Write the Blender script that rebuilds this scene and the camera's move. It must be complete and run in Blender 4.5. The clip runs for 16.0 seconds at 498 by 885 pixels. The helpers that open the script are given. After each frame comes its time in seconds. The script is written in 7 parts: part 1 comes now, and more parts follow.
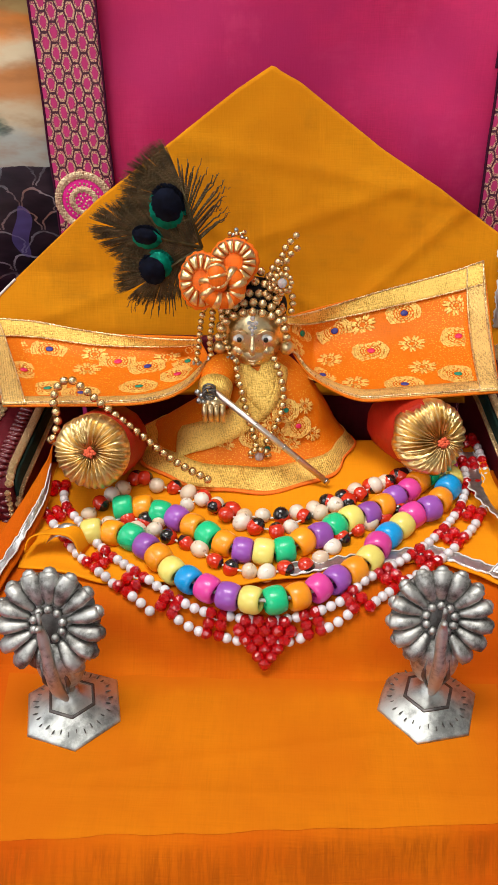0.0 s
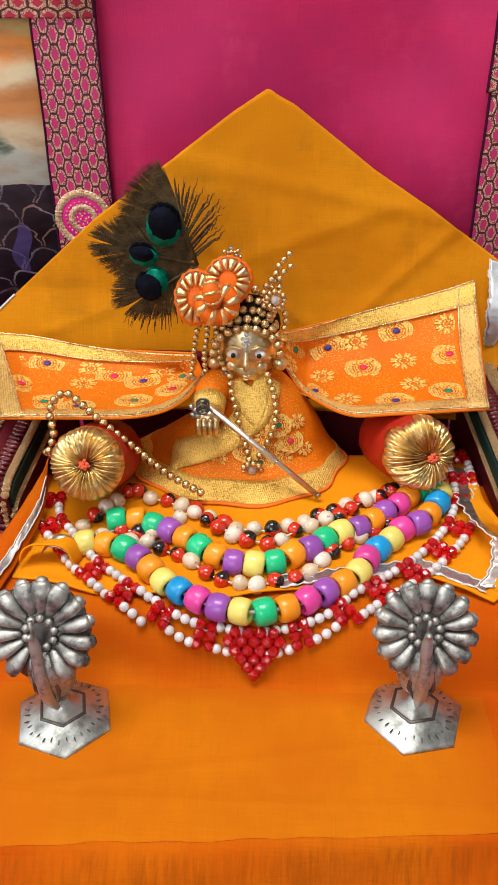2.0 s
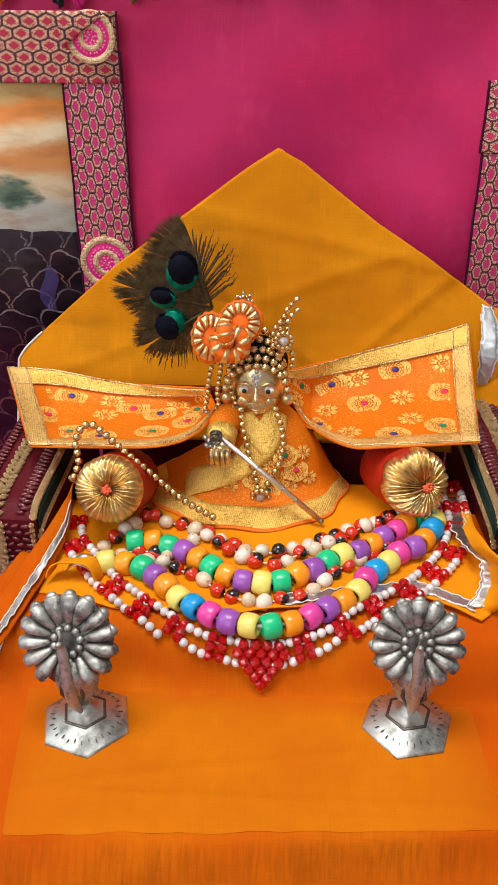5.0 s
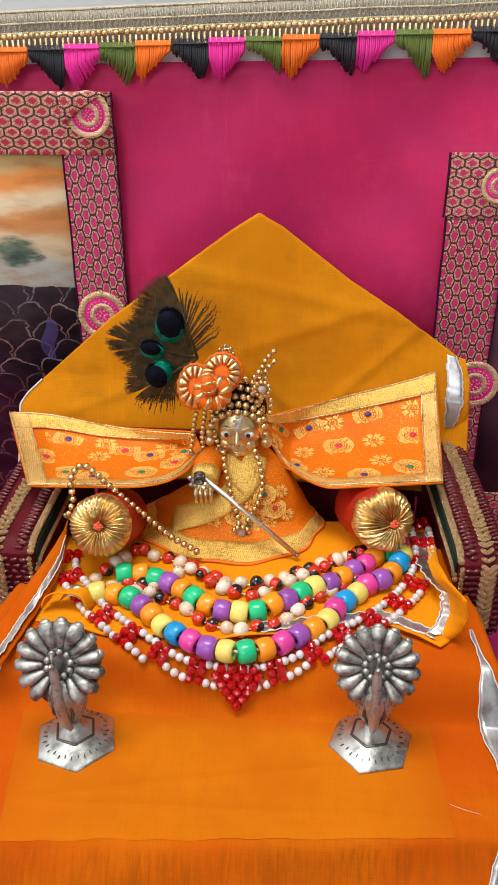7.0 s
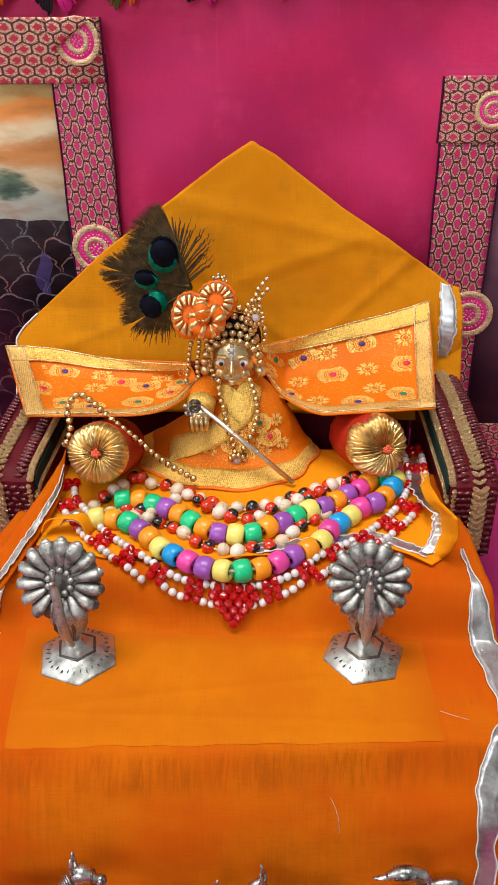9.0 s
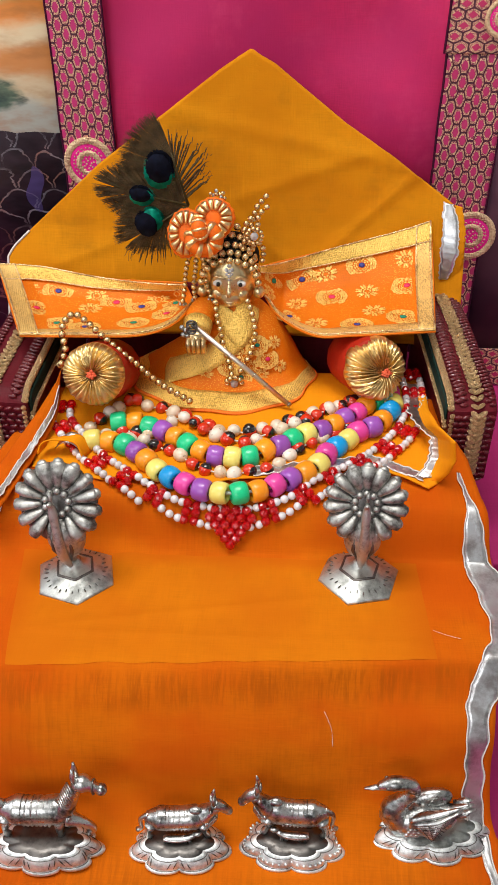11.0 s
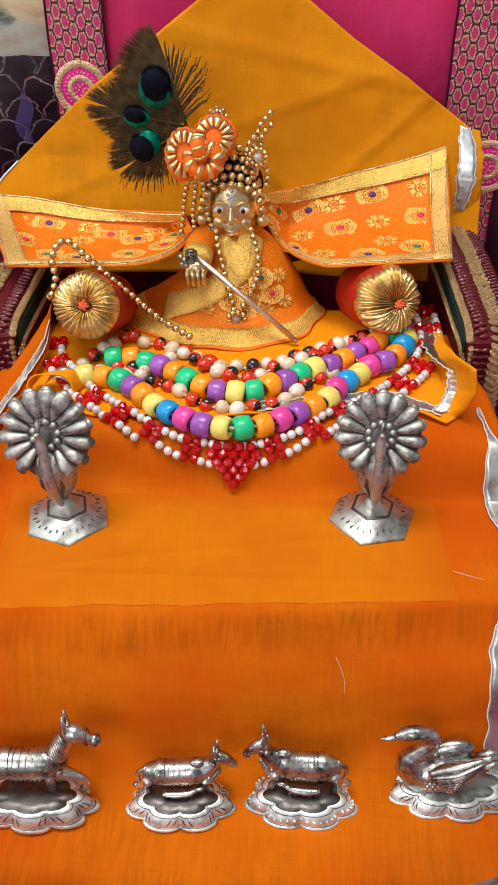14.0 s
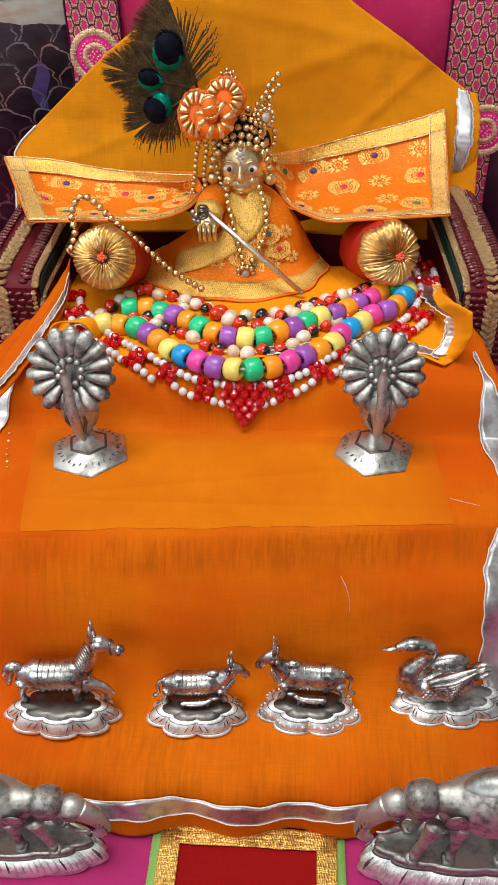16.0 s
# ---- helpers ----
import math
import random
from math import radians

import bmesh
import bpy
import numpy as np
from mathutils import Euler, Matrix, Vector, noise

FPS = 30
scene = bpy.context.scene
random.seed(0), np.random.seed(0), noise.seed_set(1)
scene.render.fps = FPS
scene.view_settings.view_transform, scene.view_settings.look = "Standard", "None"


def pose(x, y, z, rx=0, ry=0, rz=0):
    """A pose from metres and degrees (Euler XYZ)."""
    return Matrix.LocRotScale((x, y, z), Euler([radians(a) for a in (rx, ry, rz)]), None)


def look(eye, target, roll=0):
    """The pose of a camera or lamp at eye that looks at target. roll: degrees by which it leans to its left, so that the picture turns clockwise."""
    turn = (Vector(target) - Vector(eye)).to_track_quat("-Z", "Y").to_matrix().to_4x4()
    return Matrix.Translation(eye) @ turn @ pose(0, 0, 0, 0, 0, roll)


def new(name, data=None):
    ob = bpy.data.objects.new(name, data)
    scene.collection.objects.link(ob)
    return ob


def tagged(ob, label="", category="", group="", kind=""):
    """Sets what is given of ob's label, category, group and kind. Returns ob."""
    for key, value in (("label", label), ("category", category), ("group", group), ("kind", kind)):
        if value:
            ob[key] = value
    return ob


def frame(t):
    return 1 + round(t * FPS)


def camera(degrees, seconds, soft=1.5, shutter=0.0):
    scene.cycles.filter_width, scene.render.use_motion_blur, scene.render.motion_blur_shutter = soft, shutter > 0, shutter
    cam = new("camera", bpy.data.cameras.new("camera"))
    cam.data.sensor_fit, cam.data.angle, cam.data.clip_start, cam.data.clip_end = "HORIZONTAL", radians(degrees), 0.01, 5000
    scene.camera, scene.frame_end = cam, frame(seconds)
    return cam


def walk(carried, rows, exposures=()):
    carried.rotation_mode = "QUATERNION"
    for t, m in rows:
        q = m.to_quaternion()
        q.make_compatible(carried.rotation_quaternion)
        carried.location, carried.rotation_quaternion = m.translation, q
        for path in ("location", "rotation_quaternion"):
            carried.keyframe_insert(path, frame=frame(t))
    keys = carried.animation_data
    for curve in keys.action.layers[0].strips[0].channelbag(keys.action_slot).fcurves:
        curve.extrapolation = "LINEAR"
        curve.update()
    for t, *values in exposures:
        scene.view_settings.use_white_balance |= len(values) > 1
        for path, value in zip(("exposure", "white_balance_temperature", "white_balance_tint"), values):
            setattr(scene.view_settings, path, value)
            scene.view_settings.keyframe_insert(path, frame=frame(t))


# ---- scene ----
cam = camera(33.33, 16.0)
PATH = [
    (0, (0.00985, 0.01117, 0.21691), (-0.03378, 0.84054, -0.34008), -0.77),
    (0.5, (0.00962, 0.00598, 0.22007), (-0.03167, 0.83930, -0.33117), -0.34),
    (1, (0.00989, 0.00583, 0.22091), (-0.03417, 0.84364, -0.32327), -0.37),
    (1.5, (0.01211, 0.00674, 0.22051), (-0.03278, 0.84593, -0.32147), -0.35),
    (2, (0.01355, 0.00666, 0.21897), (-0.03252, 0.84670, -0.32161), -0.35),
    (2.5, (0.01142, 0.00555, 0.21940), (-0.03565, 0.85028, -0.31372), -0.19),
    (3, (0.00857, 0.00524, 0.22179), (-0.03975, 0.85280, -0.30670), -0.01),
    (3.2, (0.00938, 0.00363, 0.21831), (-0.03734, 0.85620, -0.30221), 0.09),
    (5.3, (0.01560, -0.02195, 0.23680), (-0.04215, 0.84063, -0.26581), -0.13),
    (5.5, (0.01716, -0.02512, 0.24081), (-0.04278, 0.84170, -0.25420), -0.24),
    (6, (0.01838, -0.02646, 0.25807), (-0.04387, 0.84769, -0.22358), -0.20),
    (6.5, (0.02282, -0.03355, 0.25297), (-0.04157, 0.84514, -0.22006), -0.23),
    (7, (0.02631, -0.04100, 0.25002), (-0.03636, 0.83851, -0.22173), -0.18),
    (7.5, (0.02872, -0.04796, 0.24338), (-0.03456, 0.83129, -0.22875), -0.22),
    (8, (0.02575, -0.05043, 0.23865), (-0.03511, 0.82537, -0.24018), -0.34),
    (8.5, (0.02885, -0.05237, 0.24085), (-0.03131, 0.81330, -0.25614), -0.56),
    (9, (0.02935, -0.05091, 0.24156), (-0.03217, 0.80164, -0.27745), -0.84),
    (9.2, (0.02971, -0.05134, 0.24531), (-0.03220, 0.79645, -0.28138), -0.90),
    (11.3, (0.02677, -0.04852, 0.23506), (-0.02202, 0.75360, -0.36011), 0.02),
    (11.5, (0.02779, -0.04731, 0.23189), (-0.02460, 0.75472, -0.36310), -0.21),
    (12, (0.02902, -0.04439, 0.22524), (-0.02271, 0.75234, -0.37688), -0.24),
    (12.5, (0.03023, -0.04190, 0.21765), (-0.02157, 0.75023, -0.39050), -0.35),
    (13, (0.02791, -0.04054, 0.21742), (-0.02240, 0.75040, -0.39240), -0.25),
    (13.5, (0.02827, -0.04094, 0.21605), (-0.02168, 0.75063, -0.39298), -0.26),
    (14, (0.02542, -0.04239, 0.20878), (-0.02507, 0.75014, -0.39896), -0.34),
    (14.5, (0.02758, -0.04297, 0.19907), (-0.02433, 0.74363, -0.41621), -0.50),
    (15, (0.03266, -0.04891, 0.20539), (-0.02047, 0.73417, -0.41427), -0.57),
    (15.5, (0.02670, -0.06034, 0.20644), (-0.02579, 0.72391, -0.41179), -0.58),
    (16, (0.02364, -0.07080, 0.20581), (-0.02806, 0.71416, -0.41158), -0.55),
]
walk(cam, [(t, look(eye, target, roll)) for t, eye, target, roll in PATH])

# ---------------------------------------------------------------- world and light
world = bpy.data.worlds.new("world")
scene.world = world
world.use_nodes = True
wn = world.node_tree.nodes
sky = wn.new("ShaderNodeTexSky")
sky.sky_type = "NISHITA"
sky.sun_disc = False
sky.sun_elevation = radians(48)
sky.sun_rotation = radians(200)
world.node_tree.links.new(sky.outputs["Color"], wn["Background"].inputs["Color"])
wn["Background"].inputs["Strength"].default_value = 0.1


def area_lamp(name, eye, target, w, h, watts, colour):
    data = bpy.data.lights.new(name, "AREA")
    data.shape, data.size, data.size_y, data.energy, data.color = "RECTANGLE", w, h, watts, colour
    ob = new(name, data)
    ob.matrix_world = look(eye, target)
    return ob


# daylight added by area lamps in two assumed window openings, out of view
area_lamp("window_light", (-0.55, -1.56, 1.05), (-0.3, 0.3, 0.0), 1.1, 1.0, 12.0, (1.0, 0.97, 0.94))
area_lamp("window_light", (-1.46, -0.2, 1.0), (0.0, 0.2, 0.0), 1.0, 1.0, 8.0, (1.0, 0.97, 0.95))
# top light added over the shrine; its ceiling fitting is assumed
area_lamp("ceiling_lamp_light", (-0.2, 0.08, 1.66), (-0.2, 0.08, 0.0), 0.9, 0.6, 25.0, (1.0, 0.965, 0.92))

# ---------------------------------------------------------------- materials
class X:
    """A value in a node tree; arithmetic on it makes math nodes."""

    def __init__(self, nt, s):
        self.nt, self.s = nt, s

    def op(self, name, *others):
        n = self.nt.nodes.new("ShaderNodeMath")
        n.operation = name
        for i, o in enumerate((self, *others)):
            if isinstance(o, X):
                self.nt.links.new(o.s, n.inputs[i])
            else:
                n.inputs[i].default_value = o
        return X(self.nt, n.outputs[0])

    def __add__(self, o): return self.op("ADD", o)
    def __sub__(self, o): return self.op("SUBTRACT", o)
    def __mul__(self, o): return self.op("MULTIPLY", o)
    def __truediv__(self, o): return self.op("DIVIDE", o)
    def abs(self): return self.op("ABSOLUTE")
    def floor(self): return self.op("FLOOR")
    def sin(self): return self.op("SINE")
    def max(self, o): return self.op("MAXIMUM", o)
    def min(self, o): return self.op("MINIMUM", o)
    def wrap(self, a, b): return self.op("WRAP", a, b)
    def less(self, o): return self.op("LESS_THAN", o)
    def more(self, o): return self.op("GREATER_THAN", o)

    def step(self, a, b):
        n = self.nt.nodes.new("ShaderNodeMapRange")
        n.interpolation_type = "SMOOTHSTEP"
        self.nt.links.new(self.s, n.inputs[0])
        n.inputs[1].default_value, n.inputs[2].default_value = a, b
        return X(self.nt, n.outputs[0])


class Mat:
    """A material with object coordinates and short ways to noise, mixing and bump."""

    def __init__(self, name, rough=0.6, metal=0.0, sheen=0.0, spec=0.5):
        self.m = bpy.data.materials.new(name)
        self.m.use_nodes = True
        self.nt = self.m.node_tree
        self.b = self.nt.nodes["Principled BSDF"]
        self.b.inputs["Roughness"].default_value = rough
        self.b.inputs["Metallic"].default_value = metal
        self.b.inputs["Sheen Weight"].default_value = sheen
        self.b.inputs["Specular IOR Level"].default_value = spec
        self.tc = self.nt.nodes.new("ShaderNodeTexCoord").outputs["Object"]
        sep = self.nt.nodes.new("ShaderNodeSeparateXYZ")
        self.nt.links.new(self.tc, sep.inputs[0])
        self.x, self.y, self.z = [X(self.nt, o) for o in sep.outputs]

    def noise(self, scale, stretch=(1, 1, 1), detail=3.0, rough=0.55):
        mp = self.nt.nodes.new("ShaderNodeMapping")
        mp.inputs["Scale"].default_value = stretch
        self.nt.links.new(self.tc, mp.inputs[0])
        n = self.nt.nodes.new("ShaderNodeTexNoise")
        n.inputs["Scale"].default_value, n.inputs["Detail"].default_value, n.inputs["Roughness"].default_value = scale, detail, rough
        self.nt.links.new(mp.outputs[0], n.inputs["Vector"])
        return X(self.nt, n.outputs["Fac"])

    def voronoi(self, scale, feature="F1", stretch=(1, 1, 1)):
        mp = self.nt.nodes.new("ShaderNodeMapping")
        mp.inputs["Scale"].default_value = stretch
        self.nt.links.new(self.tc, mp.inputs[0])
        n = self.nt.nodes.new("ShaderNodeTexVoronoi")
        n.feature = feature
        n.inputs["Scale"].default_value = scale
        self.nt.links.new(mp.outputs[0], n.inputs["Vector"])
        return X(self.nt, n.outputs["Distance"])

    def random(self):
        return X(self.nt, self.nt.nodes.new("ShaderNodeObjectInfo").outputs["Random"])

    def mix(self, f, a, b):
        n = self.nt.nodes.new("ShaderNodeMix")
        n.data_type = "RGBA"
        for i, v in ((0, f), (6, a), (7, b)):
            if isinstance(v, X):
                self.nt.links.new(v.s, n.inputs[i])
            else:
                n.inputs[i].default_value = v if i == 0 else (*v, 1.0)
        return X(self.nt, n.outputs[2])

    def set(self, name, v):
        if isinstance(v, X):
            self.nt.links.new(v.s, self.b.inputs[name])
        else:
            self.b.inputs[name].default_value = (*v, 1.0) if isinstance(v, tuple) else v
        return self

    def bump(self, h, strength=0.3, dist=0.0005):
        n = self.nt.nodes.new("ShaderNodeBump")
        n.inputs["Strength"].default_value, n.inputs["Distance"].default_value = strength, dist
        self.nt.links.new(h.s, n.inputs["Height"])
        self.nt.links.new(n.outputs[0], self.b.inputs["Normal"])
        return self


def tone(c, f):
    return tuple(min(1.0, v * f) for v in c)


def cloth(name, c, rough=0.85, vary=0.22, thread=1900.0, sheen=0.0, spec=0.08, strength=0.35, weave=1.3, other=None, slub=0.0, stain=None, streak_bands=(), under=None):
    """Plain woven cotton: slubs along both thread ways, faint stains and a fine relief."""
    m = Mat(name, rough, 0.0, sheen, spec)
    warp = m.noise(thread, (1.0, 0.05, 0.05), 2.0)
    weft = m.noise(thread, (0.05, 1.0, 1.0), 2.0)
    big = m.noise(28.0, detail=4.0)
    mid = m.noise(170.0, (1.0, 0.45, 0.45), 3.0)
    w = (warp + weft) * 0.5
    f = (w * weave + mid * 0.5 + big * 0.9 - 0.7 + (1.3 - weave) * 0.5).step(0.1, 0.9)
    base = m.mix(f, tone(c, 1 - vary), tone(c, 1 + vary))
    if slub:
        base = m.mix(m.noise(620.0, (1.0, 0.07, 0.07), 3.0).step(0.42, 0.70) * m.noise(40.0, (0.6, 1.5, 1.5), 3.0).step(0.42, 0.68) * slub, base, (c[0] * 0.58, c[1] * 0.62, c[2]))
    if other:
        base = m.mix(m.noise(17.0, (1.0, 1.0, 1.6), 3.0).step(0.36, 0.66) * 0.8, base, other)
    for lo, hi in streak_bands:
        # darker streaks running up the cloth, broken by noise, between heights lo and hi
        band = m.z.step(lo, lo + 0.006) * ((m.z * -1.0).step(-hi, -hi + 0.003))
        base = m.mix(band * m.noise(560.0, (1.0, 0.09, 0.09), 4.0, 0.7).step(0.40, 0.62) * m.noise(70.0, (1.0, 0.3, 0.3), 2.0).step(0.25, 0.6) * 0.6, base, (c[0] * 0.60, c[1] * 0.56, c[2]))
    if stain:
        # old creases and handling marks: smudges with streaks along the threads
        st_ = m.noise(38.0, (1.0, 1.0, 0.8), 5.0, 0.65).step(0.50, 0.68) * m.noise(260.0, (0.12, 1.0, 1.0), 3.0).step(0.25, 0.7)
        base = m.mix(st_ * 0.55, base, stain)
        base = m.mix(m.noise(300.0, (1.0, 0.07, 0.07), 2.0).step(0.58, 0.75) * m.noise(30.0, detail=2.0).step(0.45, 0.7) * 0.5, base, tone(c, 1.25))
    if under:
        # fades to the given colour towards its sides and back, with a noisy edge
        n = m.noise(90.0, detail=3.0) * 0.008 - 0.004
        out = ((m.x - 0.0015).abs() + m.y * 0.14 + n).step(0.086, 0.1045).max((m.y + n).step(0.184, 0.195))
        base = m.mix(out * 0.92, base, under)
    m.set("Base Color", base)
    m.bump(w + mid * 0.5, strength, 0.0004)
    return m.m


def zari(name, c=(1.0, 0.67, 0.16), dark=(0.50, 0.25, 0.03), scale=4200.0, rough=0.36, shine=0.55):
    """Gold thread ribbon: glinting picks with darker gaps between the threads."""
    m = Mat(name, rough, shine)
    g = m.noise(scale, (1.0, 0.12, 0.3), 1.5)
    v = m.noise(scale * 0.8, (0.16, 1.0, 1.0), 1.5)
    n = m.noise(90.0, detail=4.0)
    rib = ((m.x + m.y * 0.35) * 6800.0 + (n - 0.5) * 5.0).sin()
    f = (g * 0.5 + v * 0.5 + (n - 0.5) * 0.45 + rib * 0.025 + 0.02).step(0.44, 0.74)
    m.set("Base Color", m.mix(f, c, dark))
    m.set("Roughness", g * 0.3 + (rough - 0.1))
    m.bump(g * -0.8 - v * 0.8 - rib * 0.1, 0.8, 0.0005)
    return m.m


def plastic(name, c, rough=0.28, coat=0.3):
    m = Mat(name, rough)
    n = m.noise(260.0, detail=3.0)
    r = m.random()
    m.set("Base Color", m.mix((n * 0.6 + r * 0.4).step(0.2, 0.8), tone(c, 0.86), tone(c, 1.06)))
    m.set("Roughness", n * 0.25 + (rough - 0.1))
    m.set("Coat Weight", coat)
    m.set("Subsurface Weight", 0.0)
    m.bump(n, 0.06, 0.0004)
    return m.m


def metal(name, c, dark, rough=0.3, scale=340.0, patina=0.5):
    m = Mat(name, rough, 1.0)
    n = m.noise(scale, detail=5.0, rough=0.65)
    s = m.noise(scale * 0.22, detail=3.0)
    f = ((n + s) * 0.5).step(0.43, 0.66) * patina
    m.set("Base Color", m.mix(f, c, dark))
    m.set("Roughness", n * 0.35 + (rough - 0.14))
    m.bump(n + s, 0.22, 0.0004)
    return m.m


def honeycomb(name, px, pz, field, gold=(0.92, 0.64, 0.38), line=(0.06, 0.006, 0.02), turn=False, diamond=0.0):
    """Brocade band: hexagon cells, dark outlines, dotted gold rings and a bright heart."""
    m = Mat(name, 0.5, 0.0, 0.1)
    a, b = (m.z, m.x) if turn else (m.x, m.z)
    u, v = a / px, b / (pz / 1.7320508)
    h = 1.7320508
    ax, ay = u.wrap(-0.5, 0.5), v.wrap(-h / 2, h / 2)
    bx, by = (u - 0.5).wrap(-0.5, 0.5), (v - h / 2).wrap(-h / 2, h / 2)
    pick = (ax * ax + ay * ay).less(bx * bx + by * by)
    gx, gy = ax * pick + bx * (pick * -1.0 + 1.0), ay * pick + by * (pick * -1.0 + 1.0)
    d = gx.abs().max(gx.abs() * 0.5 + gy.abs() * 0.8660254)
    wob = m.noise(900.0, detail=2.0) * 0.09 - 0.045
    d = d + wob
    dia = (gx.abs() * 0.9 + gy.abs() * 0.9) * diamond + d * (1.0 - diamond) + wob
    heart = dia.less(0.29)
    ring = (heart * -1.0 + 1.0) * d.less(0.435)
    dots = m.noise(2400.0, detail=1.0).more(0.475)
    goldf = ring * dots
    edge = d.more(0.44)
    weave = m.noise(2600.0, (1.0, 0.1, 0.1), 2.0)
    base = m.mix(edge, m.mix(heart, tone(field, 0.45), field), line)
    base = m.mix(goldf, base, gold)
    base = m.mix(weave * 0.25, base, line)
    m.set("Base Color", base)
    m.set("Metallic", goldf * 0.35)
    m.set("Roughness", goldf * -0.22 + 0.6)
    m.bump(goldf + heart * 0.5 + weave * 0.6, 0.5, 0.0005)
    return m.m


def painted_picture(name):
    """Print of a river at dusk above a mass of dark scales."""
    m = Mat(name, 0.35)
    n = m.noise(26.0, (1.0, 1.0, 3.0), 5.0)
    n2 = m.noise(70.0, (0.6, 1.0, 1.6), 4.0)
    z = m.z + (n - 0.5) * 0.022
    c = m.mix(z.step(0.126, 0.134), (0.42, 0.44, 0.40), (0.62, 0.50, 0.33))
    c = m.mix(z.step(0.136, 0.146), c, (0.55, 0.22, 0.07))
    c = m.mix(z.step(0.150, 0.157), c, (0.68, 0.55, 0.36))
    c = m.mix(z.step(0.158, 0.168), c, (0.70, 0.24, 0.05))
    c = m.mix(z.step(0.170, 0.176), c, (0.60, 0.40, 0.16))
    c = m.mix(n2.step(0.45, 0.75) * 0.6, c, (0.34, 0.13, 0.04))
    tx, tz = (m.x + 0.128) / 0.016, (m.z - 0.1315) / 0.0095
    tree = (tx * tx + tz * tz + (n2 - 0.5) * 3.6) .step(1.1, 0.35)
    c = m.mix(tree * 0.95, c, m.mix(n2.step(0.4, 0.6), (0.012, 0.035, 0.032), (0.10, 0.16, 0.11)))
    # scales below: rows of arcs
    u, v = (m.x + (n2 - 0.5) * 0.008 + (n - 0.5) * 0.010) / 0.019, (m.z + (n - 0.5) * 0.008) / 0.0105
    row = v.floor()
    uu = (u + row * 0.5 + (n - 0.5) * 0.5).wrap(-0.5, 0.5)
    vv = v - row
    r = (uu * uu * 4.0 + vv * vv)
    arc = (r + (n2 - 0.5) * 0.3 - 0.84).abs().less(0.085)
    dark = m.mix(n2.step(0.3, 0.8), (0.012, 0.009, 0.014), (0.05, 0.03, 0.045))
    dark = m.mix(arc * n.step(0.35, 0.6), dark, m.mix(m.noise(40.0).step(0.4, 0.6), (0.34, 0.33, 0.38), (0.30, 0.16, 0.13)))
    below = (m.z + (n - 0.5) * 0.01).less(0.1125)
    c = m.mix(below, c, dark)
    sx, sz = (m.x + 0.1145 + (m.z * 260.0).sin() * 0.0018) / 0.0042, (m.z - 0.083) / 0.0125
    c = m.mix((sx * sx + sz * sz).less(1.0) * (n2 * 0.8 + 0.2), c, (0.13, 0.10, 0.33))
    m.set("Base Color", c)
    m.bump(n2, 0.03, 0.0003)
    return m.m


YELLOW = (0.60, 0.222, 0.005)
M_ORANGE = cloth("orange_cotton", (0.51, 0.112, 0.0015), vary=0.16, strength=0.5, weave=1.0, other=(0.50, 0.068, 0.0008), slub=0.35, streak_bands=((-0.0150, -0.0004), (-0.0700, -0.0570)))
M_ORANGE2 = cloth("light_orange_cotton", (0.54, 0.146, 0.002), vary=0.12, strength=0.3, weave=0.9, other=(0.53, 0.124, 0.002), under=(0.50, 0.102, 0.0015))
M_YELLOW = cloth("mustard_cotton", YELLOW, vary=0.14, strength=0.4, weave=1.0, other=(0.55, 0.180, 0.003), stain=(0.40, 0.150, 0.006))
M_SEAT = cloth("marigold_cotton", (0.76, 0.265, 0.005), vary=0.07, strength=0.22)
M_MAGENTA = cloth("magenta_satin", (0.58, 0.022, 0.115), rough=0.55, vary=0.12, spec=0.22, strength=0.25, other=(0.50, 0.020, 0.125), stain=(0.66, 0.05, 0.17))
M_FLOOR = cloth("magenta_cover", (0.34, 0.022, 0.12), rough=0.6, vary=0.1, sheen=0.0, strength=0.18)


def brocade(name, c, gold):
    """Silk ground with tiny gold picks woven all over."""
    m = Mat(name, 0.55, 0.0, 0.0, 0.2)
    w = m.noise(3000.0, (1.0, 0.1, 0.1), 2.0) + m.noise(3000.0, (0.1, 1.0, 1.0), 2.0)
    big = m.noise(45.0, detail=4.0)
    pick = m.voronoi(1150.0, stretch=(1.0, 1.0, 1.7)).less(0.30) * big.step(0.3, 0.6)
    base = m.mix((w * 0.5 + big * 0.5).step(0.3, 0.75), tone(c, 0.78), tone(c, 1.1))
    m.set("Base Color", m.mix(pick * 0.75, base, gold))
    m.set("Metallic", pick * 0.4)
    m.bump(w * 0.5 + pick * 0.8, 0.5, 0.0004)
    return m.m


M_BROCADE = brocade("orange_brocade", (0.66, 0.140, 0.001), (0.92, 0.50, 0.06))
M_ZARI = zari("gold_zari_ribbon")
M_ZARI_PALE = zari("pale_zari_ribbon", (0.94, 0.65, 0.22), (0.40, 0.21, 0.05), 3600.0, 0.38, 0.55)
M_LACE = zari("pale_lace_thread", (0.60, 0.54, 0.38), (0.30, 0.25, 0.16), 3600.0, 0.45, 0.3)
M_LACEGOLD = zari("lace_gold_thread", (0.92, 0.72, 0.38), (0.40, 0.26, 0.08), 3000.0, 0.35, 0.6)
M_MATGOLD = zari("tarnished_zari", (0.70, 0.42, 0.10), (0.26, 0.12, 0.02), 2200.0, 0.34, 0.6)
M_MEDAL = zari("pale_gold_stitching", (0.84, 0.64, 0.38), (0.40, 0.20, 0.12), 2600.0, 0.42, 0.4)
M_MOTIF = zari("gold_woven_motif", (0.95, 0.60, 0.15), (0.66, 0.30, 0.04), 2300.0, 0.42, 0.4)
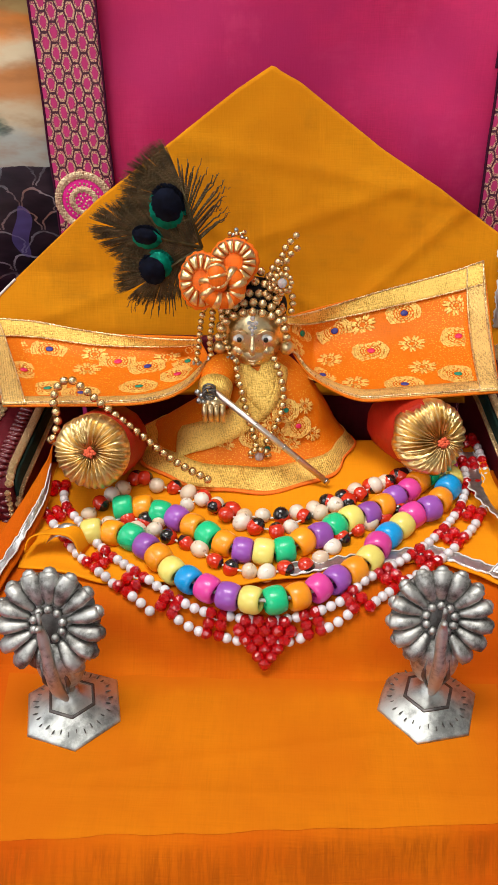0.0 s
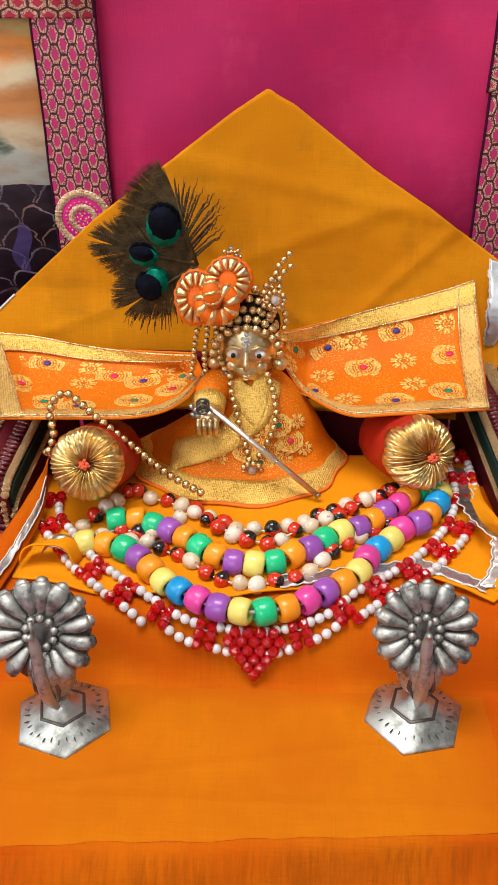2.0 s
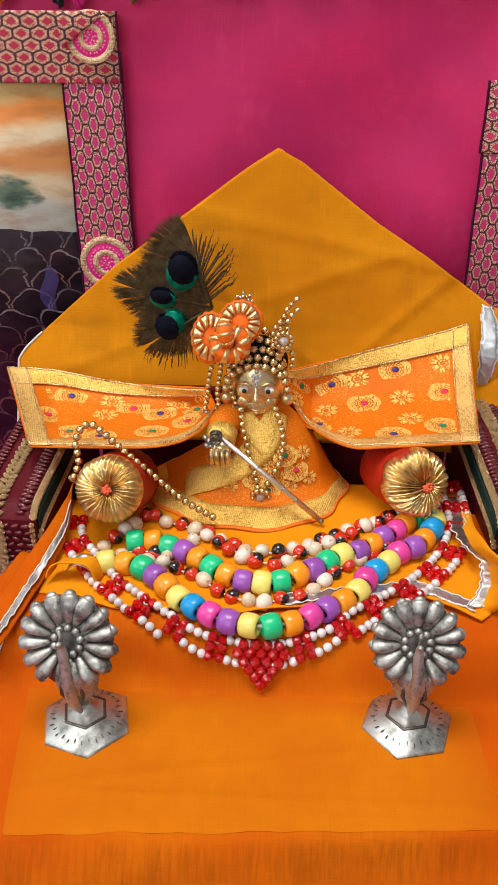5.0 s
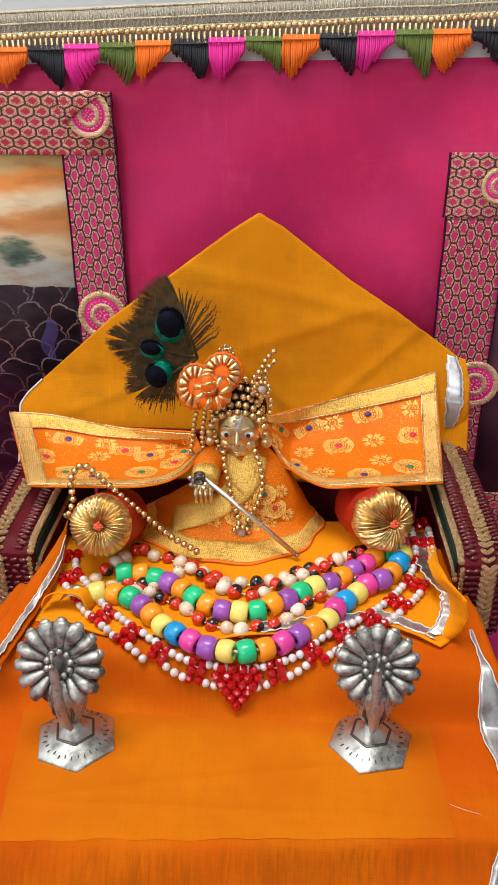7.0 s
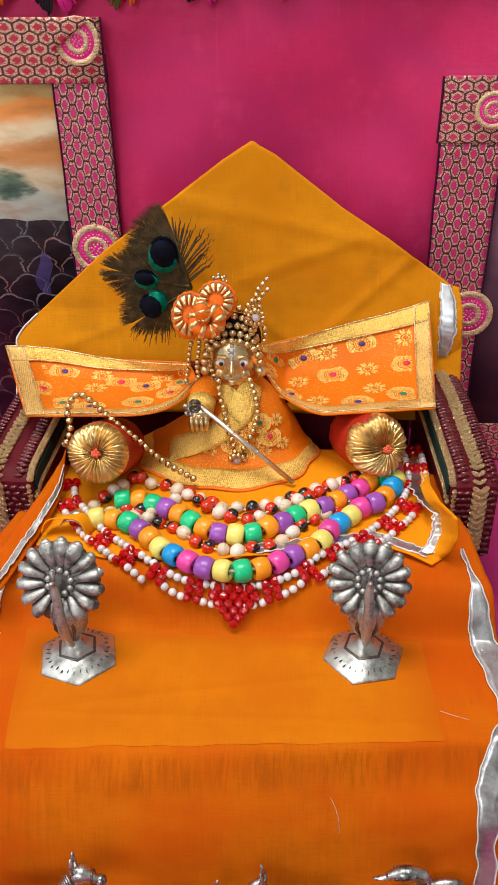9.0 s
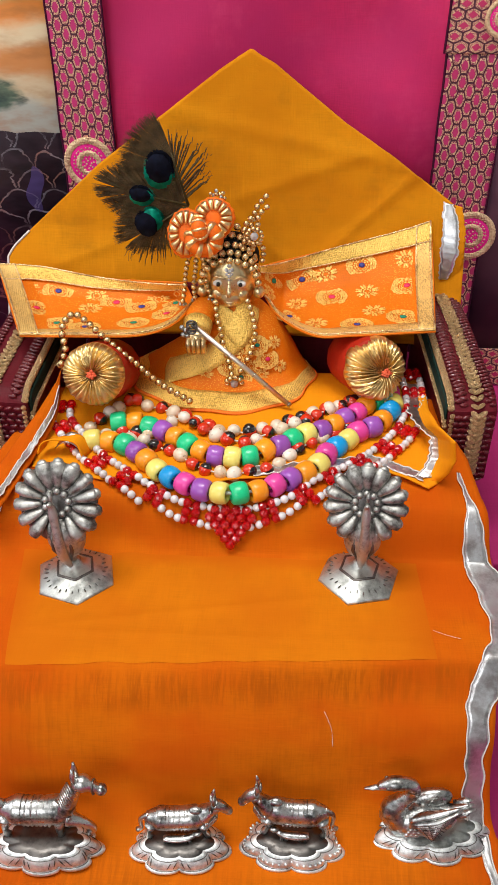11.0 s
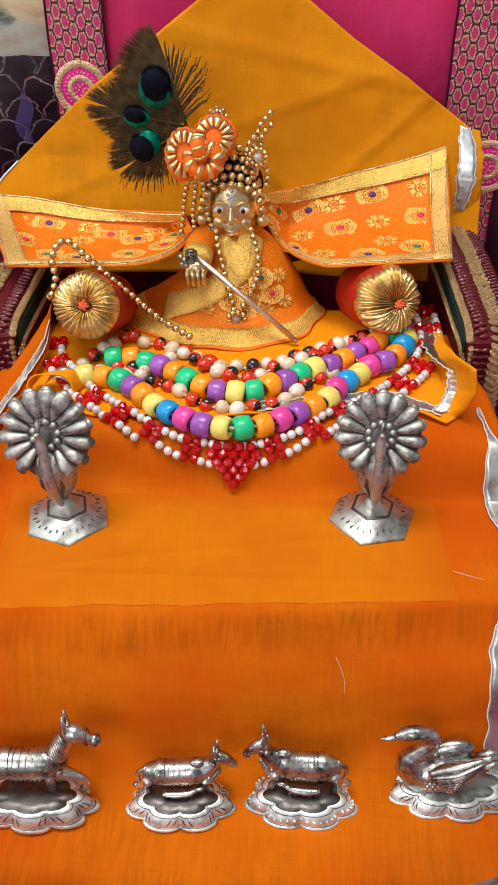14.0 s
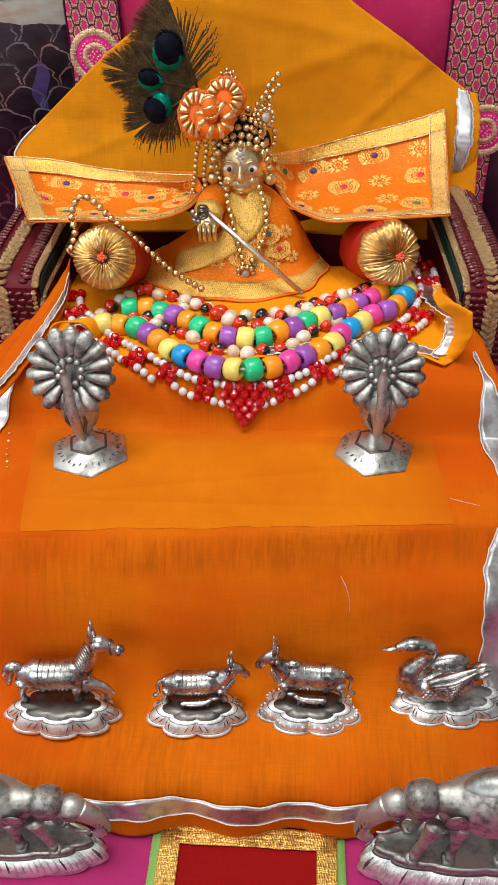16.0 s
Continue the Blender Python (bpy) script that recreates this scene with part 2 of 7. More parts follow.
M_BRAID = zari("old_gold_braid", (0.92, 0.68, 0.36), (0.34, 0.18, 0.06), 1300.0, 0.26, 0.8)
M_BAND_L = honeycomb("honeycomb_brocade", 0.0078, 0.0076, (0.66, 0.03, 0.20), turn=True)
M_BAND_R = honeycomb("honeycomb_brocade_rose", 0.0078, 0.0080, (0.62, 0.03, 0.17), turn=True)
M_BAND_RH = honeycomb("honeycomb_brocade_rose_top", 0.0072, 0.0092, (0.62, 0.025, 0.14), diamond=1.0)
M_BAND_H = honeycomb("honeycomb_brocade_top", 0.0080, 0.0096, (0.58, 0.02, 0.07), diamond=1.0)
M_PICTURE = painted_picture("printed_picture")
M_MAROON = cloth("maroon_velvet", (0.090, 0.008, 0.013), rough=0.3, vary=0.3, sheen=0.0)
M_BEADMAROON = plastic("maroon_bead", (0.115, 0.008, 0.012), 0.25, 0.4)
M_GREEN = cloth("bottle_green_velvet", (0.012, 0.03, 0.024), rough=0.5, vary=0.3, sheen=0.0)
M_RED = cloth("red_satin", (0.36, 0.020, 0.008), rough=0.42, vary=0.2, sheen=0.0)
M_CARPET = cloth("crimson_velvet", (0.22, 0.003, 0.003), rough=0.75, vary=0.12, sheen=0.0)
M_GREENTRIM = cloth("leaf_green_cotton", (0.2, 0.36, 0.1), rough=0.7, vary=0.15)
M_GOLD = metal("antique_gold", (0.80, 0.62, 0.35), (0.36, 0.24, 0.10), 0.28, 500.0, 0.5)
M_PALEGOLD = metal("pale_gold_ribbon", (0.95, 0.68, 0.33), (0.5, 0.28, 0.09), 0.3, 600.0, 0.6)
M_FOIL = metal("gold_foil_cloth", (0.88, 0.64, 0.28), (0.30, 0.15, 0.04), 0.30, 420.0, 0.7)
M_BEADGOLD = metal("bronze_gold_bead", (0.80, 0.60, 0.31), (0.22, 0.13, 0.05), 0.20, 700.0, 0.6)
M_SILVER = metal("silver", (0.58, 0.59, 0.58), (0.045, 0.047, 0.045), 0.27, 480.0, 1.0)
M_BRIGHT = metal("bright_silver", (0.88, 0.92, 0.92), (0.16, 0.17, 0.175), 0.52, 420.0, 0.6)
M_WORN = metal("worn_silver", (0.52, 0.52, 0.49), (0.09, 0.085, 0.078), 0.50, 330.0, 0.95)
M_FOOT = metal("rubbed_silver", (0.62, 0.64, 0.61), (0.12, 0.125, 0.12), 0.42, 240.0, 0.8)
M_DULL = metal("dull_grey_silver", (0.42, 0.45, 0.43), (0.10, 0.105, 0.10), 0.42, 260.0, 0.85)
M_OXIDE = metal("oxidised_silver", (0.17, 0.16, 0.15), (0.045, 0.04, 0.04), 0.42, 420.0, 0.7)
M_TRIM = metal("silver_ribbon", (0.70, 0.72, 0.74), (0.22, 0.19, 0.18), 0.34, 170.0, 0.85)
M_PIPING = cloth("white_piping", (0.62, 0.58, 0.54), vary=0.1)
M_NET = cloth("grey_net", (0.42, 0.40, 0.36), vary=0.2)
M_PEARL = plastic("white_pearl", (0.70, 0.66, 0.67), 0.18, 1.0)
M_STRING = plastic("clear_cord", (0.75, 0.72, 0.66), 0.3)
M_BLACKCAP = cloth("black_cap", (0.012, 0.011, 0.012), vary=0.3)
M_WHITE = plastic("white_board", (0.78, 0.77, 0.76), 0.5, 0.0)


def crystal(name, c):
    m = Mat(name, 0.06)
    m.set("Base Color", c).set("Coat Weight", 0.2)
    m.set("Transmission Weight", 0.65)
    n = m.noise(300.0)
    m.bump(n, 0.05, 0.0003)
    return m.m


M_CRYSTAL_RED = crystal("red_crystal", (0.86, 0.010, 0.014))
M_GEM = crystal("clear_stone", (0.85, 0.87, 0.9))


def dusk_print():
    m = Mat("dark_print", 0.3)
    n = m.noise(16.0, detail=4.0)
    m.set("Base Color", m.mix(n.step(0.35, 0.7), (0.03, 0.012, 0.03), (0.16, 0.07, 0.10)))
    return m.m


M_DARKPIC = dusk_print()


def seed_mat():
    m = Mat("rosary_pea", 0.2)
    n = m.noise(300.0)
    f = (m.z + (n - 0.5) * 0.002 + (m.random() - 0.5) * 0.0022).step(0.0013, 0.0017)
    m.set("Base Color", m.mix(f, (0.62, 0.03, 0.008), (0.012, 0.009, 0.009)))
    m.set("Coat Weight", 0.6)
    return m.m


M_SEED = seed_mat()


def ivory_mat():
    m = Mat("ivory_seed", 0.3)
    n = m.noise(420.0, detail=4.0)
    f = m.random()
    c = m.mix(f, (0.80, 0.74, 0.64), (0.70, 0.52, 0.34))
    m.set("Base Color", m.mix(n.step(0.62, 0.75), c, (0.32, 0.2, 0.1)))
    m.set("Coat Weight", 0.4)
    return m.m


M_IVORY = ivory_mat()


def feather_mat(name, a, b, rough=0.45, metallic=0.35):
    m = Mat(name, rough, metallic, 0.0, 0.12)
    n = m.noise(260.0, (1, 1, 1), 2.0)
    m.set("Base Color", m.mix(n.step(0.3, 0.7), a, b))
    m.bump(n, 0.3, 0.0003)
    return m.m


M_BARB = feather_mat("bronze_barb", (0.060, 0.037, 0.018), (0.120, 0.074, 0.034), 0.5, 0.0)
M_EYE_BRONZE = feather_mat("olive_bronze_barb", (0.050, 0.040, 0.018), (0.100, 0.074, 0.032), 0.45, 0.2)
M_EYE_GREEN = feather_mat("emerald_barb", (0.0, 0.11, 0.075), (0.0, 0.24, 0.15), 0.4, 0.4)
M_EYE_BLUE = feather_mat("midnight_barb", (0.0015, 0.002, 0.006), (0.004, 0.006, 0.016), 0.9, 0.0)
M_ROSE = cloth("coral_thread", (0.62, 0.11, 0.05), rough=0.7, vary=0.3)
M_TURBAN = cloth("deep_orange_organza", (0.70, 0.125, 0.006), rough=0.5, vary=0.25, spec=0.2)
M_ORGANZA = cloth("orange_organza", (0.80, 0.17, 0.02), rough=0.5, vary=0.2, sheen=0.0)


def plaster(name, c):
    m = Mat(name, 0.8)
    n = m.noise(2.2, detail=5.0)
    g = m.noise(60.0, detail=3.0)
    m.set("Base Color", m.mix((n * 0.8 + g * 0.2).step(0.3, 0.7), tone(c, 0.88), tone(c, 1.06)))
    m.bump(g, 0.1, 0.002)
    return m.m


M_WALL = plaster("painted_plaster", (0.60, 0.62, 0.63))
M_CEIL = plaster("white_ceiling", (0.78, 0.77, 0.75))
M_TILE = plaster("floor_stone", (0.45, 0.40, 0.34))
M_TABLE = plaster("table_wood", (0.25, 0.14, 0.07))

# ---------------------------------------------------------------- mesh tools
V = Vector


def catmull(points, n):
    """n points evenly spaced by length along a smooth curve through the points."""
    p = [V(q) for q in points]
    p = [p[0] * 2 - p[1], *p, p[-1] * 2 - p[-2]]
    fine = []
    for i in range(1, len(p) - 2):
        for k in range(24):
            t = k / 24
            fine.append(0.5 * (2 * p[i] + (p[i + 1] - p[i - 1]) * t + (2 * p[i - 1] - 5 * p[i] + 4 * p[i + 1] - p[i + 2]) * t * t
                               + (3 * p[i] - p[i - 1] - 3 * p[i + 1] + p[i + 2]) * t ** 3))
    fine.append(p[-2])
    run = [0.0]
    for a, b in zip(fine, fine[1:]):
        run.append(run[-1] + (b - a).length)
    out, j = [], 0
    for i in range(n):
        want = run[-1] * i / (n - 1)
        while j < len(run) - 2 and run[j + 1] < want:
            j += 1
        f = (want - run[j]) / max(1e-9, run[j + 1] - run[j])
        out.append(fine[j].lerp(fine[j + 1], f))
    return out


def length_of(points):
    q = catmull(points, 200)
    return sum((b - a).length for a, b in zip(q, q[1:]))


def facing(axis, up=(0, 0, 1)):
    """A turn that brings local z to the axis."""
    return V(axis).to_track_quat("Z", "Y").to_matrix().to_4x4()


class Form:
    """Gathers vertices and faces, with a material slot each, into one mesh."""

    def __init__(self, *mats):
        self.v, self.f, self.k, self.mats = [], [], [], mats

    def add(self, verts, faces, slot=0):
        o = len(self.v)
        self.v += [tuple(q) for q in verts]
        self.f += [tuple(o + i for i in q) for q in faces]
        self.k += [slot] * len(faces)
        return self

    def grid(self, fn, nu, nv, slot=0, loop=False):
        vs = [fn(i / (nu if loop else nu - 1), j / (nv - 1)) for j in range(nv) for i in range(nu)]
        w = nu if loop else nu - 1
        fs = [(j * nu + i, j * nu + (i + 1) % nu, (j + 1) * nu + (i + 1) % nu, (j + 1) * nu + i) for j in range(nv - 1) for i in range(w)]
        return self.add(vs, fs, slot)

    def ell(self, c, r, slot=0, turn=None, seg=14, rings=8):
        c, r = V(c), (r, r, r) if isinstance(r, (int, float)) else r
        turn = (turn or Matrix()).to_3x3()
        vs = [c + turn @ V((0, 0, r[2]))]
        for j in range(1, rings):
            a = math.pi * j / rings
            vs += [c + turn @ V((r[0] * math.sin(a) * math.cos(b), r[1] * math.sin(a) * math.sin(b), r[2] * math.cos(a)))
                   for b in (2 * math.pi * i / seg for i in range(seg))]
        vs.append(c + turn @ V((0, 0, -r[2])))
        fs = [(0, 1 + i, 1 + (i + 1) % seg) for i in range(seg)]
        for j in range(rings - 2):
            a = 1 + j * seg
            fs += [(a + i, a + seg + i, a + seg + (i + 1) % seg, a + (i + 1) % seg) for i in range(seg)]
        a, e = 1 + (rings - 2) * seg, len(vs) - 1
        fs += [(a + i, e, a + (i + 1) % seg) for i in range(seg)]
        return self.add(vs, fs, slot)

    def tube(self, pts, rad, slot=0, seg=8, flat=1.0, smooth=0):
        pts = catmull(pts, smooth) if smooth else [V(q) for q in pts]
        n = len(pts)
        if isinstance(rad, (int, float)):
            rad = [rad] * n
        elif len(rad) != n:
            rad = [float(np.interp(i / (n - 1), np.linspace(0, 1, len(rad)), rad)) for i in range(n)]
        vs = []
        side = None
        for i, q in enumerate(pts):
            d = (pts[min(n - 1, i + 1)] - pts[max(0, i - 1)]).normalized()
            if side is None:
                side = d.cross(V((0, 0, 1)) if abs(d.z) < 0.9 else V((0, 1, 0))).normalized()
            side = (side - d * side.dot(d)).normalized()
            up = side.cross(d)
            vs += [q + (side * math.cos(a) + up * math.sin(a) * flat) * rad[i] for a in (2 * math.pi * k / seg for k in range(seg))]
        fs = [(i * seg + k, i * seg + (k + 1) % seg, (i + 1) * seg + (k + 1) % seg, (i + 1) * seg + k) for i in range(n - 1) for k in range(seg)]
        fs += [tuple(range(seg))[::-1], tuple((n - 1) * seg + k for k in range(seg))]
        return self.add(vs, fs, slot)

    def lathe(self, prof, seg=20, m=None, slot=0, mod=None, sx=1.0, sy=1.0, closed=False):
        m = m or Matrix()
        vs = []
        for j, (r, z) in enumerate(prof):
            for i in range(seg):
                a = 2 * math.pi * i / seg
                k = mod(a, j / (len(prof) - 1)) if mod else 1.0
                vs.append(m @ V((r * k * math.cos(a) * sx, r * k * math.sin(a) * sy, z)))
        n = len(prof)
        rows = range(n) if closed else range(n - 1)
        fs = [(j * seg + i, j * seg + (i + 1) % seg, ((j + 1) % n) * seg + (i + 1) % seg, ((j + 1) % n) * seg + i) for j in rows for i in range(seg)]
        if not closed:
            fs += [tuple(range(seg))[::-1], tuple((n - 1) * seg + i for i in range(seg))]
        return self.add(vs, fs, slot)

    def box(self, lo, hi, bev=0.001, slot=0, m=None):
        bm = bmesh.new()
        bmesh.ops.create_cube(bm, size=1.0)
        lo, hi = V(lo), V(hi)
        for v in bm.verts:
            v.co = V([(lo[i] + hi[i]) / 2 + v.co[i] * (hi[i] - lo[i]) for i in range(3)])
        if bev:
            bmesh.ops.bevel(bm, geom=list(bm.edges), offset=bev, segments=3, affect="EDGES", profile=0.6)
        bm.verts.index_update()
        m = m or Matrix()
        self.add([m @ v.co for v in bm.verts], [[v.index for v in f.verts] for f in bm.faces], slot)
        bm.free()
        return self

    def mesh(self, name, smooth=True):
        me = bpy.data.meshes.new(name)
        me.from_pydata(self.v, [], self.f)
        for mt in self.mats:
            me.materials.append(mt)
        me.polygons.foreach_set("material_index", self.k)
        me.polygons.foreach_set("use_smooth", [smooth] * len(self.f))
        me.update()
        bm = bmesh.new()
        bm.from_mesh(me)
        bmesh.ops.recalc_face_normals(bm, faces=bm.faces)
        bm.to_mesh(me)
        bm.free()
        return me


def part(name, form, parent=None, label="", smooth=True, thick=0.0, m=None):
    """Links a form, or a mesh that is shared, as one object under its thing."""
    me = form.mesh(name, smooth) if isinstance(form, Form) else form
    ob = new(name, me)
    if m is not None:
        ob.matrix_basis = m
    if parent is not None:
        ob.parent = parent
    if thick:
        s = ob.modifiers.new("thickness", "SOLIDIFY")
        s.thickness, s.offset = thick, 0.0
    if label:
        tagged(ob, label)
    return ob


def thing(name, label, category, group="", kind="", at=(0, 0, 0)):
    ob = new(name)
    ob.empty_display_size = 0.01
    ob.matrix_basis = Matrix.Translation(at)
    return tagged(ob, label, category, group, kind)


def single(name, form, label, category, group="", kind="", smooth=True, thick=0.0, m=None):
    return tagged(part(name, form, None, "", smooth, thick, m), label, category, group, kind)


def wob(x, y, z=0.0, s=1.0):
    return noise.noise(V((x * s, y * s, z * s)))


def lerp(a, b, t):
    return a + (b - a) * t


def curve_at(table, t):
    return float(np.interp(t, [q[0] for q in table], [q[1] for q in table]))

# ---------------------------------------------------------------- the room and the stand
def slab(name, lo, hi, mt, label, category="wall", bev=0.0):
    return single(name, Form(mt).box(lo, hi, bev), label, category, kind="structure", smooth=False)


def wall_with_opening(name, horizontal, fixed, thick, a0, a1, z0, z1, o, mt):
    """A wall along x (or y) with one window opening o = (a0, a1, z0, z1)."""
    f = Form(mt)
    for lo, hi, b, t in ((a0, o[0], z0, z1), (o[1], a1, z0, z1), (o[0], o[1], z0, o[2]), (o[0], o[1], o[3], z1)):
        f.box((lo, fixed, b) if horizontal else (fixed, lo, b), (hi, fixed + thick, t) if horizontal else (fixed + thick, hi, t), 0.0)
    return single(name, f, "pale painted plaster wall with an assumed window opening", "wall", kind="structure", smooth=False)


# room shell, mostly out of view, assumed to close the space and bounce light
slab("floor", (-1.6, -1.7, -0.85), (1.6, 1.4, -0.8), M_TILE, "plain stone floor of the room", "floor")
slab("ceiling", (-1.6, -1.7, 1.75), (1.6, 1.4, 1.8), M_CEIL, "plain white painted ceiling", "ceiling")
slab("wall_north", (-1.6, 1.3, -0.8), (1.6, 1.4, 1.75), M_WALL, "pale grey painted plaster wall", "wall")
slab("wall_east", (1.5, -1.6, -0.8), (1.6, 1.3, 1.75), M_WALL, "pale grey painted plaster wall", "wall")
# both window openings are assumed, placed for the added daylight
wall_with_opening("wall_south", True, -1.7, 0.1, -1.5, 1.5, -0.8, 1.75, (-1.1, 0.0, 0.5, 1.6), M_WALL)
wall_with_opening("wall_west", False, -1.6, 0.1, -1.6, 1.3, -0.8, 1.75, (-0.75, 0.35, 0.45, 1.55), M_WALL)

tb = thing("table", "wooden table carrying the small household shrine", "table", at=(0, 0, -0.8))
part("tabletop", Form(M_TABLE).box((-0.5, -0.2, 0.685), (0.5, 0.5, 0.714), 0.003), tb)
for tx in (-0.45, 0.45):
    for ty in (-0.15, 0.45):
        part("leg", Form(M_TABLE).box((tx - 0.025, ty - 0.025, 0), (tx + 0.025, ty + 0.025, 0.685), 0.003), tb)


def cover(u, v):
    x, y = lerp(-0.49, 0.49, u), lerp(-0.19, 0.2, v)
    return V((x, y, -0.0835 + 0.0005 * wob(x, y, 1, 25)))


single("table_cover", Form(M_FLOOR).grid(cover, 60, 30), "magenta cloth spread over the table top", "cloth", thick=0.0012)

# ---------------------------------------------------------------- backdrop board with hangings
bb = Form(M_WHITE).box((-0.32, 0.3955, -0.0855), (0.32, 0.402, 0.2265), 0.0008)
bb.v = [(x, y, z + 0.0085 + 0.036 * x if z > 0.2 else z) for x, y, z in bb.v]
single("backdrop_board", bb, "white board standing upright behind the shrine", "board")


def hanging(u, v):
    x, z = lerp(-0.318, 0.318, u), lerp(-0.084, lerp(0.2184, 0.2286, u), v)
    y = 0.3915 - 0.0010 * wob(x, 0, z * 0.25, 22) - 0.0085 * wob(x - z * 0.9, 4, z * 0.35, 11) - 0.0018 * wob(x * 1.4 + z, 7, z * 0.8, 20) - 0.0006 * wob(x, z, 9, 40)
    return V((x, y, z))


single("backdrop_cloth", Form(M_MAGENTA).grid(hanging, 120, 50), "magenta satin cloth covering the upright board", "cloth", thick=0.0012)

lc = thing("lace_fringe", "gold lace trim with multicoloured thread tassels on the board's edge", "trim")


def lace_z(x):
    return 0.2322 + 0.0375 * (x + 0.13) + 0.0006 * wob(x, 2, 0, 30)


lf = Form(M_LACE, M_LACEGOLD)
for i in range(150):
    x = lerp(-0.2, 0.2, i / 149)
    z = lace_z(x)
    lf.tube([(x - 0.0011, 0.386, z), (x - 0.0012, 0.3855, z - 0.004), (x, 0.3853, z - 0.0056), (x + 0.0012, 0.3855, z - 0.004), (x + 0.0011, 0.386, z)], 0.00032, 1, 5)
    lf.ell((x, 0.3862, z + 0.0012 + 0.0004 * (i % 2)), (0.0014, 0.001, 0.0012), 1, seg=8, rings=5)
    lf.tube([(x - 0.0012, 0.387, z + 0.002), (x + 0.0004, 0.388, z + 0.007), (x + 0.0011, 0.3892, z + 0.012), (x + 0.0016, 0.39, z + 0.012)], 0.0003, 0, 4)
    lf.tube([(x + 0.0012, 0.387, z + 0.002), (x - 0.0004, 0.388, z + 0.007), (x - 0.0011, 0.3892, z + 0.012)], 0.0003, 0, 4)
for k in (0.0025, 0.0065, 0.0115):
    lf.tube([(lerp(-0.2, 0.2, i / 60), 0.3868 + k * 0.2, lace_z(lerp(-0.2, 0.2, i / 60)) + k) for i in range(61)], 0.0006, 0, 5)
part("lace", lf, lc)


def backing(u, v):
    x = lerp(-0.2, 0.2, u)
    return V((x, 0.3885 + 0.003 * v, lace_z(x) + lerp(-0.004, 0.0125, v)))


part("backing", Form(M_NET).grid(backing, 40, 4), lc, thick=0.0004)
THREADS = [plastic("tassel_thread_" + n, c, 0.6, 0.0) for n, c in (("orange", (0.9, 0.18, 0.005)), ("black", (0.012, 0.013, 0.02)), ("pink", (0.78, 0.02, 0.32)), ("olive", (0.11, 0.16, 0.025)))]
rng = random.Random(5)
for k in range(24):
    x0 = -0.1255 - 0.0172 * 4 + 0.0172 * k
    z = lace_z(x0) - 0.0045
    order = (0, 1, 2, 3)[(k + 0) % 4]
    f = Form(THREADS[order])
    peak = (0.22, 0.95, 0.25, 0.95)[order] + rng.uniform(-0.1, 0.1)
    size = rng.uniform(0.85, 1.12)
    sway = rng.uniform(-0.0026, 0.0026)
    for j in range(18):
        q = (j + 0.5) / 18
        L = (0.0042 + 0.0125 * max(0.08, 1 - abs(q - peak) * 1.25)) * size + rng.uniform(-0.0009, 0.0009)
        xx = x0 + 0.0168 * q
        f.tube([(xx, 0.3858, z + 0.002), (xx + rng.uniform(-0.0004, 0.0004), 0.3848, z - L * 0.5), (xx + sway + (0.5 - q) * 0.003 + rng.uniform(-0.0006, 0.0006), 0.3853, z - L)],
               [0.0006, 0.0008, 0.0006], 0, 5)
    f.tube([(x0, 0.3847, z), (x0 + 0.017, 0.3847, z)], 0.0004, 0, 5)
    part("tassel", f, lc)

# ---------------------------------------------------------------- two framed pictures
def medallion(parent, c, r, half=False):
    """A woven roundel: dotted gold rim, pink ring, dotted pink heart."""
    f = Form(M_MEDAL, M_PINK)
    t = Matrix.Translation(c) @ pose(0, 0, 0, 90, 0, 0)
    f.lathe([(r, 0), (r * 0.98, 0.0004), (r * 0.5, 0.0006), (r * 0.05, 0.0006)], 36, t, 1)
    f.lathe([(r * 1.01, 0), (r * 1.0, 0.0006), (r * 0.90, 0.0009), (r * 0.76, 0.0007), (r * 0.75, 0.0002)], 48, t, 0)
    f.lathe([(r * 0.52, 0.0003), (r * 0.50, 0.0008), (r * 0.32, 0.0008), (r * 0.30, 0.0003)], 36, t, 0)
    g = random.Random(3)
    for k, n, q in ((0.97, 44, 0.05), (0.88, 40, 0.05), (0.79, 36, 0.05), (0.60, 26, 0.04), (0.50, 20, 0.04), (0.40, 15, 0.04), (0.3, 11, 0.04), (0.20, 7, 0.04), (0.1, 4, 0.04)):
        for i in range(n):
            a = 2 * math.pi * (i + 0.4 * g.random()) / n
            f.ell((c[0] + math.cos(a) * r * k, c[1] - 0.0006, c[2] + math.sin(a) * r * k), (r * q, 0.00025, r * q), 0, seg=6, rings=4)
    return part("medallion", f, parent, "half hidden pink and gold woven medallion" if half else "round pink and gold woven medallion")


M_PINK = cloth("hot_pink_thread", (0.74, 0.025, 0.26), rough=0.6, vary=0.2, thread=3000.0)
M_EDGE = cloth("dark_wine_edge", (0.05, 0.008, 0.025), vary=0.3)


def band(name, parent, mt, lo, hi):
    """A brocade strip with a dark wine edge and slightly wavy outline."""
    def fn(u, v):
        x, z = lerp(lo[0], hi[0], u), lerp(lo[2], hi[2], v)
        return V((x + 0.0005 * wob(x, z, 3, 45) * (1 if u in (0, 1) else 0), lo[1] - 0.0004 * wob(x, z, 7, 60), z))
    f = Form(mt, M_EDGE)
    f.grid(fn, 12, 40)
    ob = part(name, f, parent, thick=0.0009)
    for u in (0.0, 1.0):
        part("band_edge", Form(M_EDGE).tube([fn(u, i / 30) + V((0, -0.0002, 0)) for i in range(31)], 0.0006, 0, 5), ob)
    return ob


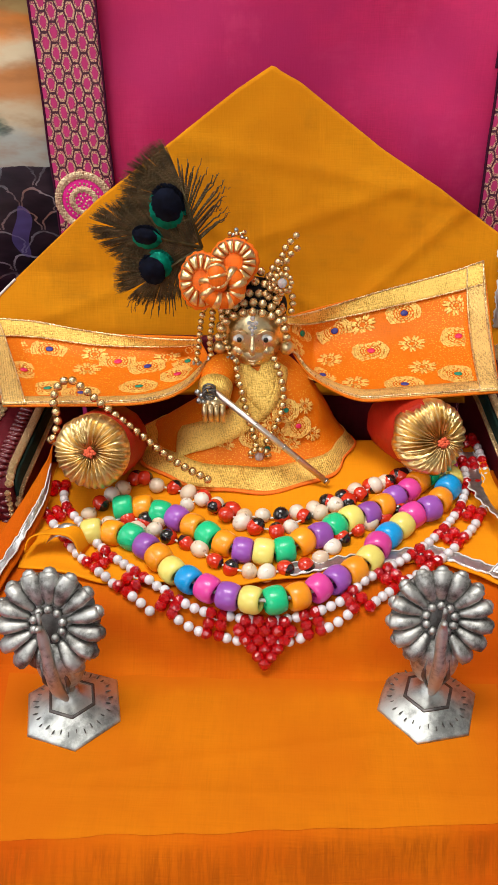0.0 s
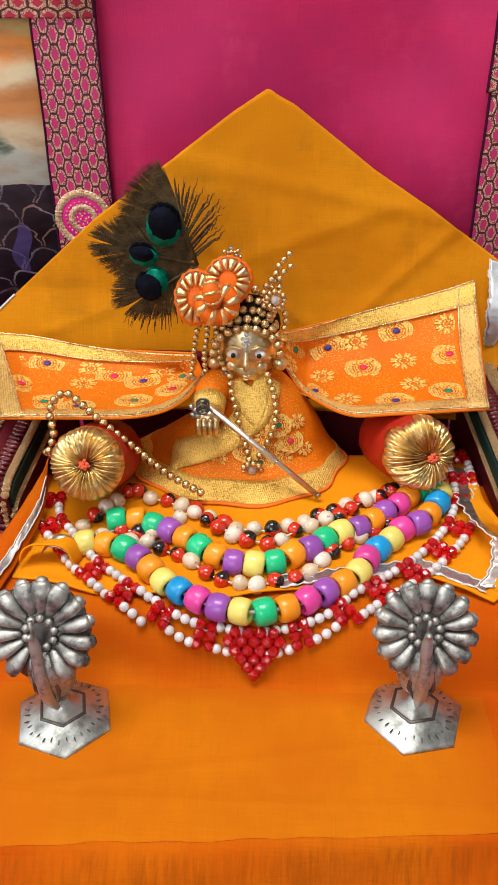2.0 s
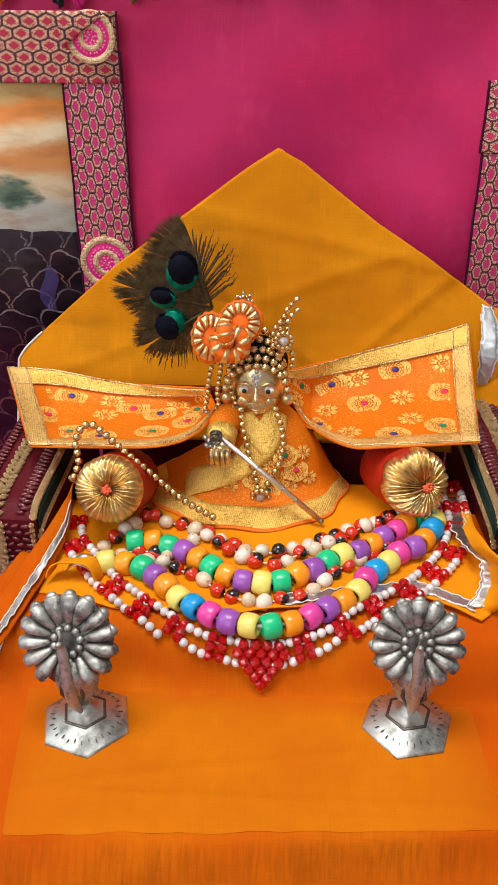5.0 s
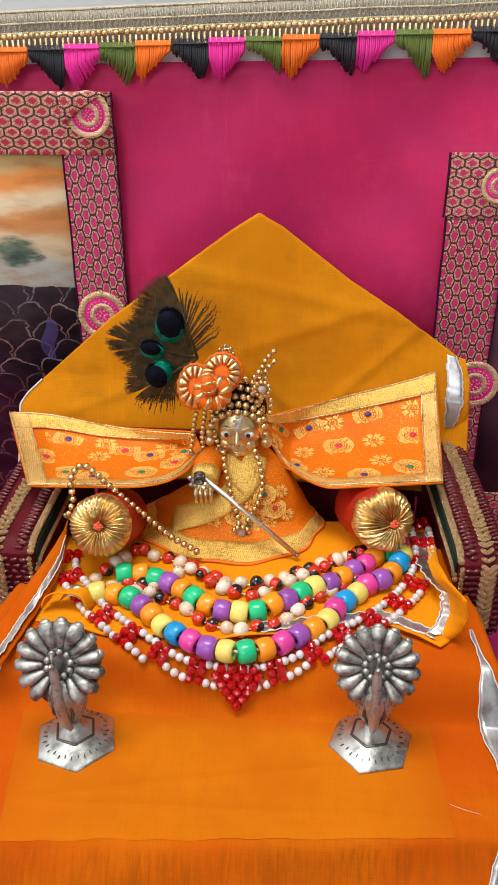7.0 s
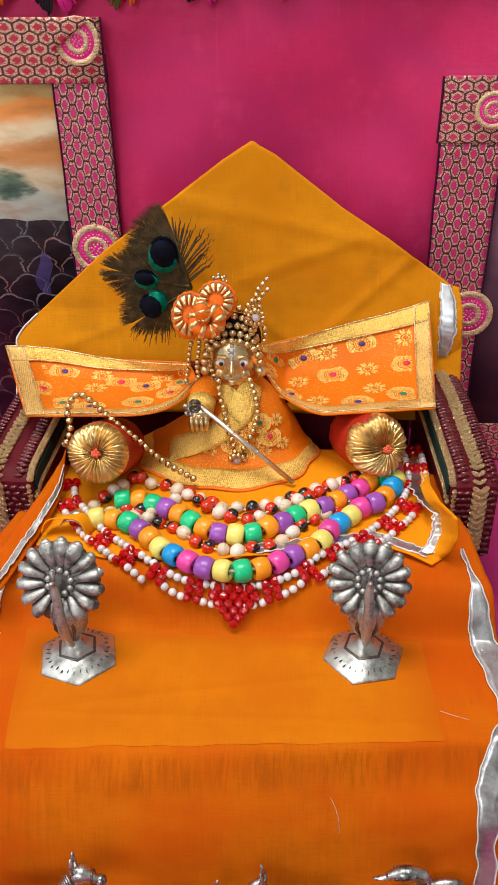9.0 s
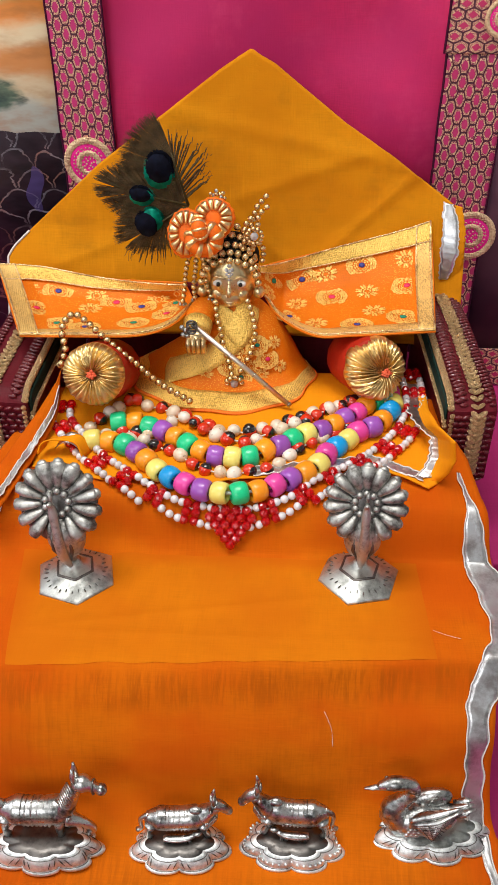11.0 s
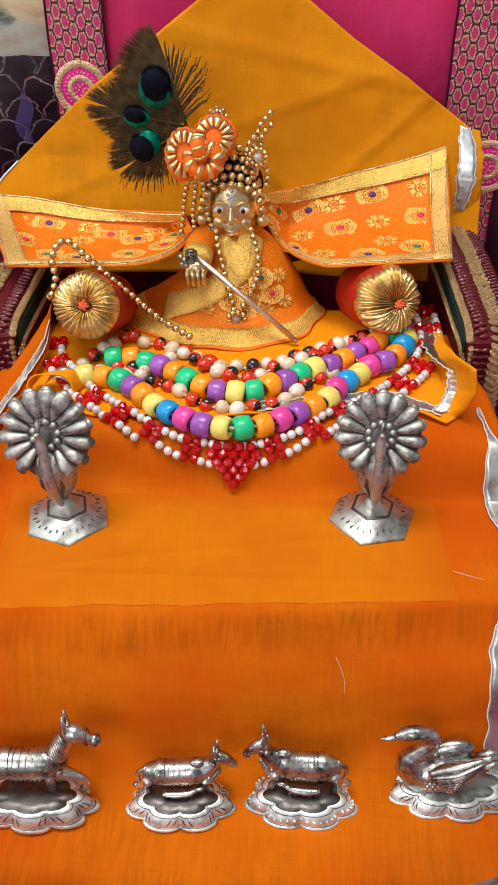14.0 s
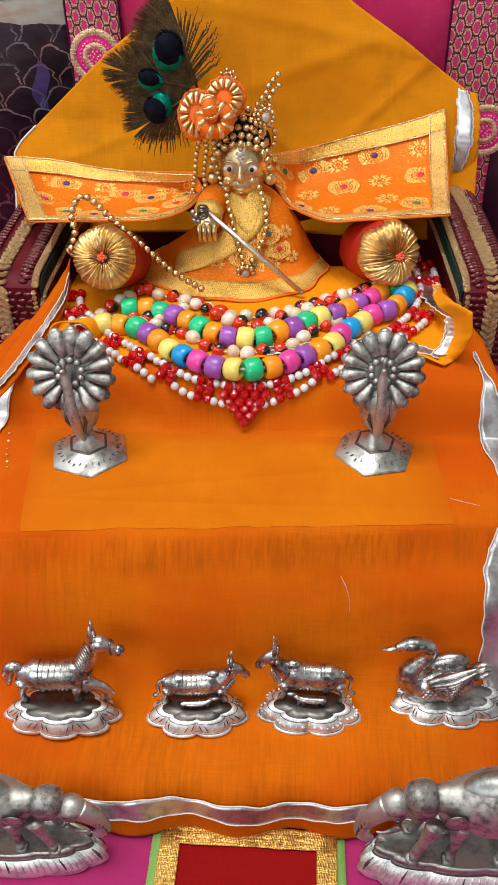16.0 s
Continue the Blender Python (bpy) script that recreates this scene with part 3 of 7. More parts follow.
fl = thing("framed_picture", "river landscape picture with a honeycomb brocade ribbon border", "picture", at=(0, 0, -0.03))
Z3 = 0.03
def up(p): return (p[0], p[1], p[2] + Z3)
part("print", Form(M_PICTURE).box((-0.3, 0.3845, -0.03), (-0.072, 0.3868, 0.208), 0.0), fl, "river at dusk over dark scales").matrix_basis = Matrix.Translation((0, 0, Z3))
part("board", Form(M_WHITE).box((-0.303, 0.387, -0.03), (-0.0712, 0.3905, 0.2098), 0.0006), fl).matrix_basis = Matrix.Translation((0, 0, Z3))
for nm, mt, lo, hi in (("ribbon_border", M_BAND_L, (-0.0962, 0.3832, -0.03), (-0.0690, 0.3832, 0.1945)), ("ribbon_border", M_BAND_H, (-0.3, 0.3826, 0.1815), (-0.0695, 0.3826, 0.2105))):
    band(nm, fl, mt, lo, hi).matrix_basis = Matrix.Translation((0, 0, Z3))
medallion(fl, (-0.0830, 0.3822, 0.0985), 0.0132).matrix_basis = Matrix.Translation((0, 0, Z3))
# the folded corner with half a medallion
medallion(fl, (-0.0812, 0.3818, 0.2003), 0.0108, half=True).matrix_basis = Matrix.Translation((0, 0, Z3))


def corner(u, v):
    x, z = lerp(-0.0938, -0.0735, u), lerp(0.1958, 0.2103, u)
    return V((lerp(x, x - 0.0012, v), 0.3800 - 0.0005 * math.sin(v * 3) * (1 - u), lerp(z, 0.2106, v)))


part("corner_fold", Form(M_BAND_H).grid(corner, 14, 8), fl, "ribbon folded over at the corner", thick=0.0005).matrix_basis = Matrix.Translation((0, 0, Z3))


fr = thing("framed_picture", "dark picture with a honeycomb brocade ribbon border", "picture", at=(0, 0, -0.03))
SH = Matrix.Translation((0, 0, Z3))
part("print", Form(M_DARKPIC).box((0.11, 0.3845, -0.01), (0.3, 0.3868, 0.17), 0.0), fr, "dark plum print").matrix_basis = SH
part("board", Form(M_WHITE).box((0.0975, 0.387, -0.03), (0.303, 0.3905, 0.183), 0.0006), fr).matrix_basis = SH
for lo, hi, mt in (((0.0950, 0.3832, -0.03), (0.1255, 0.3832, 0.154), M_BAND_R), ((0.0936, 0.3826, 0.1535), (0.3, 0.3826, 0.1842), M_BAND_RH), ((0.1257, 0.3832, -0.03), (0.3, 0.3832, -0.006), M_BAND_RH)):
    band("ribbon_border", fr, mt, lo, hi).matrix_basis = SH
medallion(fr, (0.1195, 0.3822, 0.0635), 0.0132).matrix_basis = SH
medallion(fr, (0.1185, 0.3816, 0.1690), 0.0085).matrix_basis = SH

# ---------------------------------------------------------------- the stepped stand under the cloths
st = thing("stepped_stand", "magenta covered stepped stand under the shrine cloths", "stand", at=(0, 0, -0.083))
for lo, hi in (((-0.112, 0.196, 0), (0.112, 0.372, 0.080)), ((-0.3, 0.23, 0), (0.3, 0.386, 0.052)), ((-0.093, 0.150, 0), (0.088, 0.197, 0.0815)), ((-0.092, 0.090, 0), (0.092, 0.151, 0.0225))):
    part("step", Form(M_FLOOR).box(lo, hi, 0.0015), st)

# ---------------------------------------------------------------- orange runner over seat and steps
PROFILE = [(0.285, 0.0215), (0.24, 0.0212), (0.212, 0.0208), (0.206, 0.0195), (0.2015, 0.0135), (0.197, 0.004), (0.192, 0.0012), (0.17, 0.0005), (0.151, 0.0002), (0.146, -0.0015),
           (0.1405, -0.0075), (0.1330, -0.0195), (0.1275, -0.0345), (0.1235, -0.0445), (0.1195, -0.0515), (0.1140, -0.0566), (0.105, -0.0583), (0.09, -0.0586), (0.0845, -0.0598), (0.0805, -0.063), (0.078, -0.071), (0.0765, -0.0812)]
prof = catmull([(0, y, z) for y, z in PROFILE], 241)
plen = [0.0]
for qa, qb in zip(prof, prof[1:]):
    plen.append(plen[-1] + (qb - qa).length)
PY = [q.y for q in prof]


def surf(y):
    """Height of the cloth at a distance y."""
    return float(np.interp(y, PY[::-1], [q.z for q in prof][::-1]))


LEFT = [(0.076, -0.118), (0.13, -0.116), (0.16, -0.113), (0.19, -0.114), (0.2066, -0.1060), (0.2211, -0.1025), (0.235, -0.0990), (0.25, -0.0960), (0.285, -0.090)]
RIGHT = [(0.076, 0.112), (0.110, 0.1085), (0.118, 0.1055), (0.128, 0.1035), (0.137, 0.1035), (0.146, 0.1085), (0.155, 0.1135), (0.168, 0.1145), (0.18, 0.1135), (0.19, 0.111), (0.2, 0.1078), (0.215, 0.105), (0.24, 0.103), (0.275, 0.094)]


def runner(x, v, lift=0.0):
    """A point of the runner: x across, v from 0 (seat) to 1 (hem)."""
    i = v * 240
    k = min(239, int(i))
    q = prof[k].lerp(prof[k + 1], i - k)
    t = (prof[k + 1] - prof[k]).normalized()
    n = V((0, t.z, -t.y))
    n = -n if n.z < -0.2 or (abs(n.z) <= 0.2 and n.y > 0) else n
    drop = 1.0 if q.y < 0.147 else 0.35
    w = 0.0011 * wob(x, v, 0, 14) * drop + 0.0003 * wob(x * 1.5, v, 5, 28) * drop
    if q.y < 0.083:
        w += 0.0016 * math.sin(x * 170) * (0.083 - q.y) / 0.006 + 0.001 * wob(x, 9, 0, 60)
    if 0.111 < q.y < 0.147:
        w += 0.0022 * wob(x, 3, v, 11)
    skew = curve_at([(0.075, 0.045), (0.11, 0.06), (0.15, 0.075), (0.17, 0.055), (0.198, 0.0)], q.y) * (x - 0.082)
    return q + V((x, skew, 0)) + n * (w + lift)


def v_at(y):
    return float(np.interp(-y, [-q for q in PY], [i / 240 for i in range(241)]))


def edge_x(table, v):
    y = prof[int(v * 240)].y
    return curve_at(table, y)


def run_fn(u, v):
    return runner(lerp(edge_x(LEFT, v), edge_x(RIGHT, v), u), v)


rn = thing("runner_cloth", "bright orange cotton runner with silver ribbon edges draped down the steps", "cloth")
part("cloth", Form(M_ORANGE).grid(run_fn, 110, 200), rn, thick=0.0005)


def ribbon(parent, centre, width, n, name="silver_ribbon", seed=0.0, mt=None, piped=True):
    """A wavy silver ribbon with white stitched edges; centre(t) and across(t) give its line."""
    f, g1, g2 = Form(mt or M_TRIM), [], []
    def fn(u, v):
        p, a, up_ = centre(v)
        w = (width(v) if callable(width) else width) * (1 + 0.22 * wob(v * 9, seed, 2))
        s = (u - 0.5) * w + 0.0011 * wob(v * 26, seed + (1 if u > 0.5 else 5), 1)
        return p + a * s + up_ * (0.0005 + 0.0003 * wob(v * 40, u * 2, seed))
    f.grid(fn, 6, n)
    rb = part(name, f, parent, "wrinkled metallic silver ribbon" if piped else "mustard cotton margin", thick=0.0003)
    for u in (0.0, 1.0) if piped else ():
        part("piping", Form(M_PIPING).tube([fn(u, i / (n - 1)) + V((0, 0, 0.0002)) for i in range(n)], 0.0003, 0, 5), rb)
    return rb


def along_runner(table, inset, v0, v1):
    def at(t):
        v = lerp(v0, v1, t)
        x = edge_x(table, v) + inset
        p = runner(x, v, 0.0005)
        a = runner(x + 0.002, v, 0.0005) - p
        d = runner(x, min(1, v + 0.004), 0.0005) - runner(x, max(0, v - 0.004), 0.0005)
        return p, a.normalized(), a.cross(d).normalized() * (1 if a.cross(d).z + a.cross(d).y * -1 > 0 else -1)
    return at


ribbon(rn, along_runner(RIGHT, -0.0062, v_at(0.228), 0.96), lambda v: curve_at([(0.0, 0.0008), (0.08, 0.0020), (0.14, 0.0065), (0.25, 0.0120), (0.42, 0.0105), (0.6, 0.0075), (0.76, 0.0056), (0.86, 0.0030), (1.0, 0.0020)], v), 150, seed=1.0)
ribbon(rn, along_runner(LEFT, 0.0150, v_at(0.206), 0.96), 0.0052, 110, seed=2.0)
# the side of the runner that is drawn up along the arm of the throne
rim_out = catmull([(-0.097, 0.2075, 0.0222), (-0.0959, 0.2138, 0.0228), (-0.0914, 0.2327, 0.026), (-0.0853, 0.2494, 0.031), (-0.0803, 0.2628, 0.037), (-0.0789, 0.2705, 0.04)], 61)
rim_in = catmull([(-0.0914, 0.1915, 0.0222), (-0.0892, 0.1998, 0.0226), (-0.0845, 0.2235, 0.0245), (-0.0804, 0.2428, 0.027), (-0.0784, 0.2531, 0.03), (-0.0782, 0.2624, 0.033)], 61)


def rim(u, v):
    k = min(60, int(round(v * 60)))
    a, b = rim_out[k], rim_in[k]
    return a.lerp(b + (b - a) * 0.35, u) + V((0, 0, 0.0010 * math.sin(u * math.pi) + 0.0006 * wob(u * 3, v * 9, 2)))


def rim_line(t):
    k = min(60, int(round(t * 60)))
    a = (rim_in[k] - rim_out[k]).normalized()
    return rim(0.74, t) + V((0, -0.0006, 0.0008)), a, V((0.25, -0.5, 0.8)).normalized()


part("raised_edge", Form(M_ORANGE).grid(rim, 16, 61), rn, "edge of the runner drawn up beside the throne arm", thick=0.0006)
ribbon(rn, rim_line, 0.0042, 61, seed=4.0)



def hem_line(t):
    x = lerp(-0.106, 0.102, t)
    v = v_at(0.0785) + 0.006 * wob(x, 0, 0, 30)
    p = runner(x, v, 0.0006)
    d = (runner(x, min(1.0, v + 0.01), 0.0006) - runner(x, v - 0.01, 0.0006)).normalized()
    return p, d, V((0, -1, 0.25)).normalized()


ribbon(rn, hem_line, 0.0078, 130, seed=3.0)


# added sheet on top, in place of a second layer showing through from below
def pad(u, v):
    x, y = lerp(lerp(-0.0715, -0.0800, v), lerp(0.0822, 0.0790, v), u), lerp(0.1478, 0.1940, v)
    y += 0.0006 * wob(x, 4, 0, 70) * (1 if v in (0, 1) else 0)
    x += 0.0008 * wob(y, 1, 0, 40) * (1 if u in (0, 1) else 0)
    crease = 0.0005 * math.exp(-((y - 0.168 - 0.12 * (x + 0.02)) / 0.0022) ** 2) + 0.0004 * math.exp(-((y - 0.158 + 0.05 * x) / 0.0018) ** 2) + 0.0004 * math.exp(-((x - 0.03 - (y - 0.16) * 0.5) / 0.002) ** 2)
    edge = min(1.0, 10 * min(u, 1 - u), 4 * min(v, 1 - v))
    return runner(x, v_at(y), 0.00036 + 0.0002 * edge) + V((0, 0, 0.00006 * wob(x, y, 2, 60) + crease * edge))


single("folded_cloth", Form(M_ORANGE2).grid(pad, 90, 60), "lighter orange sheet added where a second layer shows through the runner", "cloth")

# ---------------------------------------------------------------- marigold seat cloth
SEAT_R = [(0.214, 0.082), (0.221, 0.0885), (0.230, 0.0945), (0.239, 0.0985), (0.2535, 0.1005), (0.262, 0.0945), (0.275, 0.0915), (0.3, 0.0905), (0.335, 0.0885)]
SEAT_F = [(-0.083, 0.2220), (-0.05, 0.2145), (0.0, 0.2145), (0.035, 0.2240), (0.056, 0.2300), (0.07, 0.2230), (0.089, 0.2160)]


def seat(u, v):
    x0 = lerp(-0.082, 0.089, u)
    y = lerp(curve_at(SEAT_F, x0), 0.304, v)
    xr = curve_at(SEAT_R, y)
    x = lerp(-0.082 + 0.002 * wob(y, 3, 0, 40), xr, u)
    z = 0.0222 + 0.0006 * wob(x, y, 4, 30) + 0.0004 * wob(x, y, 8, 70)
    edge = max(0.0, u - 0.925) / 0.075
    z += 0.0016 * edge * wob(y, 5, 0, 55)
    rise = curve_at([(0.222, 0.0), (0.236, 0.55), (0.2535, 1.0), (0.262, 0.7), (0.28, 0.2), (0.305, 0.0)], y) * edge ** 1.3
    x, y, z = x - 0.0100 * rise, y - 0.0400 * rise, z + 0.0265 * rise
    fr_ = max(0.0, 0.06 - v) / 0.06
    z += fr_ * 0.0009 * (1 + math.sin(x * 180 + 1))
    return V((x, y, z))


sc = thing("seat_cloth", "marigold cotton seat cloth with crinkled silver ribbon border", "cloth")
part("cloth", Form(M_SEAT).grid(seat, 80, 60), sc, thick=0.0006)


def seat_right(t):
    v = lerp(0.045, 0.9, t)
    u = 0.958
    p = seat(u, v) + V((0.0010 * wob(v * 9, 2, 0), 0, 0.0006))
    return p, V((1, 0, 0.05)).normalized(), V((0, 0, 1))


def seat_front(t):
    u = lerp(0.55, 0.955, t)
    p = seat(u, 0.05) + V((0, 0.001 * wob(u * 12, 2, 0), 0.0006))
    return p, V((0, 1, 0)), V((0, 0, 1))


ribbon(sc, seat_right, 0.0068, 90, seed=5.0)
ribbon(sc, seat_front, 0.0055, 110, seed=6.0)


# the crumpled corner of the seat cloth
def fold(u, v):
    a = lerp(0.15, math.pi * 0.98, u)
    x = -0.0705 - 0.0095 * math.cos(a) + 0.002 * v
    return V((x, 0.2255 + 0.007 * v + 0.003 * math.sin(a), 0.0232 + (0.0095 - 0.003 * v) * math.sin(a) + 0.0012 * math.sin(a * 3 + v)))


fo = part("folded_corner", Form(M_SEAT).grid(fold, 26, 8), sc, "corner of the cloth curled up in an arch", thick=0.0006)
part("silver_ribbon", Form(M_TRIM).grid(lambda u, v: V((-0.0735 + 0.010 * u + 0.002 * v, 0.2305 + 0.005 * v, 0.0255 + 0.0035 * math.sin(u * 3.0) + 0.002 * v)), 12, 5), fo, thick=0.0003)

# ---------------------------------------------------------------- throne arms
throne = thing("throne", "maroon velvet throne with gold braided arms around the seat", "throne", at=(0, 0.2, 0))
LEAF = Form(M_BRAID).ell((0, 0, 0), (1.0, 0.44, 0.42), 0, None, 10, 6).mesh("braid_leaf")
LOOP = Form(M_BEADMAROON).ell((0, 0, 0), (1.0, 0.42, 0.5), 0, None, 8, 5).mesh("velvet_loop")
CORD = Form(M_BRAID).ell((0, 0, 0), (0.9, 1.0, 0.9), 0, None, 7, 5).mesh("cord_bead")


def throne_arm(side):
    s = 1 if side > 0 else -1
    at = Matrix.Translation((0.0955 if s > 0 else -0.0893, (0.2520 if s > 0 else 0.2475) - 0.2, -0.0005)) @ pose(0, 0, 0, 0, 0, 4.5 if s > 0 else -3.0)
    w, L = (0.0205 if s > 0 else 0.0270), (0.088 if s > 0 else 0.09)
    h = lambda y: 0.0415 + 0.0065 * min(1.0, y / 0.06) - 0.0045 * max(0.0, 1 - y / 0.010) ** 2
    f = Form(M_MAROON)
    def shell(u, v):
        y = lerp(0.0, L, v)
        q = u * 4
        k = min(3, int(q))
        ring = [(0, 0), (0, h(y)), (w, h(y)), (w, 0), (0, 0)]
        a, b = ring[k], ring[k + 1]
        return V((s * lerp(a[0], b[0], q - k), y, lerp(a[1], b[1], q - k)))
    f.grid(shell, 33, 24)
    f.add([(0, 0, 0), (s * w, 0, 0), (s * w, 0, h(0)), (0, 0, h(0))], [(0, 1, 2, 3)])
    arm = part("arm", f, throne, "maroon velvet arm trimmed with gold braid", m=at)
    def piece(me, x, y, z, r, turn=None):
        return part(me.name.split(".")[0], me, arm, m=Matrix.Translation((s * x, y, z)) @ (turn or Matrix()) @ Matrix.Scale(r, 4))
    part("inner_panel", Form(M_GREEN).grid(lambda u, v: V((-s * 0.0007, lerp(0.003, L, u), lerp(h(lerp(0.003, L, u)) - 0.0105, h(lerp(0.003, L, u)) - 0.002, v))), 24, 6), arm, "bottle green velvet strip", thick=0.0008)
    for down, off in ((0.0010, 0.0006), (0.0105, -0.0012)):
        for i in range(50):
            y = 0.0015 + i * (L - 0.002) / 49
            piece(CORD, off, y, h(y) - down + 0.0008, 0.0019 if down < 0.005 else 0.0014)
    for i in range(10):
        piece(CORD, 0.0012, -0.0002, h(0) - 0.002 - i * 0.0024, 0.00135)
    n = 70
    for cx, wx in ((0.0052, 0.0040), (w - 0.0028, 0.0030)):
        for i in range(n):
            y = 0.002 + i * (L - 0.004) / (n - 1)
            piece(LOOP, cx + 0.0009 * (-1) ** i, y, h(y) + 0.0004 + 0.0004 * (i % 2), wx * 0.56 * (0.94 + 0.1 * (i % 3) / 2), Matrix.Rotation(0.25 * math.sin(i * 2.3), 4, "Z"))
    for c in range(6):
        for i in range(12):
            piece(LOOP, 0.0034 + c * (w - 0.006) / 5 + 0.0006 * (-1) ** i, -0.0004, h(0) - 0.0026 - i * 0.0031, 0.0022, Matrix.Rotation(1.57, 4, "X") @ Matrix.Rotation(0.3 * math.sin(i * 1.9 + c), 4, "Z"))
    cx = 0.0122 if s > 0 else 0.0160
    for i in range(30):
        y = 0.001 + i * (L - 0.002) / 29
        for k in (-1, 1):
            piece(LEAF, cx + k * 0.0013, y, h(y) + 0.0010 + 0.0005 * (k > 0), 0.0025 * (0.92 + 0.16 * ((i * 7) % 5) / 5), Matrix.Rotation(k * s * (0.75 + 0.2 * math.sin(i * 2.1)), 4, "Z") @ Matrix.Rotation(0.45, 4, "X"))
    for i in range(11):
        for k in (-1, 1):
            piece(LEAF, cx + k * 0.0014, -0.0014, h(0) - 0.001 - i * 0.0032, 0.0031, Matrix.Rotation(1.57, 4, "X") @ Matrix.Rotation(k * 0.8, 4, "Z"))
    return arm


throne_arm(1)
throne_arm(-1)

part("backrest", Form(M_MAROON).box((-0.084, 0.1400, -0.0030), (0.088, 0.1445, 0.0510), 0.002), throne, "low maroon velvet back")

# ---------------------------------------------------------------- mustard back cloth
def back_top(x):
    return curve_at([(-0.123, 0.0600), (-0.119, 0.0655), (-0.0728, 0.1051), (-0.0402, 0.1279), (-0.012, 0.1478), (-0.003, 0.1533), (0.0025, 0.1565), (0.006, 0.1540), (0.0137, 0.1502), (0.0482, 0.1253), (0.0715, 0.1113), (0.0922, 0.0973), (0.103, 0.0905), (0.109, 0.0815), (0.1105, 0.072)], x)


def back_fn(u, v):
    x = lerp(-0.1225, 0.1100, u)
    z = lerp(0.024, back_top(x), v)
    y = 0.3377 + 0.2366 * z + 0.0012 * wob(x, z, 2, 18) + 0.0006 * wob(x * 0.6, z, 6, 50)
    for k, a, q in ((0.9, 0.045, 1), (-0.75, 0.062, 1), (0.35, 0.098, 0.7), (-0.2, 0.118, 0.7)):
        y -= q * 0.0010 * math.exp(-((z - a - k * (x - 0.02)) / 0.0035) ** 2)
    y -= 0.010 * max(0.0, (0.075 - z) / 0.05) * (0.3 + abs(x) * 8)
    e = max(0.0, u - 0.9) / 0.1
    y -= 0.008 * e * e
    return V((x, y, z))


bk = thing("back_cloth", "mustard cotton cloth with pointed top and silver edging behind the statue", "cloth")
part("cloth", Form(M_YELLOW).grid(back_fn, 130, 60), bk, thick=0.0007)


def back_edge(t):
    p = V((float(np.interp(t, [0, 0.3, 0.7, 1.0], [0.1000, 0.1020, 0.1020, 0.1010])), lerp(0.3520, 0.3430, t), lerp(0.0920, 0.0560, t)))
    p += V((0.0, -0.004 * math.sin(t * 3.1), 0))
    return p, V((1, -0.15, -0.20 + 0.25 * t)).normalized(), V((0.12, -1, 0.35)).normalized()


def back_margin(t):
    p, a, n_ = back_edge(t)
    return p + a * 0.0052 - n_ * 0.0006, a, n_


ribbon(bk, back_margin, 0.0042, 40, "cloth_edge", 9.0, M_YELLOW, False)
ribbon(bk, back_edge, lambda v: 0.0082 * math.sin(math.pi * min(0.96, max(0.13, v * 0.8 + 0.12))) ** 0.6, 40, seed=8.0)
part("piping", Form(M_PIPING).tube([back_fn(0, i / 20) + V((0, -0.0004, 0)) for i in range(21)] + [back_fn(0.006 * i, 1.0) + V((0, -0.0004, 0.0002)) for i in range(1, 9)], 0.0006, 0, 6), bk)
# unseen ceiling fitting, added as a housing for the top light
cl = thing("ceiling_lamp", "flat rectangular white panel added unseen above the top light", "lamp", at=(-0.2, 0.02, 1.75))
part("frame", Form(M_WHITE).box((-0.47, -0.32, -0.05), (0.47, 0.32, -0.001), 0.004), cl)

# ---------------------------------------------------------------- brocade wings behind the statue
DOT = {k: plastic("silk_dot_" + k, c, 0.5, 0.0) for k, c in (("blue", (0.03, 0.03, 0.22)), ("pink", (0.72, 0.015, 0.10)), ("green", (0.0, 0.22, 0.13)))}


def motif_mesh(kind, dot=None):
    """A woven rosette: ring of petals round a small coloured heart."""
    f = Form(M_MOTIF, M_BROCADE, *( [DOT[dot]] if dot else []))
    g = random.Random(len(dot or "") + 7)

    def ring(r, n, s, fall=0.84):
        for i in range(n):
            a = 2 * math.pi * (i + g.uniform(-0.12, 0.12)) / n
            q = r * g.uniform(0.96, 1.04)
            f.ell((q * math.cos(a), q * fall * math.sin(a), 0), (s * 0.75, s * 1.35, 0.00014), 0, Matrix.Rotation(a, 4, "Z"), 6, 4)

    if kind == "big":
        for r, n, s in ((0.0063, 26, 0.00062), (0.0055, 16, 0.0009), (0.0042, 15, 0.0007), (0.0031, 14, 0.00048), (0.0022, 9, 0.0005)):
            ring(r, n, s)
        for r in (0.0066, 0.0049):
            f.lathe([(r, -0.0001), (r, 0.0001), (r - 0.0004, 0.00012), (r - 0.0004, -0.0001)], 30, None, 0, mod=lambda a, v: 1 + 0.05 * math.sin(a * 7 + r * 900), sy=0.84, closed=True)
        if dot:
            f.ell((0.0002, 0.0001, 0.0), (0.0015, 0.0012, 0.00032), 2, None, 10, 5)
    else:
        for i in range(7):
            a = 2 * math.pi * i / 7
            for q, s in ((0.0038, 0.0008), (0.0028, 0.0010)):
                for d in (-0.16, 0.16):
                    f.ell((q * math.cos(a + d), q * 0.84 * math.sin(a + d), 0), (s, s * 0.6, 0.00014), 0, Matrix.Rotation(a, 4, "Z"), 6, 4)
        ring(0.0013, 6, 0.0005)
    return f.mesh("motif")


MOTIFS = {("big", d): motif_mesh("big", d) for d in ("blue", "pink", "green")}
MOTIFS[("small", None)] = motif_mesh("small")


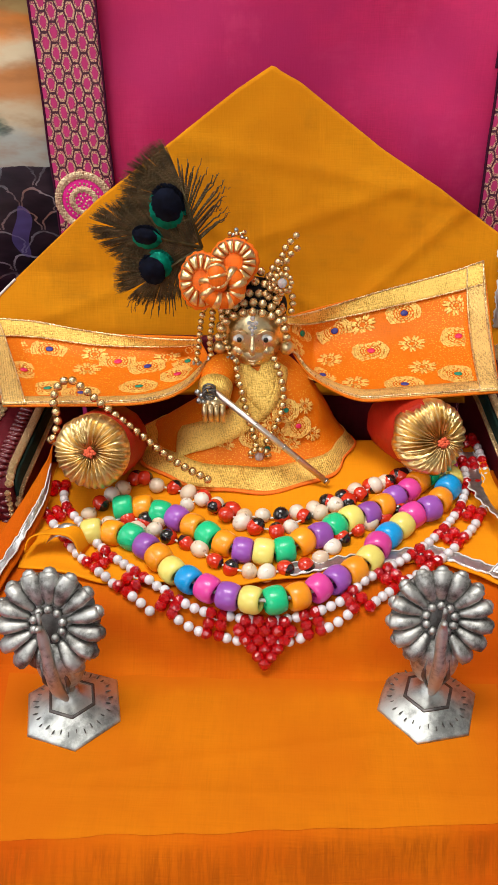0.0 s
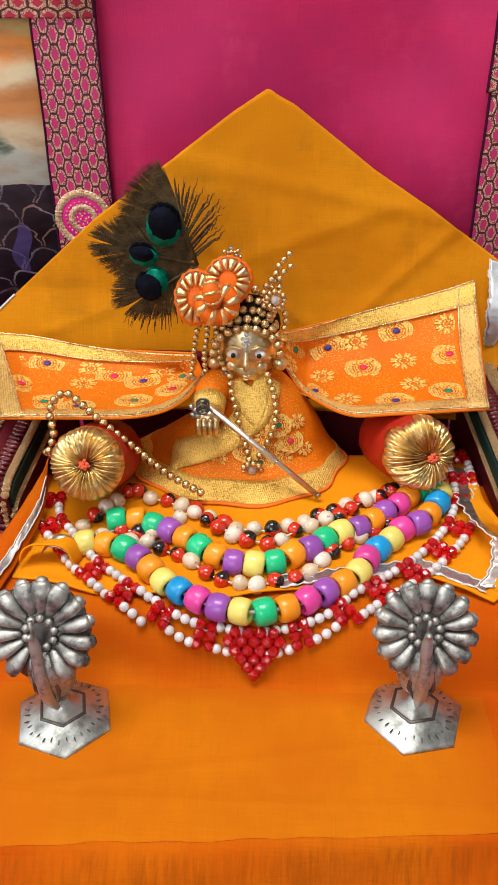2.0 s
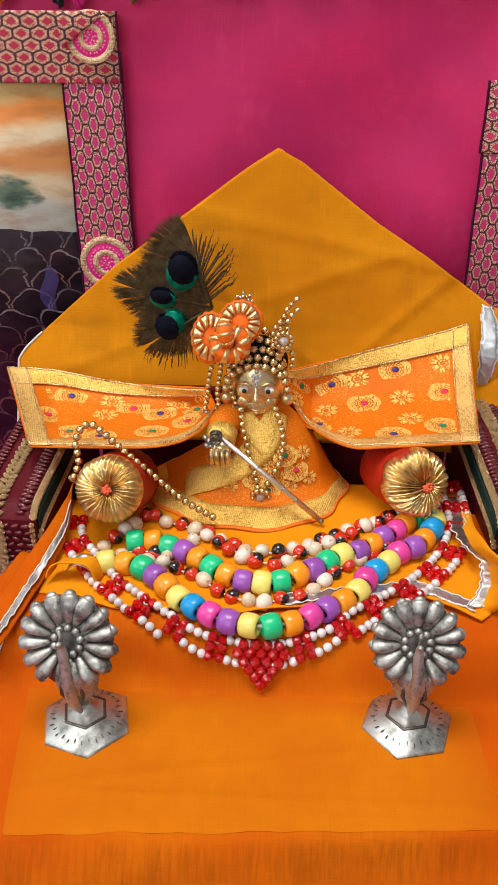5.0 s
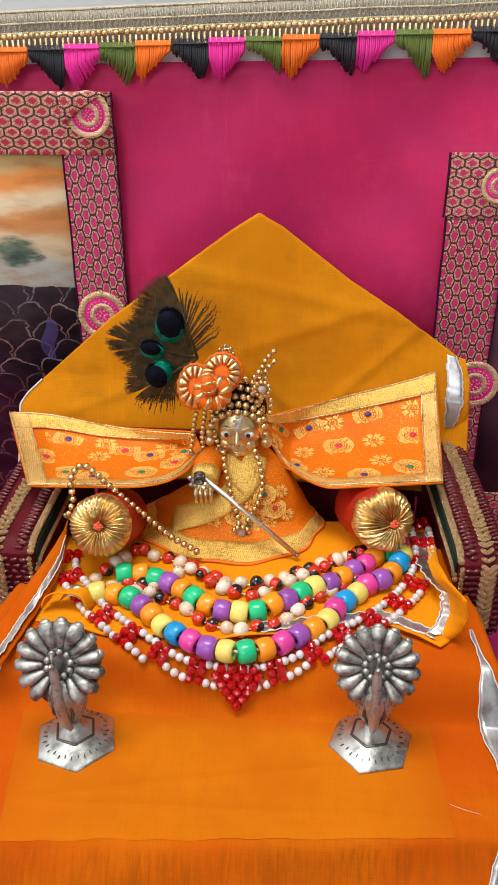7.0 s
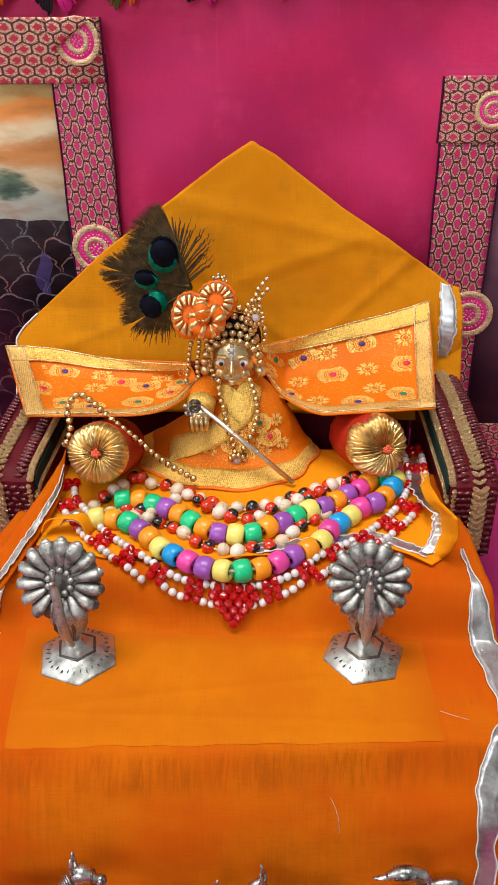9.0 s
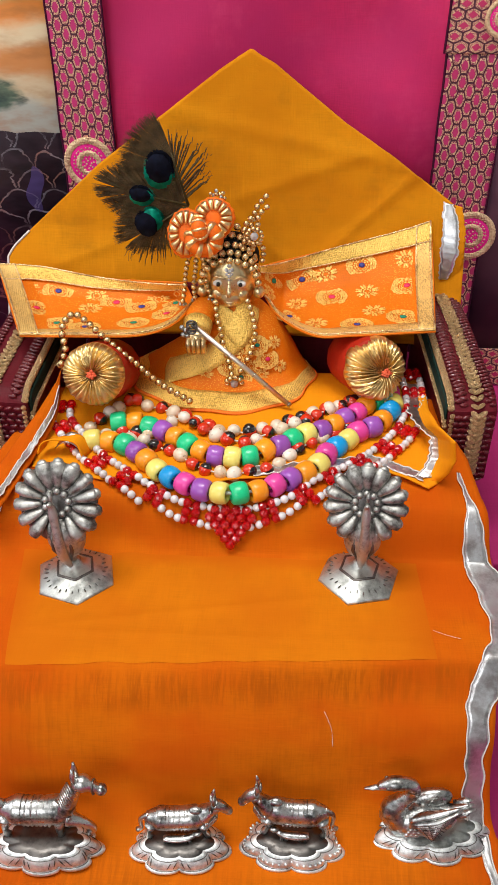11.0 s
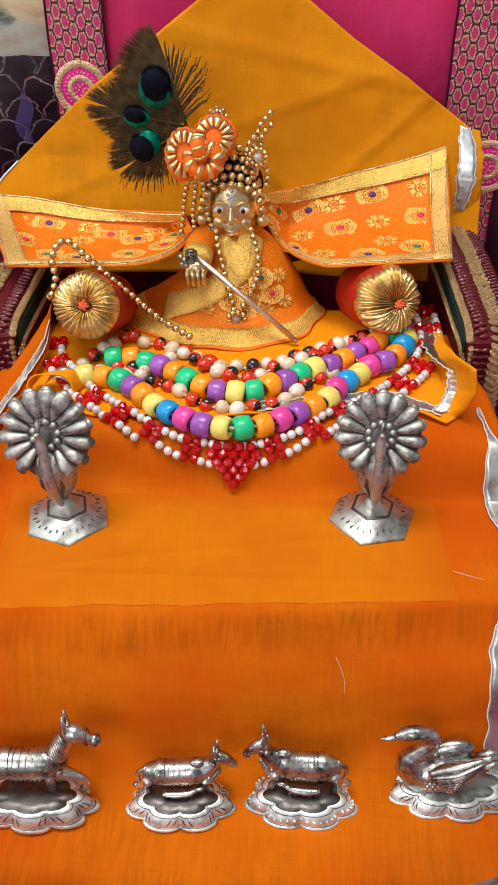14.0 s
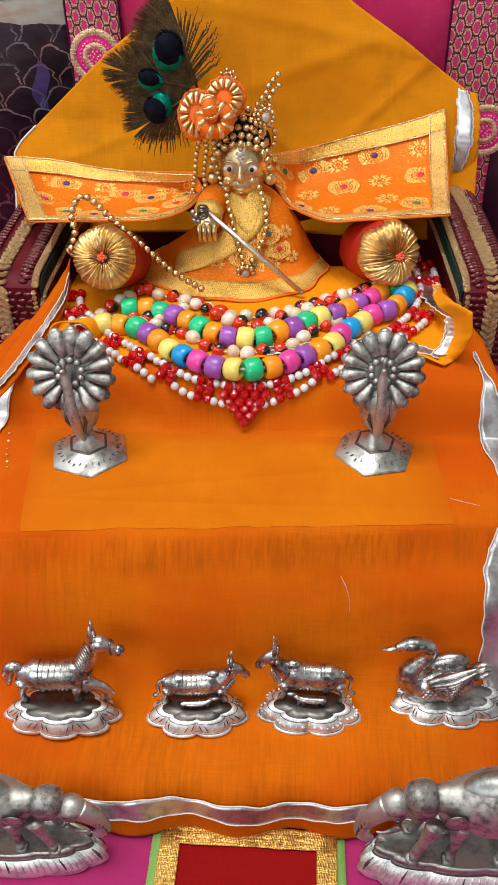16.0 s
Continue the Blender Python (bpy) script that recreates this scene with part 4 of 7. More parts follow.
def on_surface(fn, u, v, lift=0.0005):
    p = fn(u, v)
    a, b = fn(min(1, u + 0.01), v) - fn(max(0, u - 0.01), v), fn(u, min(1, v + 0.01)) - fn(u, max(0, v - 0.01))
    a.normalize()
    n = a.cross(b).normalized()
    if n.dot(V((0, -1, 0.6))) < 0.0:
        n = -n
    b = n.cross(a)
    m = Matrix((a, b, n)).transposed().to_4x4()
    m.translation = p + n * lift
    return m


WR_TOP = [*[(0.0084, 0.3230, 0.0694)], *[(0.0276, 0.3350, 0.0698)], *[(0.0502, 0.3440, 0.0725)], *[(0.0730, 0.3500, 0.0767)], *[(0.0933, 0.3530, 0.0822)]]
WR_BOT = [*[(0.0122, 0.3150, 0.0576)], *[(0.0203, 0.3060, 0.0510)], *[(0.0363, 0.2859, 0.0530)], *[(0.0540, 0.2833, 0.0550)], *[(0.0910, 0.2875, 0.0560)]]
wr_t, wr_b = catmull(WR_TOP, 61), catmull(WR_BOT, 61)
WL_TOP = [*[(-0.1218, 0.3280, 0.0644)], *[(-0.1006, 0.3290, 0.0640)], *[(-0.0738, 0.3250, 0.0614)], *[(-0.0500, 0.3200, 0.0622)], *[(-0.0267, 0.3180, 0.0625)]]
WL_BOT = [*[(-0.0958, 0.2724, 0.0560)], *[(-0.0748, 0.2716, 0.0570)], *[(-0.0434, 0.2741, 0.0570)], *[(-0.0284, 0.2851, 0.0570)], *[(-0.0207, 0.3080, 0.0571)]]
wl_t, wl_b = catmull(WL_TOP, 61), catmull(WL_BOT, 61)


def sheet_between(top, bot, seed):
    def fn(u, v):
        i = min(59.999, u * 60)
        k = int(i)
        a, b = top[k].lerp(top[k + 1], i - k), bot[k].lerp(bot[k + 1], i - k)
        p = b.lerp(a, v)
        sag = 0.040 * math.sin(math.pi * min(1.0, v) ** 0.8) * min(1.0, 6 * u, 6 * (1 - u) + 0.35)
        p += (p - V((0.028, -0.042, 0.225))) * sag + V((0, -1, 0.6)).normalized() * 0.0010 * wob(u * 4, v * 2, seed)
        return p
    return fn


WR, WL = sheet_between(wr_t, wr_b, 1.0), sheet_between(wl_t, wl_b, 4.0)
for fn, spots, side in ((WR, [(0.055, 0.30, "small", None), (0.09, 0.62, "big", "green"), (0.285, 0.64, "big", "blue"), (0.27, 0.30, "small", None), (0.48, 0.41, "big", "pink"), (0.43, 0.68, "small", None),
                          (0.62, 0.71, "big", "blue"), (0.66, 0.42, "small", None), (0.86, 0.68, "small", None), (0.86, 0.42, "big", "pink"), (0.84, 0.14, "big", "green"), (0.62, 0.10, "big", "blue"), (0.42, 0.13, "small", None), (0.22, 0.10, "big", "blue"),
                          (0.70, 0.22, "small", None)], 1),
                        (WL, [(0.17, 0.62, "small", None), (0.27, 0.62, "big", "blue"), (0.13, 0.36, "big", "pink"), (0.20, 0.16, "big", "green"), (0.40, 0.40, "small", None), (0.47, 0.62, "small", None), (0.55, 0.52, "big", "pink"), (0.66, 0.42, "big", "blue"),
                              (0.78, 0.50, "small", None), (0.57, 0.18, "big", "green"), (0.33, 0.12, "big", "blue"), (0.76, 0.20, "big", "pink"), (0.86, 0.30, "big", "green"), (0.92, 0.55, "small", None)], -1)):
    wg = thing("brocade_shawl", "orange brocade shawl end with gold rosettes and zari border", "shawl", "shawl ends")
    part("cloth", Form(M_BROCADE).grid(fn, 70, 24), wg, thick=0.0008)
    f0 = fn
    part("gold_border", Form(M_ZARI).grid(lambda u, v: on_surface(f0, u, lerp(0.995, 0.80 if side > 0 else 0.76, v), 0.0010).translation, 70, 6), wg, "gold zari ribbon border", thick=0.0004)
    part("gold_border", Form(M_ZARI_PALE).grid(lambda u, v: on_surface(f0, u, lerp(0.005, 0.075, v), 0.0007).translation, 70, 4), wg, "narrow gold zari edging", thick=0.0004)
    e0, e1 = (0.915, 0.998) if side > 0 else (0.002, 0.095)
    part("gold_border", Form(M_ZARI_PALE).grid(lambda u, v: on_surface(f0, lerp(e0, e1, u), v, 0.0010).translation, 8, 24), wg, "gold zari ribbon border", thick=0.0004)
    for v_ in (0.992, 0.80 if side > 0 else 0.76, 0.008):
        part("braid_line", Form(M_BRAID).tube([on_surface(f0, lerp(0.004, 0.996, i / 70), v_, 0.0013).translation + V((0, 0, 0.00012 * (-1) ** i)) for i in range(71)], 0.00036, 0, 6), wg, "thin gold stitched line")
    for u_ in (e0 + 0.004, e1 - 0.004):
        part("braid_line", Form(M_BRAID).tube([on_surface(f0, u_, lerp(0.01, 0.99, i / 30), 0.0016).translation for i in range(31)], 0.00036, 0, 6), wg, "thin gold stitched line")
    for u, v, k, d in spots:
        m = on_surface(fn, u, v, 0.00055)
        part("motif", MOTIFS[(k, d)], wg, m=m @ Matrix.Rotation(rng.uniform(-0.3, 0.3), 4, "Z") @ Matrix.Scale(1.15 if k == "big" else 1.3, 4))

# ---------------------------------------------------------------- bolsters
def bolster(c, axis, r, length, label, crush, heart=(0.0, 0.0)):
    b = thing("bolster", label, "bolster", "bolsters", at=c)
    t = facing(axis)
    part("cover", Form(M_RED).lathe([(r * 0.3, -length), (r * 0.85, -length * 0.97), (r, -length * 0.85), (r * 1.04, -length * 0.5), (r * 1.0, -0.003), (r * 0.9, -0.0008)], 36, t,
                                    mod=lambda a, v: 1 + 0.012 * math.sin(a * 23) + 0.02 * wob(math.cos(a), math.sin(a), v * 2)), b, "red satin cover")
    n = 30
    rows = [(0.06, 0.0004), (0.14, 0.0014), (0.25, 0.0022), (0.40, 0.0027), (0.55, 0.0029), (0.70, 0.0027), (0.83, 0.0021), (0.92, 0.0012), (0.98, -0.0002), (1.01, -0.0018), (1.0, -0.0035)]
    f = Form(M_FOIL)
    seg = n * 8
    vs = []
    for q, z in rows:
        for i in range(seg):
            a = 2 * math.pi * i / seg
            # pleats swirl a little, lie over to one side and break towards the rim
            ph = (a * n / (2 * math.pi) + 0.9 * q + 1.3 * wob(q * 0.8, math.cos(a) * 1.8 + crush * 20, math.sin(a) * 1.8)) % 1.0
            saw = ph / 0.72 if ph < 0.72 else (1 - ph) / 0.28
            k = (0.0026 + 0.0007 * wob(math.cos(a) * 3, math.sin(a) * 3, q * 2 + crush * 9)) * saw ** 1.3 * min(1.0, 0.30 + q * 1.6) * (1.0 if q < 0.95 else 0.5)
            irr = 1 + crush * wob(math.cos(a) * 1.3, math.sin(a) * 1.3, 3) + 0.02 * saw * (q > 0.8)
            hx, hy = heart[0] * (1 - q), heart[1] * (1 - q)
            vs.append(t @ V((r * q * irr * math.cos(a) + hx, r * q * irr * math.sin(a) + hy, z - 0.0012 + k + 0.0016 * crush * 6 * wob(math.cos(a) * 2 * q, math.sin(a) * 2 * q, 6))))
    fs = [(j * seg + i, j * seg + (i + 1) % seg, (j + 1) * seg + (i + 1) % seg, (j + 1) * seg + i) for j in range(len(rows) - 1) for i in range(seg)]
    f.add(vs, fs)
    fan = part("pleated_end", f, b, "gold foil cloth in radial pleats", thick=0.0002)
    g = Form(M_ROSE)
    for i in range(14):
        a, q = i * 2.4, 0.0018 * math.sqrt(i / 14)
        g.ell(t @ V((heart[0] + q * math.cos(a), heart[1] + q * math.sin(a), 0.0022 + 0.0004 * (i % 3))), (0.0009, 0.0007, 0.0006), 0, Matrix.Rotation(a, 4, "Y"), 7, 5)
    part("button", g, fan, "small frayed coral knot")
    return b


bolster((-0.0598, 0.2545, 0.0485), (-0.02, -1.0, 0.50), 0.0134, 0.046, "red satin bolster with pleated gold foil end", 0.05)
bolster((0.0643, 0.2740, 0.0440), (0.22, -1.0, 0.40), 0.0140, 0.042, "red satin bolster with crushed gold foil end", 0.17, (0.0040, -0.0020))

# ---------------------------------------------------------------- seated statue, one plain mesh
HEAD = V((-0.0034, 0.3105, 0.0700))
st_f = Form(M_GOLD, M_EYEWHITE := plastic("white_enamel", (0.82, 0.80, 0.76), 0.25), M_PUPIL := plastic("black_enamel", (0.01, 0.01, 0.01), 0.2))
st_f.ell(HEAD, (0.0106, 0.0096, 0.0132), 0, None, 28, 18)
st_f.ell(HEAD + V((0, -0.0026, -0.0065)), (0.0074, 0.0070, 0.0064), 0, None, 20, 12)
st_f.tube([HEAD + V((0, -0.0092, 0.0030)), HEAD + V((0, -0.0112, -0.0012)), HEAD + V((0, -0.0116, -0.0030)), HEAD + V((0, -0.0095, -0.0042))], [0.0006, 0.0008, 0.0012, 0.0008], 0, 10, smooth=10)
for sx in (-1, 1):
    st_f.ell(HEAD + V((sx * 0.0046, -0.0086, 0.0010)), (0.0023, 0.0012, 0.0014), 1, Matrix.Rotation(-sx * 0.35, 4, "Z"), 14, 8)
    st_f.ell(HEAD + V((sx * 0.0045, -0.0098, 0.0009)), (0.0009, 0.0005, 0.0010), 2, None, 10, 6)
    st_f.tube([HEAD + V((sx * 0.0016, -0.0099, 0.0030)), HEAD + V((sx * 0.0045, -0.0094, 0.0040)), HEAD + V((sx * 0.0072, -0.0078, 0.0028))], [0.0003, 0.0006, 0.0003], 0, 6, smooth=8)
    st_f.ell(HEAD + V((sx * 0.0116, -0.0045, -0.0045)), (0.0025, 0.0025, 0.0027), 0, None, 14, 9)
    st_f.ell(HEAD + V((sx * 0.0046, -0.0066, -0.0048)), (0.0030, 0.0022, 0.0030), 0, None, 12, 8)
st_f.tube([HEAD + V((-0.0026, -0.0082, -0.0070)), HEAD + V((0, -0.0093, -0.0076)), HEAD + V((0.0026, -0.0082, -0.0068))], [0.0003, 0.0008, 0.0003], 0, 8, smooth=8)
st_f.tube([HEAD + V((-0.0021, -0.0080, -0.0082)), HEAD + V((0, -0.0088, -0.0088)), HEAD + V((0.0021, -0.0080, -0.0080))], [0.0003, 0.0008, 0.0003], 0, 8, smooth=8)
st_f.v = [tuple(HEAD + (V(p) - HEAD) * 1.14) for p in st_f.v]
st_f.tube([(-0.003, 0.3115, 0.050), (-0.0034, 0.3110, 0.061)], [0.0075, 0.0060], 0, 14)
st_f.ell((-0.001, 0.3120, 0.040), (0.016, 0.011, 0.016), 0, None, 18, 10)
# the hand that holds the flute
st_f.ell((-0.0178, 0.2860, 0.0500), (0.0047, 0.0036, 0.0042), 0, None, 14, 8)
for i in range(4):
    x = -0.0212 + 0.0023 * i
    st_f.tube([(x, 0.2835, 0.0515), (x - 0.0001, 0.2815, 0.0490), (x, 0.2822, 0.0455), (x + 0.0002, 0.2838, 0.0438)], [0.0011, 0.0012, 0.0011, 0.0008], 0, 8, smooth=8)
single("statue", st_f, "small gilded seated statue with white enamel eyes", "statue")

# ---------------------------------------------------------------- the statue's dress
SECT = [(0.0225, -0.0062, 0.2990, 0.0430, 0.0335), (0.0240, -0.0060, 0.3015, 0.0412, 0.0302), (0.0262, -0.0052, 0.3060, 0.0375, 0.0243), (0.0300, -0.0038, 0.3075, 0.0335, 0.0211), (0.0360, -0.0010, 0.3077, 0.0280, 0.0183), (0.0430, 0.0006, 0.3083, 0.0225, 0.0158), (0.0505, -0.0004, 0.3093, 0.0185, 0.0128), (0.0560, -0.0018, 0.3103, 0.0140, 0.0103), (0.0600, -0.0030, 0.3107, 0.0085, 0.0073)]


def dress(u, v, lift=0.0):
    v = min(1.0, max(0.0, v))
    i = min(len(SECT) - 1.0001, v * (len(SECT) - 1))
    k = int(i)
    z, cx, cy, rx, ry = [lerp(a, b, i - k) for a, b in zip(SECT[k], SECT[k + 1])]
    a = 2 * math.pi * u
    fold_ = 1 + (0.035 * math.sin(a * 9 + 1) + 0.05 * wob(math.cos(a) * 2, math.sin(a) * 2, 1)) * (1 - v) ** 1.5
    if math.cos(a) < -0.55:
        fold_ += 0.10 * (1 - v) ** 3 * (-math.cos(a) - 0.55)
    p = V((cx + rx * fold_ * math.cos(a), cy + ry * fold_ * math.sin(a), z))
    n = V((math.cos(a) * ry, math.sin(a) * rx, 0.6 * max(rx, ry))).normalized()
    return p + n * lift


dr = thing("dress", "orange brocade dress with broad gold zari borders on the statue", "dress")
part("skirt", Form(M_BROCADE).grid(lambda u, v: dress(u, v), 96, 30, loop=True), dr, thick=0.0006)
part("hem", Form(M_ZARI).grid(lambda u, v: dress(lerp(0.40, 1.08, u), lerp(0.0, 0.215, v), 0.0007), 90, 10), dr, "broad gold zari hem", thick=0.0004)
part("hem_edging", Form(M_ORGANZA).grid(lambda u, v: dress(lerp(0.36, 1.12, u), lerp(0.0, 0.035, v), 0.0012), 90, 3), dr, "thin orange edging", thick=0.0004)


def dress_band(pts, w0, w1, slant, n=26):
    """A gold band over the dress through (u, v) points, w wide in v."""
    us, vs, k = [p[0] for p in pts], [p[1] for p in pts], np.linspace(0, 1, len(pts))
    return Form(M_ZARI).grid(lambda s, t: dress(float(np.interp(t, k, us)) + (s - 0.5) * lerp(w0, w1, t) * slant, float(np.interp(t, k, vs)) + (s - 0.5) * lerp(w0, w1, t), 0.0011), 6, n)


part("collar_band", dress_band([(0.88, 0.98), (0.80, 0.84), (0.735, 0.68), (0.69, 0.54), (0.645, 0.42), (0.60, 0.30)], 0.20, 0.22, -0.22), dr, "gold zari band crossing the chest", thick=0.0004)
part("collar_band", dress_band([(0.62, 0.99), (0.68, 0.88), (0.74, 0.78), (0.78, 0.70)], 0.17, 0.19, 0.3), dr, "gold zari band crossing the chest", thick=0.0004)
for u, v, k, d in ((0.815, 0.62, "big", "green"), (0.845, 0.50, "big", "pink"), (0.80, 0.46, "small", None), (0.775, 0.55, "small", None), (0.745, 0.45, "big", "green"), (0.88, 0.42, "small", None), (0.70, 0.38, "small", None), (0.88, 0.62, "small", None), (0.83, 0.37, "small", None), (0.78, 0.36, "big", "green")):
    p = dress(u, v, 0.0007)
    nrm = (dress(u, v, 0.01) - dress(u, v, 0.0)).normalized()
    part("motif", MOTIFS[(k, d)], dr, m=Matrix.Translation(p) @ facing(nrm) @ Matrix.Scale(0.85, 4))
part("sleeve", Form(M_BROCADE).tube([(-0.010, 0.3085, 0.0560), (-0.0155, 0.3030, 0.0555), (-0.0180, 0.2960, 0.0535), (-0.0180, 0.2905, 0.0520)], [0.006, 0.0070, 0.0066, 0.0058], 0, 18, smooth=14), dr)
part("cuff", Form(M_ZARI).tube([(-0.0180, 0.2945, 0.0531), (-0.0180, 0.2885, 0.0515)], [0.0070, 0.0062], 0, 18), dr, "gold zari cuff")

# ---------------------------------------------------------------- beads: shared meshes
BEAD = Form(M_BEADGOLD).ell((0, 0, 0), 1.0, 0, None, 12, 8).mesh("bead")
BALL = {"pearl": Form(M_PEARL).ell((0, 0, 0), 1.0, 0, None, 12, 8).mesh("pearl"), "silver": Form(M_SILVER).ell((0, 0, 0), 1.0, 0, None, 10, 7).mesh("silver_bead"),
        "gem": Form(M_GEM).ell((0, 0, 0), 1.0, 0, None, 8, 5).mesh("stone", False)}
RED = Form(M_CRYSTAL_RED).lathe([(0.25, -0.95), (0.75, -0.6), (1.0, 0.0), (0.75, 0.6), (0.25, 0.95)], 8).mesh("crystal", False)
HUES = {"o": (0.95, 0.32, 0.008), "g": (0.005, 0.56, 0.23), "p": (0.32, 0.085, 0.44), "y": (0.86, 0.74, 0.17), "b": (0.0, 0.33, 0.74), "k": (0.72, 0.055, 0.33)}
NAMES = {"o": "orange", "g": "green", "p": "purple", "y": "yellow", "b": "blue", "k": "pink"}
PONY_PROF = [(r * 1.06, z * 1.1) for r, z in [(0.0019, -0.0026), (0.0023, -0.0031), (0.0032, -0.0033), (0.0040, -0.0027), (0.0044, -0.0014), (0.0045, 0.0), (0.0044, 0.0014), (0.0040, 0.0027), (0.0032, 0.0033), (0.0023, 0.0031), (0.0019, 0.0026)]]
PONY = {k: Form(plastic("pony_" + NAMES[k], c, 0.3, 0.25)).lathe(PONY_PROF, 22, closed=True).mesh("pony_bead") for k, c in HUES.items()}
SEEDS = {"r": Form(M_SEED).ell((0, 0, 0), (0.0031, 0.0030, 0.0036), 0, None, 14, 9).mesh("seed"), "w": Form(M_IVORY).ell((0, 0, 0), (0.0031, 0.0030, 0.0035), 0, None, 14, 9).mesh("seed")}


def put(parent, me, p, r=1.0, axis=None, name=None):
    m = Matrix.Translation(p) @ (facing(axis) if axis is not None else Matrix()) @ Matrix.Scale(r, 4)
    return part(name or me.name.split(".")[0], me, parent, m=m)


def bead_row(parent, pts, r=0.0016, gap=2.0, me=None):
    n = max(2, int(length_of(pts) / (r * gap)) + 1)
    for q in catmull(pts, n):
        put(parent, me or BEAD, q, r)


# ---------------------------------------------------------------- headdress
hd = thing("headdress", "black cap headdress with rows of gold beads and clear stones", "headdress")
part("cap", Form(M_BLACKCAP).ell(HEAD + V((0, 0.0035, 0.0085)), (0.0132, 0.0108, 0.0118), 0, None, 20, 12), hd)


def over_head(rx, rz, y, z0, a0=8, a1=172, tilt=0.0):
    return [HEAD + V((rx * math.cos(radians(a)), y + 0.003 * math.sin(radians(a)) * tilt, z0 + rz * math.sin(radians(a)))) for a in np.linspace(a0, a1, 9)]


for k in (0, 1.7, 3.4, 5.4, 7.6):
    q = k / 8
    bead_row(hd, over_head(lerp(0.0132, 0.0085, q ** 1.6), lerp(0.0112, 0.0120, q), lerp(-0.0090, 0.0035, q), lerp(0.0006, 0.0125, q), 3 + k, 177 - 2.3 * k), 0.00178)
for pts in ([(0.0033, 0.3090, 0.0902), (0.0069, 0.3090, 0.0974), (0.0084, 0.3090, 0.1038), (0.0127, 0.3090, 0.1092)], [(0.0052, 0.3080, 0.0878), (0.0090, 0.3080, 0.0959), (0.0095, 0.3080, 0.1007), (0.0131, 0.3080, 0.1047)], [(0.0014, 0.3060, 0.0872), (0.0045, 0.3060, 0.0916), (0.0032, 0.3060, 0.0958), (0.0060, 0.3060, 0.1001)], [(0.0114, 0.3050, 0.0808), (0.0119, 0.3050, 0.0860), (0.0092, 0.3050, 0.0893), (0.0054, 0.3050, 0.0858)]):
    bead_row(hd, pts, 0.0014)
for pts in ([(-0.0216, 0.3050, 0.0841), (-0.0238, 0.3050, 0.0753), (-0.0249, 0.3050, 0.0662), (-0.0262, 0.3050, 0.0592)], [(-0.0189, 0.3040, 0.0855), (-0.0191, 0.3040, 0.0774), (-0.0204, 0.3040, 0.0684), (-0.0201, 0.3040, 0.0618)], [(-0.0161, 0.3030, 0.0844), (-0.0148, 0.3030, 0.0766), (-0.0144, 0.3030, 0.0692), (-0.0124, 0.3030, 0.0632)]):
    bead_row(hd, pts, 0.0013)
    q = pts[-1]
    for j in range(5):
        put(hd, BALL["silver"], V(q) + V((0.0014 * math.cos(j * 1.3), 0.0014 * math.sin(j * 1.3), -0.0014)), 0.0007)
gem_c = V([(0.0078, 0.3030, 0.0930)][0])
put(hd, BALL["gem"], gem_c, 0.0019)
for j in range(11):
    a = j * 2 * math.pi / 11
    put(hd, BEAD, gem_c + V((0.0034 * math.cos(a), 0.0004, 0.0034 * math.sin(a))), 0.0011)
top_c = V([(-0.0092, 0.3110, 0.1086)][0])
for j in range(16):
    a = j * 2 * math.pi / 8
    r = 0.0018 + 0.0016 * (j > 7)
    put(hd, BEAD if j % 3 else BALL["silver"], top_c + V((r * math.cos(a + j * 0.1), 0.0006 * (j % 2), r * 0.8 * math.sin(a + j * 0.1) - 0.001)), 0.0009)
# forehead mark of small stones
for dx, dz, r in ((0, 0.0088, 0.0011), (-0.0011, 0.0072, 0.0010), (0.0011, 0.0072, 0.0010), (0, 0.0066, 0.0011), (-0.0009, 0.0055, 0.0008), (0.0009, 0.0055, 0.0008), (0, 0.0046, 0.0009), (0, 0.0032, 0.0007)):
    put(hd, BALL["gem"], HEAD + V((dx * 1.2, -0.0100 - 0.30 * (0.0088 - dz), dz * 1.1)), r * 0.95)

